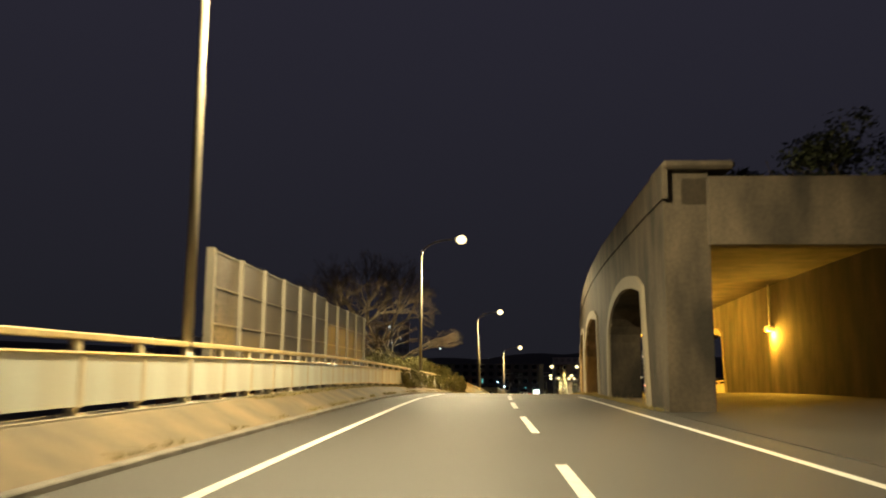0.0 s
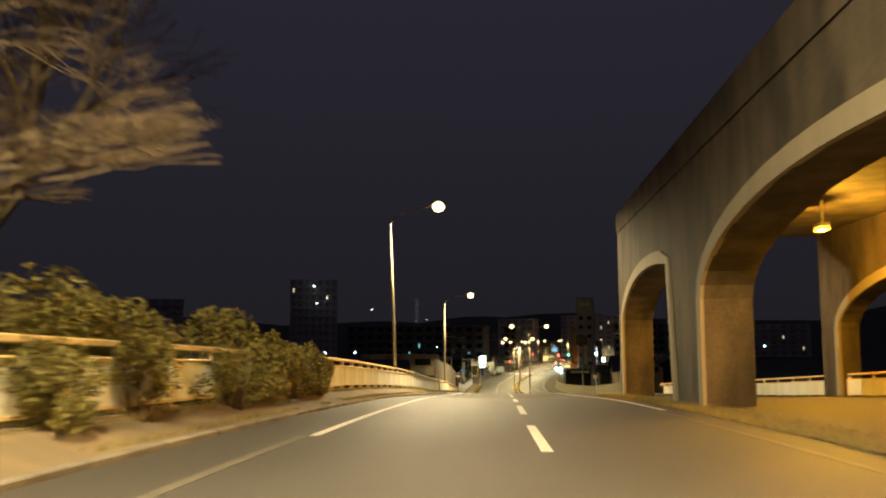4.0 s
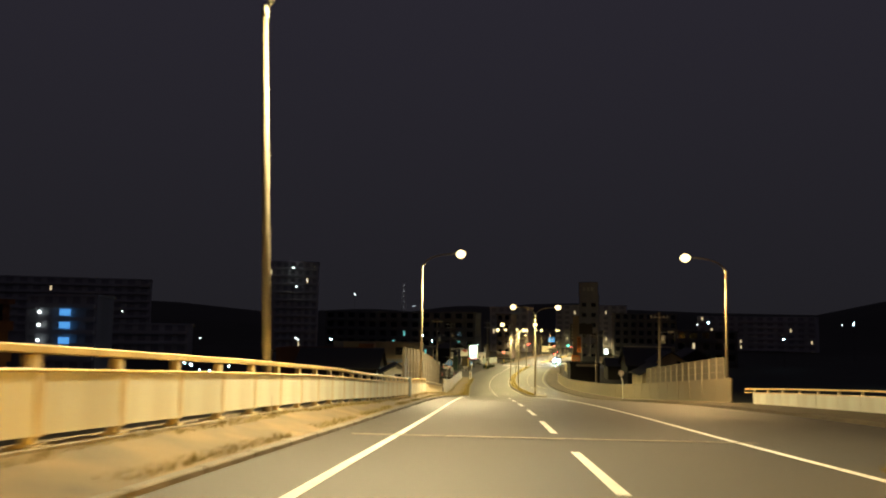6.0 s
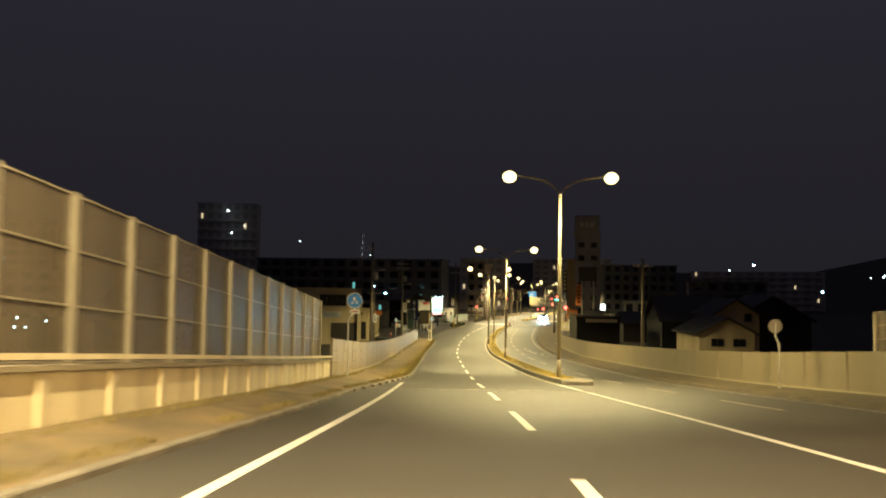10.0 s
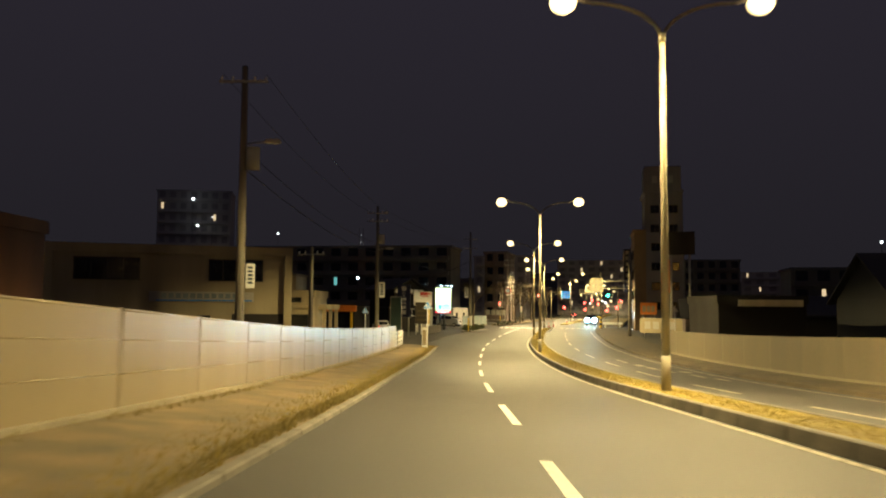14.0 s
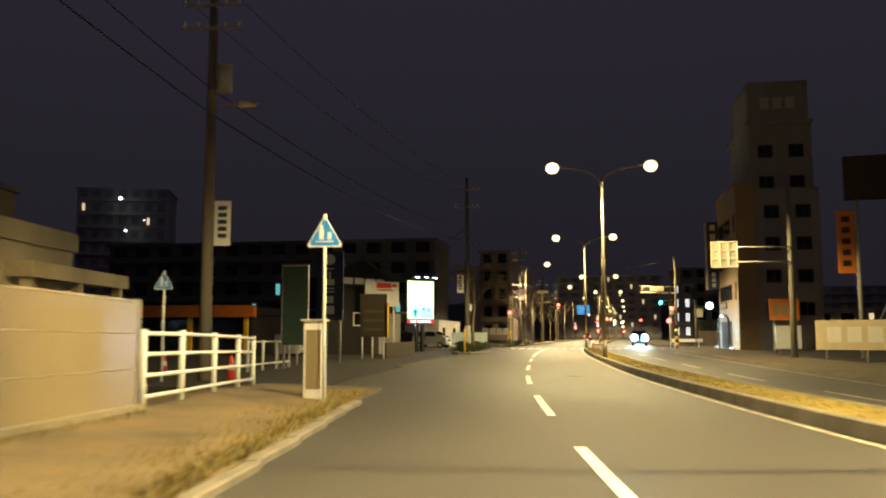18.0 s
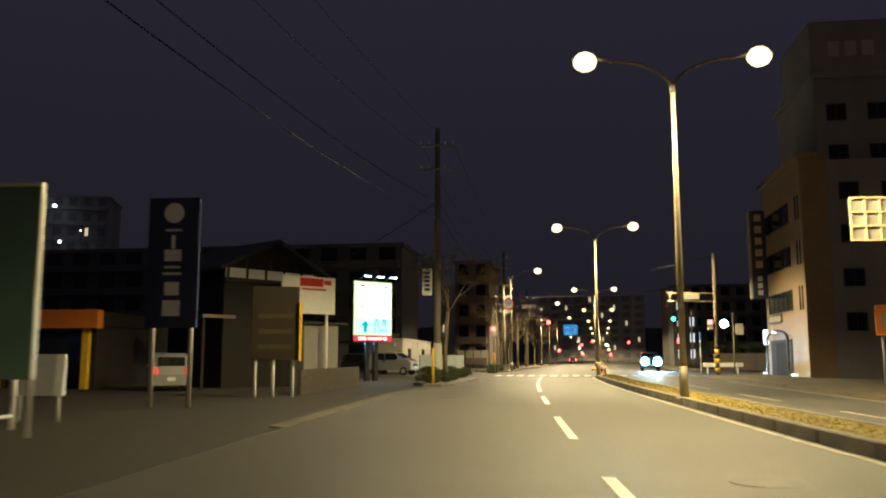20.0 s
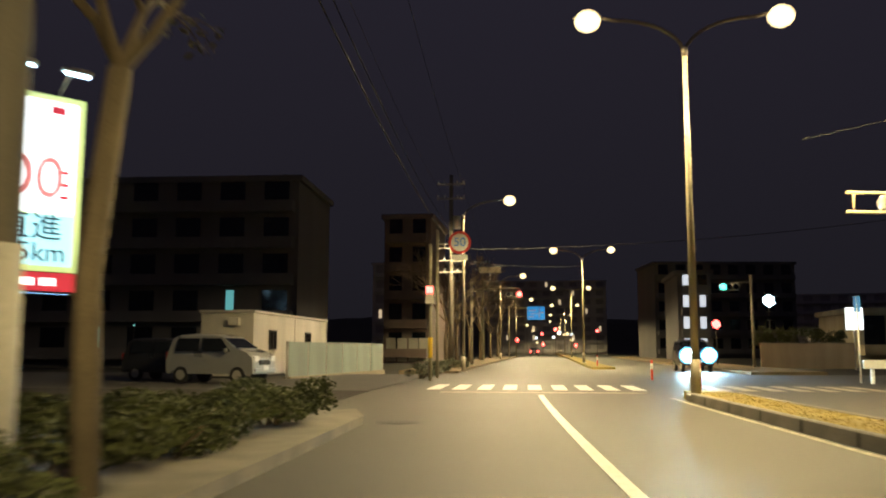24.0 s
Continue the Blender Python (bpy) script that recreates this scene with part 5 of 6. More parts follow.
car("parked_car", M(316.9, -12.0, 0.0, -12) @ Matrix.Scale(1.12, 4), CAR_SILVER, "small silver high-roofed car parked beside a cabin")
car("parked_car", M(319.0, -15.0, 0.0, -8) @ Matrix.Scale(1.05, 4), CAR_DARK, "dark small car parked behind a silver one")
car("parked_car", at_world(14.1, 287.4, 0.0, 106) @ Matrix.Scale(0.93, 4), CAR_SILVER, "small white car with red tail lights in front of a shop", True)
oncoming = car("oncoming_car", M(336.5, 9.2, 0.0, -90) @ Matrix.Scale(1.15, 4), CAR_DARK, "dark car with bright blue-white headlights facing down the street", False, True)
# bloom of the headlights built as discs: blue halo behind, oversized white glare
for s in (-1, 1):
    part("lamp_ring", tube(bmesh.new(), [(1.68, s * 0.52, 0.82), (1.76, s * 0.52, 0.82)], [0.42, 0.40], 20), HEAD_HALO, oncoming, "blue halo of a headlight, built as a glowing disc")
    part("lamp_bowl", tube(bmesh.new(), [(1.761, s * 0.52, 0.82), (1.80, s * 0.52, 0.82)], [0.30, 0.28], 18), HEADLIGHT, oncoming)
    li = bpy.data.lights.new("headlight_beam", "SPOT")
    li.energy, li.color, li.spot_size, li.spot_blend, li.shadow_soft_size = 6000, (0.45, 0.80, 1.0), radians(50), 0.8, 0.06
    lo = new("headlight_beam", li)
    lo.parent = oncoming
    lo.matrix_basis = Matrix.Translation((1.82, s * 0.52, 0.80)) @ Matrix.Rotation(radians(-87), 4, "Y")
car("car_ahead", M(432, -1.6, 0.0, 90), CAR_DARK, "distant dark car with lit tail lights on the street", 2)

# site cabin and sheet fence
cabin = thing("site_cabin", M(321.0, -12.25, 0.0), "pale grey flat-roofed site cabin with two small windows", "cabin")
part("wall", one_box(-2.4, 0.0, 0.0, 12.6, 0.1, 2.85, 0.02), WALL_WHITE, cabin)
part("roof", one_box(-2.48, 0.08, -0.08, 12.7, 2.852, 2.98, 0.02), GALV, cabin)
part("skid", one_box(-2.3, -0.1, 0.1, 12.5, -0.1, 0.098), FRAME_DARK, cabin)
for y in (2.6, 8.6):
    window(cabin, Matrix.Translation((0.0, y, 1.7)) @ Matrix.Rotation(math.pi / 2, 4, "Z"), 0.9, 0.8, None, 1)
part("wall_unit", one_box(-1.1, -0.6, -0.25, -0.01, 2.3, 2.65, 0.02), WALL_WHITE, cabin)
part("wall_seam", one_box(0.001, 0.02, 6.2, 6.3, 0.1, 2.84), GALV, cabin)
panel_fence(321.2, 6, 2.15, lambda y: -10.8 + 0.13 * (y - 321), 0.05, 1.6, SHEET_GREEN, "pale green sheet fence beside the cabin", False, GALV)


# ---- trees, hedges and weeds ----
LEAF_DRY = mat("dry_leaf", (0.075, 0.058, 0.018), 0.8, 0, 0.5, 0.8, 0, 20, second=(0.045, 0.036, 0.014))
LEAF_HEDGE = mat("hedge_leaf", (0.075, 0.088, 0.024), 0.8, 0, 0.5, 0.8, 0, 20)
def leaf_cloud(bm, r, centre, radii, n, size):
    """Many small leaves in an uneven cloud."""
    lumps = [(Vector((r.uniform(-0.7, 0.7), r.uniform(-0.7, 0.7), r.uniform(-0.6, 0.7))), r.uniform(0.35, 0.6)) for _ in range(9)]
    for _ in range(n):
        c, q = r.choice(lumps)
        v = Vector((r.gauss(0, 1), r.gauss(0, 1), r.gauss(0, 1))).normalized() * q * r.uniform(0.5, 1.0) + c
        p = Vector(centre) + Vector((v.x * radii[0], v.y * radii[1], v.z * radii[2]))
        a = Vector((r.gauss(0, 1), r.gauss(0, 1), r.gauss(0, 0.6))).normalized()
        b = a.cross(Vector((r.gauss(0, 1), r.gauss(0, 1), r.gauss(0, 1)))).normalized()
        s = size * r.uniform(0.6, 1.3)
        bm.faces.new([bm.verts.new(p + a * s * u + b * s * 0.45 * w) for u, w in ((-1, 0), (0, -1), (1, 0), (0, 1))])
    return bm


def bush(m, radii, n, size, label, seed, leaf=None, category="bush", name="bush"):
    r = rng(seed)
    t = thing(name, m, label, category)
    bm = bmesh.new()
    for _ in range(9):
        e = Vector((r.uniform(-0.8, 0.8) * radii[0], r.uniform(-0.8, 0.8) * radii[1], radii[2] * r.uniform(0.9, 1.6)))
        tube(bm, [(r.uniform(-0.2, 0.2), r.uniform(-0.2, 0.2), -0.2), e * 0.5 + Vector((r.uniform(-0.1, 0.1), r.uniform(-0.1, 0.1), 0)), e], [0.03, 0.02, 0.008], 5)
    part("woody_base", bm, BARK, t)
    part("foliage", leaf_cloud(bmesh.new(), r, (0, 0, radii[2]), radii, n, size), leaf or LEAF, t)
    return t


def bare_tree(m, label, seed, trunk=2.0, r0=0.16, levels=6, spread=0.62, length=1.7, flat=0.0, lean=(0, 0), leaves=0, name="bare_tree"):
    """Trunk, limbs and twigs; flat pulls the crown out sideways."""
    r = rng(seed)
    t = thing(name, m, label, "tree")
    limbs, twigs = bmesh.new(), bmesh.new()
    tips = []
    top = Vector((lean[0], lean[1], trunk))
    tube(limbs, [(0, 0, -0.3), top * 0.5 + Vector((r.uniform(-0.1, 0.1), r.uniform(-0.1, 0.1), 0)), top], [r0 * 1.25, r0 * 1.05, r0], 9)

    def grow(p, d, l, rad, depth):
        mid = p + d * l * 0.5 + Vector((r.uniform(-1, 1), r.uniform(-1, 1), r.uniform(-1, 1))) * l * 0.07
        e = p + d * l
        tube(limbs if depth > 2 else twigs, [p, mid, e], [rad, rad * 0.85, rad * 0.66], 6 if depth > 2 else 4, False)
        if depth == 0:
            tips.append(e)
            return
        for _ in range(3 if depth > 3 or r.random() < 0.45 else 2):
            q = Vector((r.gauss(0, 1), r.gauss(0, 1), r.gauss(0, 0.8)))
            n = (d + q.normalized() * spread).normalized()
            n.z = n.z * (1 - flat) + flat * 0.22
            grow(e, n.normalized(), l * r.uniform(0.68, 0.86), rad * 0.62, depth - 1)
    for k in range(4):
        a = 2 * math.pi * k / 4 + r.uniform(-0.4, 0.4)
        d = Vector((math.cos(a) * (0.7 + flat), math.sin(a) * (0.7 + flat), 1.0 - 0.45 * flat)).normalized()
        grow(top, d, length, r0 * 0.6, levels - 1)
    t_ob = part("trunk", limbs, BARK, t)
    tagged(part("crown", twigs, TWIG, t), kind="stuff")
    if leaves:
        bm = bmesh.new()
        for p in tips[::max(1, len(tips) // leaves)]:
            leaf_cloud(bm, r, p, (0.3, 0.3, 0.3), 7, 0.07)
        part("foliage", bm, LEAF, t)
    return t


bare_tree(M(64.0, -9.6, -0.2), "wide bare umbrella-shaped tree behind the railing", 4, 2.2, 0.17, 7, 0.5, 1.5, 0.6)
bare_tree(M(71.0, -12.0, -1.5), "tall bare tree with fine twigs behind the railing", 9, 5.0, 0.20, 7, 0.5, 2.25, 0.0)
bare_tree(M(66.0, -13.5, -1.5), "tall bare tree with a spreading crown behind the railing", 12, 4.8, 0.18, 7, 0.55, 2.1, 0.05)
for i, (y, o, rx, ry, rz) in enumerate(((46.5, -8.2, 1.3, 2.4, 0.95), (50.5, -8.4, 1.5, 2.6, 1.2), (55, -8.2, 1.5, 2.8, 1.25), (59.5, -7.9, 1.4, 2.7, 1.25), (64, -7.7, 1.3, 2.6, 1.3), (68, -7.4, 1.2, 2.4, 1.25), (72, -7.1, 1.1, 2.2, 1.15), (76, -6.9, 0.9, 1.8, 0.9))):
    bush(M(y, o, -0.1), (rx, ry, rz), 9000, 0.062, "unclipped yellow-green shrub growing against the railing", 20 + i)
for i, (y, o, rz) in enumerate(((57.5, -11.2, 1.55), (62.5, -11.0, 1.7), (67.5, -10.6, 1.6))):
    bush(M(y, o, -0.2), (1.9, 3.0, rz), 9000, 0.065, "tall brownish thicket of dry shrubs behind the railing", 80 + i, LEAF_DRY)
for i, (y, o, rx, ry, rz) in enumerate(((48.6, -5.75, 0.40, 1.0, 0.50), (50.8, -5.72, 0.48, 1.3, 0.60), (53.2, -5.72, 0.46, 1.2, 0.56), (58.0, -5.78, 0.30, 0.7, 0.44), (63.2, -5.68, 0.44, 0.9, 0.58), (65.4, -5.65, 0.46, 1.0, 0.62), (69.4, -5.6, 0.5, 1.2, 0.68), (71.8, -5.6, 0.55, 1.4, 0.74), (74.4, -5.6, 0.55, 1.4, 0.72), (77.0, -5.65, 0.45, 1.2, 0.58))):
    bush(M(y, o, 0.25), (rx, ry, rz), 2300, 0.05, "weedy shrub pushing through the railing onto the sidewalk", 40 + i)
for i, (y, o) in enumerate(((27.2, 9.5), (27.5, 12.5), (30.0, 9.0), (34.0, 8.5))):
    q = P(y, o)
    bush(Matrix.Translation((q.x, q.y, ROOF_Z - 0.3)), (1.7, 1.5, 1.0), 1500, 0.10, "dark leafy growth on the roof of the shed", 60 + i, LEAF_DARK)
q = P(25.0, 11.0)
bush(Matrix.Translation((q.x + 0.6, q.y - 0.7, 0.2)), (1.3, 0.5, 1.1), 2600, 0.09, "ivy hanging over the mouth of the shed", 66, LEAF)


def tufts(name, spots, n, tall, material, label, seed):
    """Grass and weeds: many blades in one object."""
    r = rng(seed)
    bm = bmesh.new()
    for _ in range(n):
        y0, y1, o0, o1, h = spots(r)
        p = P(r.uniform(y0, y1), r.uniform(o0, o1), h)
        l = tall * r.uniform(0.4, 1.2)
        d = Vector((r.gauss(0, 0.5), r.gauss(0, 0.5), 1)).normalized()
        s = Vector((r.gauss(0, 1), r.gauss(0, 1), 0)).normalized() * 0.012
        a, b, c = p - s, p + s, p + d * l
        bm.faces.new((bm.verts.new(a), bm.verts.new(b), bm.verts.new(c)))
    return tagged(finish(name, bm, material), label, "grass", kind="stuff")


tufts("median_grass", lambda r: (170.5, 308, 3.76, 4.8, 0.19), 30000, 0.055, GRASS, "dry yellow grass on the narrow median", 1)


def edge_spot(r):
    y = r.uniform(12, 250)
    if noise.noise((y * 0.35, 5.0, 0)) < -0.05:
        y = r.uniform(170, 250)
    e = EDGE(y) - 0.2
    return (y, y + 0.3, e - 0.25, e + 0.06, 0.10)


tufts("verge_grass", lambda r: (lambda y: (y, y + 0.3, EDGE(y) - 1.5, EDGE(y) - 0.15, 0.08))(r.uniform(172, 252)), 16000, 0.12, GRASS, "dry yellow grass on the verge along the kerb", 6)
tufts("verge_weeds", edge_spot, 14000, 0.11, WEED, "dry weeds along the sidewalk's kerb", 2)


def wall_spot(r):
    y = r.uniform(20, 245)
    return (y, y + 0.2, -5.95, -5.5, rise_left(y) - 0.05) if noise.noise((y * 0.25, 1.0, 0)) > -0.1 else (y, y + 0.2, -5.9, -5.75, rise_left(y) - 0.05)


tufts("fence_weeds", wall_spot, 11000, 0.12, WEED, "dry weeds at the foot of the fence", 3)
tufts("shed_weeds", lambda r: (26, 92, 3.75, 4.1, 0.02) if r.random() < 0.5 else (26 + 66 * r.random(), 92, 3.8, 5.0, 0.03), 9000, 0.14, WEED, "weeds along the foot of the shed", 4)

# worn apron where the driveway meets the road
APRON = lambda a, b, c: (lambda y: float(np.interp(y, [268, 281, 286, 290.5], [a, a, b, c])))
bm = sweep(bmesh.new(), [(APRON(-5.45, -5.4, -4.9), 0.035), (APRON(-5.15, -4.75, -4.3), 0.008), (APRON(-5.15, -4.75, -4.3), -0.2), (APRON(-5.45, -5.4, -4.9), -0.2)], 268, 290.5, 0.75, True, 0.06)
tagged(finish("kerb_apron", bm, APRON_GREY), "worn pale concrete apron where the yard meets the road", "kerb", kind="structure")

hedge_wall = thing("garden_wall", at_world(67.4, 348.0, 0, -17), "low cream wall under a clipped hedge across the street", "wall")
part("wall", one_box(-3.6, 3.6, -0.12, 0.12, -0.2, 1.75, 0.02), WALL_CREAM, hedge_wall)
part("coping", one_box(-3.65, 3.65, -0.16, 0.16, 1.752, 1.84, 0.01), CONCRETE_PALE, hedge_wall)
for i in range(4):
    bush(at_world(64.8 + i * 1.75, 349.6 - i * 0.5, 1.2), (1.1, 0.7, 0.95), 1500, 0.09, "clipped green hedge above a low cream wall", 130 + i, LEAF_HEDGE, "hedge", "hedge")

# island at the driveway
bm = bmesh.new()
ring = [(289.6, -4.3), (291.0, -3.85), (297.0, -3.6), (301.0, -3.5), (302.6, -3.9), (301.6, -5.0), (297.0, -6.1), (292.0, -5.9), (290.0, -5.2)]
a = [bm.verts.new(P(y, o, 0.14)) for y, o in ring]
c = [bm.verts.new(P(y, o, -0.3)) for y, o in ring]
bm.faces.new(a)
for i in range(len(ring)):
    bm.faces.new((a[i], a[(i + 1) % len(ring)], c[(i + 1) % len(ring)], c[i]))
tagged(finish("traffic_island", bm, KERBSTONE), "raised concrete island with clipped hedges and a pole", "island", kind="structure")
for i, (y, o, s) in enumerate(((291.6, -5.0, 0.85), (293.4, -5.0, 0.9), (295.4, -4.9, 0.9), (297.4, -4.8, 0.85), (299.2, -4.6, 0.75))):
    bush(M(y, o, 0.1), (s, 1.05, 0.38), 3600, 0.045, "low clipped hedge on the traffic island", 80 + i, LEAF_HEDGE, "hedge", "hedge")
yp = thing("yellow_post", at_world(24.95, 291.3, 0.1), "thick yellow marker post on the island", "post")
part("shaft", tube(bmesh.new(), [(0, 0, 0), (0, 0, 1.65)], 0.06, 12), YELLOW, yp)
part("cap", tube(bmesh.new(), [(0, 0, 1.651), (0, 0, 1.69)], 0.062, 12), BLACK, yp)
bare_tree(at_world(25.85, 294.1, 0.1), "street tree with a thick bare trunk on the island", 31, 3.5, 0.10, 6, 0.40, 0.85, 0.0, (0.1, 0), 70)
for i, y in enumerate((322, 325, 328, 331.5, 335, 339)):
    bush(M(y, -5.0, 0.05), (0.6, 1.2, 0.35), 700, 0.06, "low clipped hedge along the sidewalk", 100 + i, LEAF_DARK, "hedge", "hedge")
for i, y in enumerate((345, 352, 362, 375, 390, 405)):
    bare_tree(M(y, -6.5, 0.0), "bare street tree farther along the street", 200 + i, 3.2, 0.14, 5, 0.5, 1.9, 0.0)

# yards and side pavements
bm = sweep(bmesh.new(), [(-5.25, 0.0), (-30, 0.03), (-30, -0.8), (-5.25, -0.8)], 254.2, 312, 2.5)
tagged(finish("forecourt", bm, YARD), "worn asphalt yard beside the street", "yard", kind="structure")
bm = sweep(bmesh.new(), [(-5.25, 0.0), (-34, 0.02), (-34, -0.8), (-5.25, -0.8)], 312, 328, 2.5)
tagged(finish("side_street_left", bm, ASPHALT), "asphalt side street and parking area", "road", kind="structure")
bm = sweep(bmesh.new(), [(-4.2, 0.13), (-7.4, 0.15), (-7.4, -0.6), (-4.2, -0.6)], 330, 420, 2.5)
tagged(finish("pavement_far_left", bm, PAVING), "sandy sidewalk beyond the crossing", "pavement", kind="structure")
bm = sweep(bmesh.new(), [(10.9, 0.0), (45, 0.02), (45, -0.8), (10.9, -0.8)], 312, 330, 2.5)
tagged(finish("side_street_right", bm, ASPHALT), "asphalt side street at the crossing", "road", kind="structure")
bm = sweep(bmesh.new(), [(14.7, 0.06), (40, 0.06), (40, -0.8), (14.7, -0.8)], 250, 312, 2.5)
tagged(finish("forecourt_right", bm, ASPHALT_OLD), "worn paved yard in front of the buildings", "yard", kind="structure")
bm = sweep(bmesh.new(), [(10.9, 0.0), (10.95, 0.14), (14.7, 0.16), (14.7, -0.6), (10.9, -0.6)], 330, 420, 2.5)
tagged(finish("pavement_far_right", bm, PAVING), "sidewalk beyond the crossing", "pavement", kind="structure")


# ---- right-hand side ----
b = block("white_gable_house", at_world(47.2, 221.5, -0.2, -4), -2.9, 2.9, -3.2, 5, 2.9, WALL_CREAM, "pale gabled house with two small dark windows", "house", 0.5, ("y", 1.5))
for x in (-1.0, 1.3):
    window(b, pose(x, -3.2, 1.9), 1.2, 0.7)
b = block("white_gable_house", at_world(51.6, 229, -0.3, -4), -2.6, 2.6, -3, 4, 5.0, WALL_CREAM, "taller pale gabled house behind another", "house", 0.5, ("y", 1.6))
window(b, pose(1.3, -3, 4.6), 0.7, 0.8, None, 0)
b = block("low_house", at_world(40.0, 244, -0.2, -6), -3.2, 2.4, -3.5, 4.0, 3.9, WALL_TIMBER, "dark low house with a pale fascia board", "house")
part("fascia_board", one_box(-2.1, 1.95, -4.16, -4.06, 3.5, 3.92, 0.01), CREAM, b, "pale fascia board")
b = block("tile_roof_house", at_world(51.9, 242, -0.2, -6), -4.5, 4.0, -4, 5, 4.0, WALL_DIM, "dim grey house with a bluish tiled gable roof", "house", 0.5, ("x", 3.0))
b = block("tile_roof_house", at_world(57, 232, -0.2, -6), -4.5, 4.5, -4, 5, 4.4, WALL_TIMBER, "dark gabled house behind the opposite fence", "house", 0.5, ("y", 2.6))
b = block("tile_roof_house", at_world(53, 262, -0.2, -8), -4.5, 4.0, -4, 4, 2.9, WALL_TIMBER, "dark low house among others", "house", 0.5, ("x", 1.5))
b = block("shop_hut", at_world(47.6, 275.5, 0, -12), -1.1, 1.3, -1.6, 1.8, 2.5, WALL_PINK, "small brown hut with a steep roof beside a fence", "hut", 0.5, ("x", 1.5))
window(b, pose(-0.35, -1.6, 1.6), 0.45, 0.6, None, 0)
window(b, pose(0.6, -1.6, 1.6), 0.45, 0.6, None, 0)
back = thing("road_sign", at_world(43.75, 270.4, 0.1, -8), "triangular sign seen from behind on a slim white pole", "road sign")
part("pole", tube(bmesh.new(), [(0, 0, 0), (0, 0, 3.3)], 0.035, 10), SIGN_WHITE, back)
part("plate", tube(bmesh.new(), [(0, 0.04, 0), (0, 0.055, 0)], 0.42, 3), GALV, back).matrix_basis = Matrix.Translation((0, 0, 2.95)) @ Matrix.Rotation(radians(90), 4, "Y")
sf = board(at_world(43.9, 275.2, 0, -48), 5.0, 0.55, 2.1, WALL_CREAM, "long low cream signboard with pale patches", (-2.0, 0, 2.0), 0.05, GALV)
for k in range(4):
    part("ink_bar", one_box(-1.9 + k * 1.0, -1.2 + k * 1.0, -0.052, -0.043, 0.95, 1.75), WALL_WHITE, sf)
ob_ = board(at_world(47.6, 291.2, 0.05, -15), 2.0, 2.3, 3.8, ORANGE, "orange signboard with pale squares", (-0.7, 0.7), 0.05, GALV)
for k in range(3):
    part("white_square", one_box(-0.75 + k * 0.55, -0.35 + k * 0.55, -0.052, -0.043, 2.65, 3.4), WALL_CREAM, ob_)
board(at_world(47.6, 290.7, 0.05, -15), 1.7, 0.3, 1.9, SIGN_WHITE, "small white lattice board under an orange sign", (-0.6, 0.6), 0.04)
tall = thing("pole_sign", at_world(47.9, 280.3, 0, -20), "tall twin-pole sign with a dark top board and an orange banner", "pole sign")
for x in (-1.0, 1.0):
    part("pole", tube(bmesh.new(), [(x, 0, -0.3), (x, 0, 11.6)], 0.13, 12), GALV, tall)
part("top_board", one_box(-1.6, 1.6, -0.22, 0.22, 9.2, 11.8, 0.03), BROWN_BOARD, tall)
part("orange_banner", one_box(-2.1, -1.15, -0.12, 0.05, 4.9, 8.6, 0.02), ORANGE, tall, "orange upright banner with dark bars")
for k in range(5):
    part("dark_bar", one_box(-1.85, -1.4, -0.132, -0.122, 5.3 + k * 0.65, 5.65 + k * 0.65), BROWN_BOARD, tall)

# tall corner building
bt = thing("corner_tower", M(308.4, 17.6, 0.05), "tall narrow office building with beige street front and grey side", "building")
W, H = 5.4, 23.0
part("tower_wall", one_box(0.3, W, -1.5, 7.5, -0.3, 19.2, 0.03), WALL_DARK, bt, "dark grey tower wall")
part("side_block", one_box(0.302, W, -2.88, -1.503, -0.3, 13.5, 0.03), WALL_DARK, bt, "grey side of the lower block")
part("tower_top", one_box(0.0, W + 0.1, -1.8, 7.7, 19.203, 19.6, 0.03), WALL_DARK, bt)
part("upper_block", one_box(0.2, W - 0.2, -1.6, 5.5, 19.602, H, 0.05), WALL_DARK, bt)
for k in range(3):
    part("sign_bar", one_box(1.3 + k * 1.05, 2.0 + k * 1.05, -1.63, -1.602, 20.6, 21.6), WALL_WHITE, bt)
part("street_wall", one_box(-1.3, 0.298, -2.9, 7.1, -0.3, 13.6, 0.03), WALL_BEIGE, bt, "beige tiled street front")
part("cornice", one_box(-1.5, 0.29, -3.1, 7.3, 13.603, 13.95, 0.02), WALL_BEIGE, bt)
turned = Matrix.Rotation(-math.pi / 2, 4, "Z")
for z, panes in ((4.95, 4), (7.8, 2), (10.65, 2)):
    window(bt, Matrix.Translation((-1.3, 3.05, z)) @ turned, 6.0, 1.25, None, panes)
    for y in (-2.3, -1.7):
        part("slot_window", one_box(-1.33, -1.25, y - 0.1, y + 0.1, z - 0.75, z + 0.75), GLASS_DARK, bt)
for f in range(6):
    z = 3.4 + f * 2.7
    for x in (1.6, 4.1):
        window(bt, pose(x, -2.88 if f < 4 else -1.5, z), 1.1, 1.0, None, 1)
# no real recess: flat panels whose dark colours carry the porch's shade
part("porch_recess", one_box(-1.34, -1.2, 0.7, 6.2, 0.05, 2.45, 0.01), WALL_DIM, bt)
part("entrance", one_box(-1.37, -1.342, 1.6, 4.7, 0.05, 2.25), WALL_TIMBER, bt)
bm = bmesh.new()
tube(bm, [(-1.6, 3.45 - 2.8 * math.cos(math.pi * i / 12), 2.45 + 0.6 * math.sin(math.pi * i / 12)) for i in range(13)], 0.09, 6)
part("entrance_arch", bm, FRAME_DARK, bt)
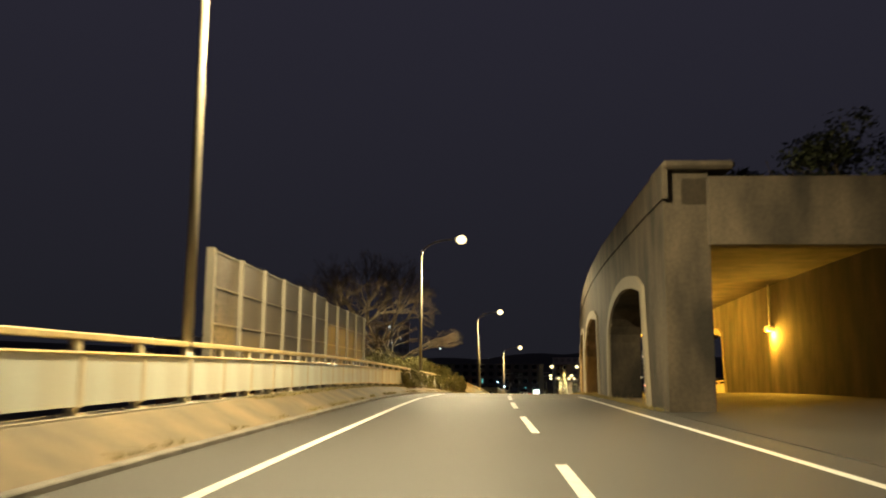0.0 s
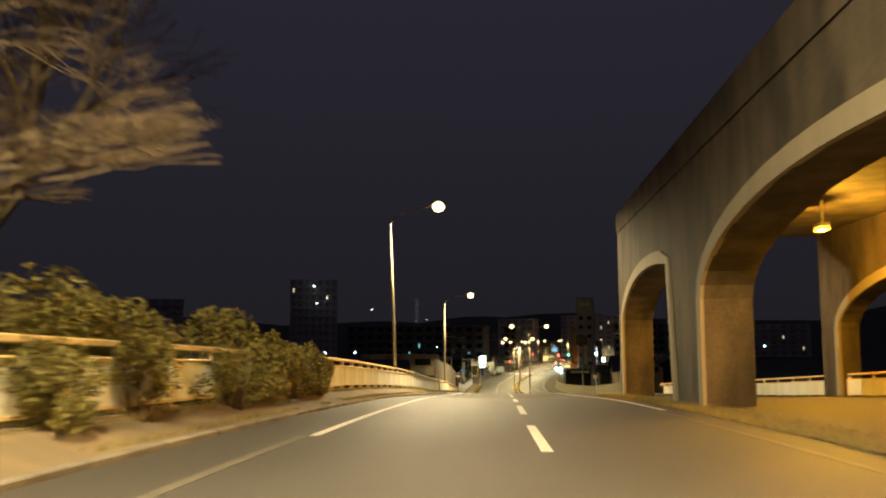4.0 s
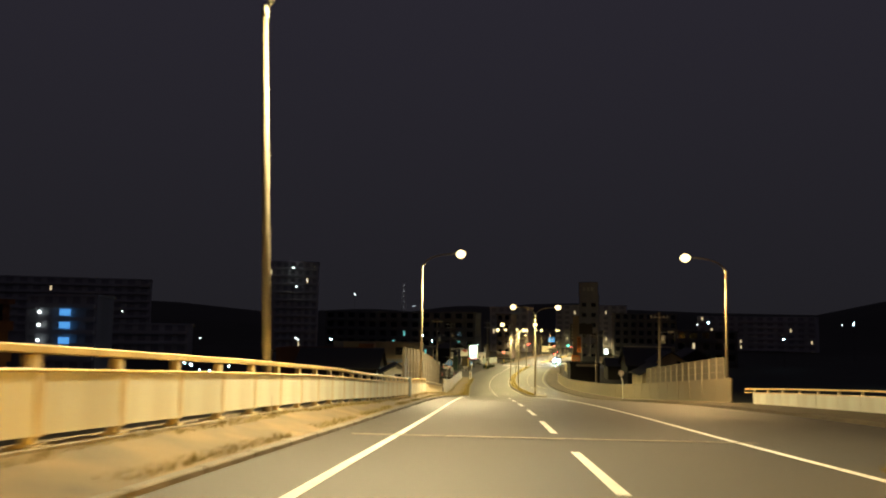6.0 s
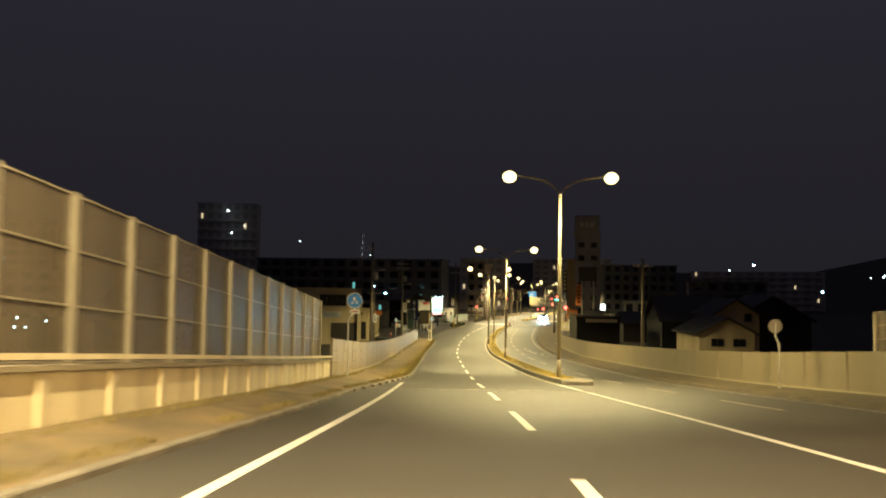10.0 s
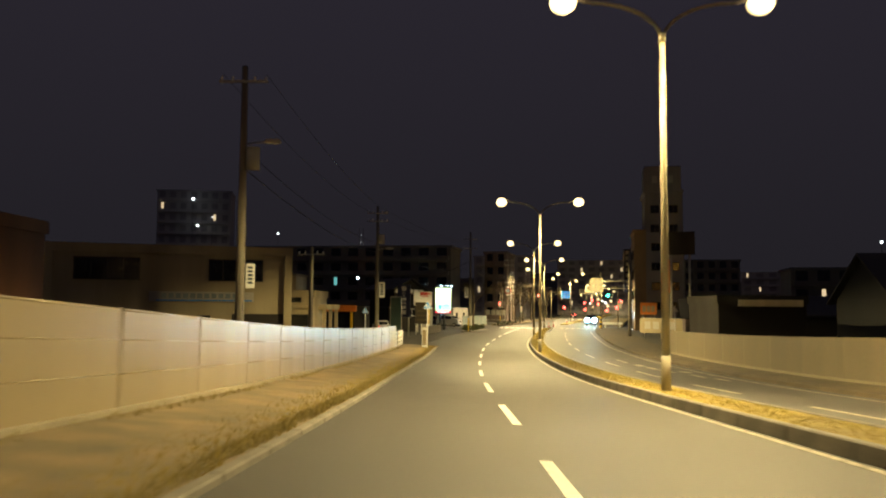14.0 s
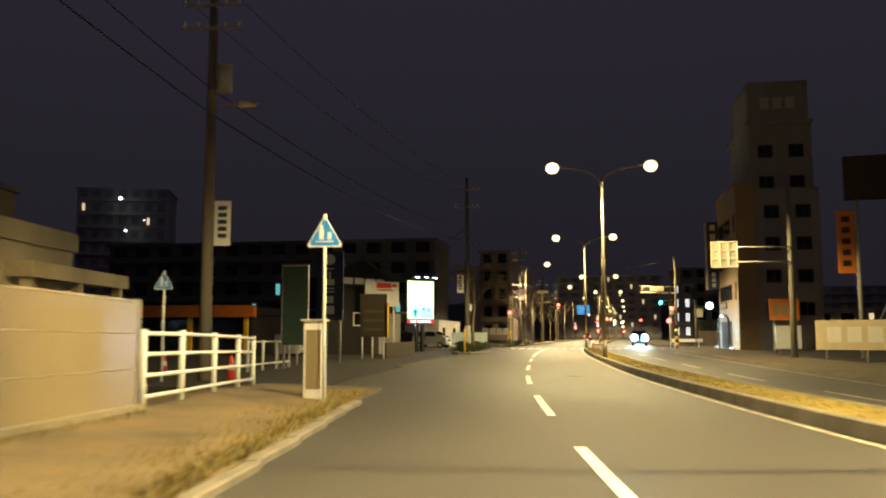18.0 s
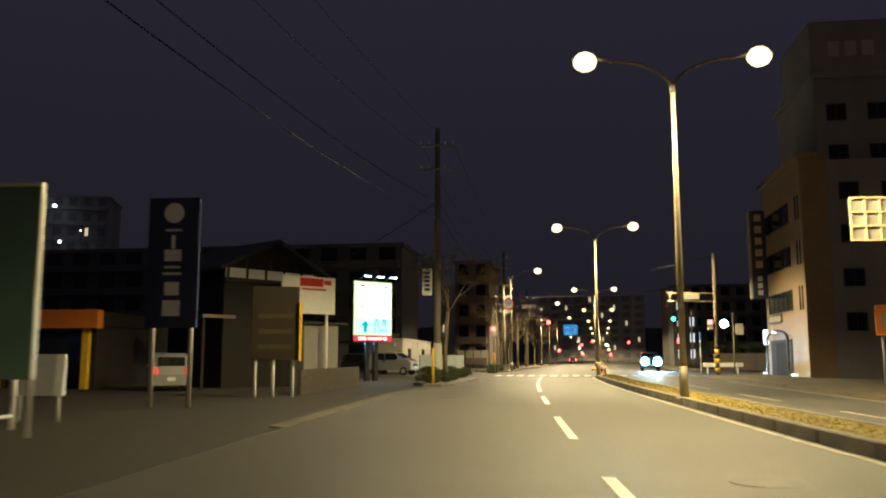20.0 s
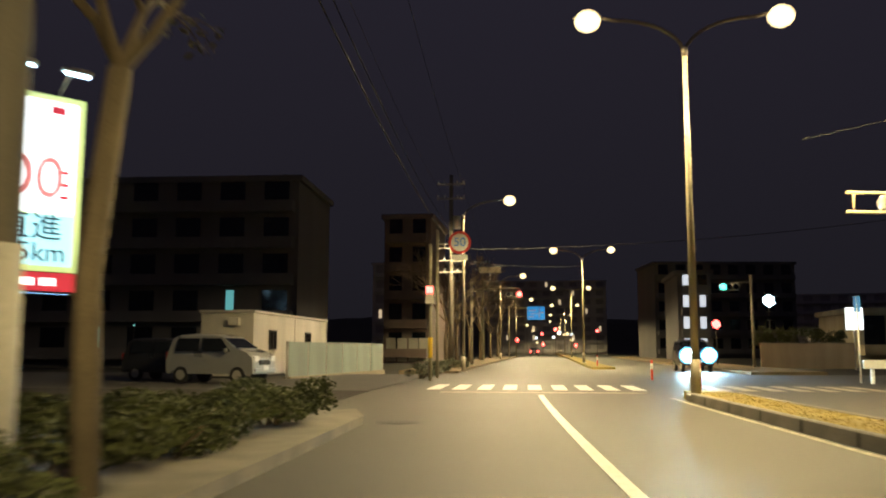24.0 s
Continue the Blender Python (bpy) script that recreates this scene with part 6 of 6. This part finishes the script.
for y in (0.65, 6.25):
    part("arch_post", one_box(-1.66, -1.54, y - 0.06, y + 0.06, 0.0, 2.45), FRAME_DARK, bt)
part("name_plate", one_box(-1.40, -1.305, 2.8, 6.2, 3.6, 4.2, 0.01), FRAME_DARK, bt, "dark name plate with pale bars")
for k in range(6):
    part("pale_bar", one_box(-1.41, -1.402, 2.95 + k * 0.54, 3.3 + k * 0.54, 3.72, 4.08), WALL_WHITE, bt)
for y in (-0.9, 6.7):
    up = part("uplight", one_box(-1.8, -1.55, y - 0.35, y + 0.35, 0.0, 0.22, 0.02), STAIR_GLOW, bt, "bright blue-white ground light")
    li = bpy.data.lights.new("uplight_beam", "AREA")
    li.energy, li.color, li.size = 2.5, (0.55, 0.85, 1.0), 0.5
    lo = new("uplight_beam", li)
    lo.parent = bt
    lo.matrix_basis = Matrix.Translation((-1.68, y, 0.26)) @ Matrix.Rotation(radians(168), 4, "Y")
part("door_lamp", tube(bmesh.new(), [(-1.6, 4.0, 2.92), (-1.6, 4.0, 3.06)], 0.13, 10), GLOW_WHITE, bt, "small white lamp")
vs_ = thing("upright_sign", M(314.5, 15.6, 0.9), "tall navy upright sign with pale blocks on a wall", "sign")
part("case", one_box(-0.5, 0.5, -0.18, 0.18, 6.5, 11.0, 0.03), FRAME_DARK, vs_)
part("lower_case", one_box(-0.5, 0.5, -0.18, 0.18, 4.6, 6.48, 0.03), NAVY, vs_, "navy lower field")
part("edge_strip", one_box(-0.68, -0.52, -0.12, 0.12, 4.6, 11.0, 0.02), GALV, vs_)
for k in range(5):
    part("pale_block", one_box(-0.24, 0.24, -0.20, -0.182, 10.2 - k * 0.85, 10.72 - k * 0.85, 0.01), CREAM, vs_)
for k in range(3):
    part("pale_block", one_box(-0.17, 0.17, -0.20, -0.185, 5.85 - k * 0.5, 6.2 - k * 0.5, 0.01), WALL_WHITE, vs_)
part("bracket", one_box(0.56, 0.9, -0.08, 0.08, 5.5, 5.7), GALV, vs_)
part("pole", one_box(0.62, 0.78, -0.08, 0.08, -1.5, 10.9), GALV, vs_)

# lattice sign on arms and the signal pole
ls = thing("lattice_sign", M(279.6, 10.4, 5.0), "square lattice sign panel seen from behind on two long arms", "sign")
for k in range(4):
    part("bar", one_box(-0.7, 0.7, -0.03, 0.03, k * 0.45, k * 0.45 + 0.06), CREAM, ls)
    part("upright", one_box(-0.7 + k * 0.45, -0.64 + k * 0.45, -0.029, 0.029, 0.061, 1.4), CREAM, ls)
part("back_sheet", one_box(-0.7, 0.7, 0.035, 0.05, 0.0, 1.41), GALV, ls)
for z in (0.3, 1.1):
    part("arm", tube(bmesh.new(), [(0.7, 0.0, z), (3.5, 0.4, z)], 0.04, 8), GALV, ls)


def signal_lens(t, x, y, z, glowing, facing=-1, r=0.15):
    """A row of three lenses in a hood box; glowing: the index of the lit one and its material."""
    bx = part("signal_box", one_box(x - 0.62, x + 0.62, y - 0.1, y + 0.1, z - 0.22, z + 0.22, 0.06), GALV, t)
    for k in range(3):
        mt = glowing[1] if glowing and glowing[0] == k else GLASS_DARK
        part("lens", tube(bmesh.new(), [(x - 0.4 + 0.4 * k, y + facing * 0.10, z), (x - 0.4 + 0.4 * k, y + facing * 0.14, z)], r, 14), mt, bx)
        part("visor", tube(bmesh.new(), [(x - 0.4 + 0.4 * k, y + facing * 0.11, z + 0.03), (x - 0.4 + 0.4 * k, y + facing * 0.3, z + 0.05)], [r + 0.03, r + 0.02], 14, False), GALV, bx)
    return bx


sp = thing("signal_pole", M(310.0, 11.7, 0.14), "signal pole with a long double arm and an amber-lit signal back", "traffic signal")
part("shaft", tube(bmesh.new(), [(0, 0, 0), (0, 0, 8.2)], [0.15, 0.1], 12), POLE_CONCRETE, sp)
for z in (4.9, 5.45):
    part("arm", tube(bmesh.new(), [(0, 0, z), (-3.1, 0, z + 0.1)], 0.045, 8), CREAM, sp)
part("arm_tie", tube(bmesh.new(), [(-2.9, 0, 4.95), (-2.9, 0, 5.55)], 0.03, 8), CREAM, sp)
part("stay", tube(bmesh.new(), [(0, 0, 8.0), (-4.2, 0, 7.1)], 0.012, 5), CABLE, sp)
signal_lens(sp, -1.6, 0.0, 5.23, None, 1)
part("pedestrian_signal", one_box(-0.55, -0.2, -0.15, 0.15, 3.0, 3.7, 0.03), GALV, sp)
part("red_lens", one_box(-0.5, -0.25, -0.17, -0.152, 3.4, 3.65), GLOW_RED, sp)
for k in range(6):
    part("stripe", tube(bmesh.new(), [(0, 0, 0.2 + k * 0.3), (0, 0, 0.498 + k * 0.3)], 0.158, 12), BLACK if k % 2 else YELLOW, sp)
rs = thing("road_sign", M(317.8, 11.7, 0.1), "slim white sign post with a plate seen edge on", "road sign")
part("pole", tube(bmesh.new(), [(0, 0, 0), (0, 0, 3.1)], 0.035, 10), SIGN_WHITE, rs)
part("sign_plate", one_box(-0.012, 0.012, -0.3, 0.3, 2.55, 3.15, 0.005), SIGN_BLUE, rs, "blue plate seen edge on")
gr = thing("guard_rail", M(317.8, 11.7, 0.1), "low white guard rail at the corner of the crossing", "guard rail")
part("beam", one_box(0.15, 3.1, 0.1, 0.18, 0.5, 0.82, 0.02), SIGN_WHITE, gr)
for x in (0.5, 2.7):
    part("post", one_box(x - 0.06, x + 0.06, 0.19, 0.31, -0.05, 0.78, 0.01), SIGN_WHITE, gr)
ps = thing("signal_pole", M(317.5, 14.1, 0.1), "slim pole with a grey pedestrian signal box seen from behind", "traffic signal")
part("shaft", tube(bmesh.new(), [(0, 0, 0), (0, 0, 4.6)], 0.05, 10), POLE_PAINT, ps)
part("signal_back", one_box(0.15, 0.75, -0.12, 0.12, 2.9, 3.75, 0.04), GALV, ps)
part("clamp", one_box(0.04, 0.16, -0.03, 0.03, 3.3, 3.36), GALV, ps)
lit = thing("shop_sign", at_world(67.4, 342.1, 0, -14), "tilted white glowing sign on a post beside a hedge", "sign")
part("post", tube(bmesh.new(), [(0, 0.1, -0.2), (0, 0.1, 4.4)], 0.06, 10), GALV, lit)
part("panel", one_box(-0.6, 0.6, -0.1, 0.05, 2.75, 4.35, 0.03), BOARD_WHITE, lit, "glowing white panel")

sl = thing("signal_pole", M(318.6, -4.15, 0.05), "slim pole with a red pedestrian signal and a yellow band", "traffic signal")
part("shaft", tube(bmesh.new(), [(0, 0, 0), (0, 0, 5.4)], 0.07, 10), POLE_PAINT, sl)
part("yellow_band", tube(bmesh.new(), [(0, 0, 0.9), (0, 0, 1.7)], 0.09, 10), YELLOW, sl)
part("pedestrian_signal", one_box(-0.18, 0.18, -0.32, -0.08, 3.0, 3.75, 0.03), GALV, sl)
part("red_lens", one_box(-0.13, 0.13, -0.345, -0.322, 3.42, 3.68), GLOW_RED, sl)
s50 = thing("speed_sign", M(320.4, -4.1, 0.1), "round red-rimmed speed limit sign reading fifty with a plate below", "road sign")
part("pole", tube(bmesh.new(), [(0, 0, 0), (0, 0, 6.2)], 0.07, 10), POLE_PAINT, s50)
part("arm", tube(bmesh.new(), [(0, -0.02, 5.6), (0.95, -0.02, 5.6)], 0.03, 8), GALV, s50)
part("rim_plate", disc(bmesh.new(), (0.95, 5.65), 0.48, -0.09, -0.07, 32), SIGN_RED, s50)
part("white_face", disc(bmesh.new(), (0.95, 5.65), 0.37, -0.10, -0.091, 32), SIGN_WHITE, s50)
write("50", 0.52, pose(0.95, -0.106, 5.65), SIGN_BLUE, s50, "number")
part("lower_plate", one_box(0.62, 1.28, -0.1, -0.07, 4.9, 5.12, 0.01), SIGN_WHITE, s50)
so = thing("signal_pole", M(347.2, -4.9, 0.1), "tall signal pole with an overhead arm and a red light", "traffic signal")
part("shaft", tube(bmesh.new(), [(0, 0, 0), (0, 0, 6.2)], [0.13, 0.1], 12), POLE_PAINT, so)
part("arm", tube(bmesh.new(), [(0, 0, 5.6), (3.6, 0, 5.75)], 0.05, 8), POLE_PAINT, so)
signal_lens(so, 3.2, 0, 5.25, (2, GLOW_RED), -1, 0.2)
part("name_plate", one_box(0.6, 2.2, -0.06, -0.02, 6.9, 7.35, 0.02), CREAM, so)
part("plate_stem", tube(bmesh.new(), [(1.4, 0, 5.65), (1.4, 0, 6.9)], 0.03, 6), GALV, so)
for y, o, g_ in ((340.5, 13.8, GLOW_GREEN),):
    t = thing("signal_pole", M(y, o, 0.1), "distant signal pole with a green light", "traffic signal", "signals along the street")
    part("shaft", tube(bmesh.new(), [(0, 0, 0), (0, 0, 6.0)], 0.1, 10), POLE_PAINT, t)
    part("arm", tube(bmesh.new(), [(0, 0, 5.5), (-1.4, 0, 5.5)], 0.04, 8), POLE_PAINT, t)
    signal_lens(t, -1.4, 0, 5.2, (0, g_), -1, 0.2)
bd = thing("direction_sign", M(399.5, -4.6, 0.1), "blue direction sign with white bars on an overhanging arm", "road sign")
part("pole", tube(bmesh.new(), [(0, 0, 0), (0, 0, 7.2)], 0.12, 10), POLE_PAINT, bd)
part("arm", tube(bmesh.new(), [(0, 0, 6.9), (4.6, 0, 6.9)], 0.06, 8), POLE_PAINT, bd)
SIGN_BLUE_LIT = glow("lit_sign_blue", (0.03, 0.30, 0.75), 0.8)
part("panel", one_box(2.6, 5.0, -0.1, -0.06, 5.3, 7.1, 0.02), SIGN_BLUE_LIT, bd, "blue panel, lit")
for x0, x1, z0, z1 in ((4.2, 4.32, 5.5, 6.9), (3.0, 4.2, 6.05, 6.15), (2.8, 3.8, 6.5, 6.65), (2.8, 3.6, 5.6, 5.75), (4.4, 4.85, 6.2, 6.35)):
    part("white_bar", one_box(x0, x1, -0.115, -0.102, z0, z1), SIGN_WHITE, bd)
for y, o in ((309.6, 4.3), (318.0, 4.3), (345, 4.2)):
    t = thing("bollard", M(y, o, 0.15), "slim marker post with pale bands at the end of the median", "bollard", "median markers")
    part("shaft", tube(bmesh.new(), [(0, 0, 0), (0, 0, 0.75)], 0.045, 10), CONE_RED, t)
    part("band", tube(bmesh.new(), [(0, 0, 0.4), (0, 0, 0.62)], 0.049, 10), SIGN_WHITE, t)
bm = sweep(bmesh.new(), [(3.5, 0.15), (5.0, 0.15), (5.0, -0.5), (3.5, -0.5)], 340, 560, 4)
tagged(finish("median_far", bm, GRASS), "narrow median continuing beyond the crossing", "median", kind="structure")


# ---- far buildings and lights ----
def slab(name, x, y, turn, w, d, h, floors, cols, lit, material, label, seed, base=-13.9, lit_mat=None):
    """A far block of flats: bands of balconies, dark windows and a few lit ones."""
    r = rng(seed)
    t = thing(name, Matrix.Translation((x, y, base)) @ Matrix.Rotation(radians(turn), 4, "Z"), label, "building")
    part("wall", one_box(-w / 2, w / 2, 0, d, -4, h), material, t)
    part("roof", one_box(-w / 2 - 0.3, w / 2 + 0.3, -0.3, d + 0.3, h + 0.002, h + 0.5), material, t)
    for f in range(floors):
        z = h * (f + 0.25) / floors
        part("balcony", one_box(-w / 2 + 0.3, w / 2 - 0.3, -1.1, -0.002, z - 0.35, z + 0.55), material, t)
        for c in range(cols):
            xx = -w / 2 + w * (c + 0.5) / cols
            on = r.random() < lit
            hw = min(w / cols * 0.28, 0.32 if on else 9)
            p = part("window", one_box(xx - hw, xx + hw, -0.06, -0.004, z + 0.6, z + h / floors * 0.62 + 0.4), (lit_mat or GLOW_WARM) if on else GLASS_HAZE if material is WALL_HAZE else GLASS_DARK, t)
    return t


slab("apartment_block", 2, 362, -14, 52, 12, 15, 5, 14, 0.03, WALL_FAR, "long dark five-storey apartment block with balcony bands", 1, -13.9, GLOW_CYAN)
pk = slab("apartment_block", 38.6, 374, -17, 5.0, 12, 15, 5, 2, 0.0, WALL_PINK, "narrow pinkish-grey building beside the street", 2)
for x in (-1.7, -0.5, 0.7, 1.8):
    part("shutter", one_box(x - 0.5, x + 0.5, -0.1, -0.01, 0.0, 2.4, 0.01), WALL_WHITE, pk)
slab("apartment_block", 70.9, 374, -18, 3.6, 12, 9.6, 4, 2, 0.8, WALL_FAR, "dark apartment block end with lit stair landings", 3, -13.9, STAIR_GLOW)
slab("apartment_block", 84, 352, -17, 16, 10, 4.5, 1, 5, 0.1, WALL_CREAM, "low building with a green hedge in front", 4)
slab("apartment_block", 95, 330, -17, 18, 12, 10, 3, 5, 0.05, WALL_FAR, "dark three-storey building behind the crossing", 5)
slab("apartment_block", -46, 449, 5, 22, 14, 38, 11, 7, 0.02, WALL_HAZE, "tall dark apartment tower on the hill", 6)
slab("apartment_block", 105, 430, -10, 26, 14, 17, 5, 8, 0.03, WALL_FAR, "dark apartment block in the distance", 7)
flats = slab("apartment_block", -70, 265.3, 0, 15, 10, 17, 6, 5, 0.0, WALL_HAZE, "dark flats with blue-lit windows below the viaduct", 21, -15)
GLOW_BLUE = glow("blue_window_glow", (0.12, 0.42, 1.0), 0.8)
for z in (-1.4, -4.2, -7.5):
    part("blue_window", one_box(0.0, 2.3, -1.3, -1.2, z + 15 - 0.7, z + 15 + 0.7), GLOW_BLUE, flats, "blue-lit window")
    part("landing_lamp", one_box(-4.6, -4.0, -1.4, -1.2, z + 15 - 0.3, z + 15 + 0.3, 0.1), GLOW_WHITE, flats, "white landing lamp")
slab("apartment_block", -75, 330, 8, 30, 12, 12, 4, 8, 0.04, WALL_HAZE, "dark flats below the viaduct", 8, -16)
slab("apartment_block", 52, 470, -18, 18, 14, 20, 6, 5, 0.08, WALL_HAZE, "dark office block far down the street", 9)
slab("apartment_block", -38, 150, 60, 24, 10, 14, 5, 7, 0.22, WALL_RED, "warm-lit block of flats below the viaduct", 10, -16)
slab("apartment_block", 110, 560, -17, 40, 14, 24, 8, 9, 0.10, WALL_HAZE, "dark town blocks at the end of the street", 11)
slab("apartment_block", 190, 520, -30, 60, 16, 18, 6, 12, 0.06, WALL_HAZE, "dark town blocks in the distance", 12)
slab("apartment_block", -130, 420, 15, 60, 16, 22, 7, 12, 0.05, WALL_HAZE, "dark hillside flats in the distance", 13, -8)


def far_lamp(p, r, material, label, name="far_light", group="far town lights"):
    """A lamp far off on its own thin pole or wall bracket."""
    t = thing(name, Matrix.Translation(p), label, "lamp", group)
    bm = bmesh.new()
    bmesh.ops.create_icosphere(bm, subdivisions=1, radius=r)
    part("globe", bm, material, t)
    part("stem", one_box(-0.03, 0.03, -0.03, 0.03, -max(3.0, p[2] - land(p[0], p[1])), -r * 0.6), FRAME_DARK, t)
    return t


# places of single far lamps: x, y, z, radius, colour
FAR_A = [
    (-45.4, 445.0, 21.4, 0.47, 'W'),
    (-43.9, 445.0, 13.3, 0.38, 'W'),
    (-39.5, 445.0, 15.9, 0.19, 'W'),
    (-17.5, 430.0, 9.8, 0.27, 'W'),
    (-18.6, 430.0, -0.4, 0.26, 'W'),
    (-15.1, 420.0, -2.3, 0.26, 'W'),
    (-9.9, 420.0, -3.7, 0.26, 'W'),
    (-3.1, 420.0, -1.1, 0.21, 'W'),
    (-1.0, 420.0, -0.1, 0.26, 'W'),
    (7.3, 430.0, 5.3, 0.18, 'W'),
    (12.2, 330.0, -7.6, 0.24, 'B'),
    (-41.9, 260.0, -11.7, 0.20, 'B'),
]
FAR_B = [
    (174.0, 400.0, -0.4, 0.28, 'W'),
    (178.8, 400.0, 0.3, 0.28, 'B'),
    (-14.9, 300.0, -7.0, 0.25, 'B'),
    (-22.7, 290.0, -6.7, 0.24, 'W'),
    (-22.5, 200.0, -10.1, 0.13, 'B'),
    (98.6, 240.0, -8.3, 0.31, 'B'),
    (178.4, 400.0, -0.1, 0.31, 'W'),
    (79.8, 294.0, -1.9, 0.2, 'W'),
    (-31.5, 230.0, -9.9, 0.18, 'B'),
    (-32.8, 230.0, -10.7, 0.19, 'B'),
    (-28.4, 230.0, -11.6, 0.15, 'B'),
    (-48.6, 300.0, -7.2, 0.18, 'W'),
]
FAR_C = [
    (-96.0, 380.0, 0.5, 0.26, 'W'),
    (-26.2, 230.0, -10.9, 0.14, 'B'),
    (118.8, 330.0, -5.7, 0.29, 'B'),
    # this radius includes the bloom around the blue-white lamp
    (67.2, 352.9, -8.45, 0.55, 'B'),
    (9.6, 330.0, -6.0, 0.16, 'B'),
    (16.7, 345.0, -11.1, 0.07, 'C'),
    (-23.4, 300.0, -7.3, 0.20, 'W'),
    (-33.8, 240.0, -12.1, 0.15, 'B'),
    (75.2, 273.2, -1.6, 0.24, 'B'),
]

TINT = {"W": GLOW_WHITE, "B": GLOW_BLUEWHITE, "C": GLOW_CYAN}
for x, y, z, r, c in FAR_A + FAR_B + FAR_C:
    far_lamp((x, y, z), r, TINT[c], "small white lamp far off in the dark town" if c == "W" else "small blue-white lamp far off in the dark town")
# the lit street beyond
r = rng(77)
# globes are oversized: the bloom of each lamp is built into its radius
for i in range(26):
    y = 470 + i * 9
    far_lamp(tuple(P(y, r.uniform(-5, 9), r.uniform(3.0, 8.0))), r.uniform(0.3, 0.5), LAMP_GLOW if i % 3 else GLOW_WHITE, "warm lamp in the lit street far ahead", group="lights down the street")
for y, o, h in ((455, 2.5, 5.4), (350, 13.5, 3.2), (440, -5, 3.0)):
    far_lamp(tuple(P(y, o, h)), 0.36, GLOW_RED, "red signal light far down the street", group="red lights down the street")


# two strings of lamps climbing the far hill, and signals below them
for k in range(7):
    far_lamp((137.4 + k * 0.95, 653.3 - k * 0.3, 0.9 - k * 0.62), 0.55, LAMP_GLOW if k % 2 else GLOW_WHITE, "warm lamp in a string on the far slope", group="lamp strings on the far slope")
    far_lamp((146.6 - k * 0.42, 650.5 + k * 0.15, 0.8 - k * 0.66), 0.55, LAMP_GLOW, "warm lamp in a string on the far slope", group="lamp strings on the far slope")
for x, y, z in ((90.5, 458.5, -8.7), (79.3, 462.1, -9.3), (79.5, 462.0, -11.6), (86.2, 460.0, -11.8)):
    far_lamp((x, y, z), 0.34, GLOW_RED, "red signal light far down the street", group="red lights down the street")


# lattice mast on the hill
mast = thing("radio_mast", Matrix.Translation((2.2, 543.0, -16.0)), "tall thin lattice mast with small lamps, far off", "mast")
for x, y in ((-0.9, -0.9), (0.9, -0.9), (0.9, 0.9), (-0.9, 0.9)):
    part("leg", tube(bmesh.new(), [(x * 1.6, y * 1.6, 0), (x, y, 38.0)], [0.16, 0.10], 6), GALV, mast)
for k in range(12):
    z = 2.0 + k * 3.0
    w = 0.9 * (1.6 - 0.6 * z / 38.0)
    part("brace", tube(bmesh.new(), [(-w, -w, z), (w, -w, z + 2.6), (w, w, z), (-w, w, z + 2.6), (-w, -w, z)], 0.06, 5), GALV, mast)
    if k > 3:
        part("mast_lamp", one_box(-0.22, 0.22, -w - 0.3, -w - 0.1, z, z + 0.3, 0.05), STAIR_GLOW, mast, "small white lamp")
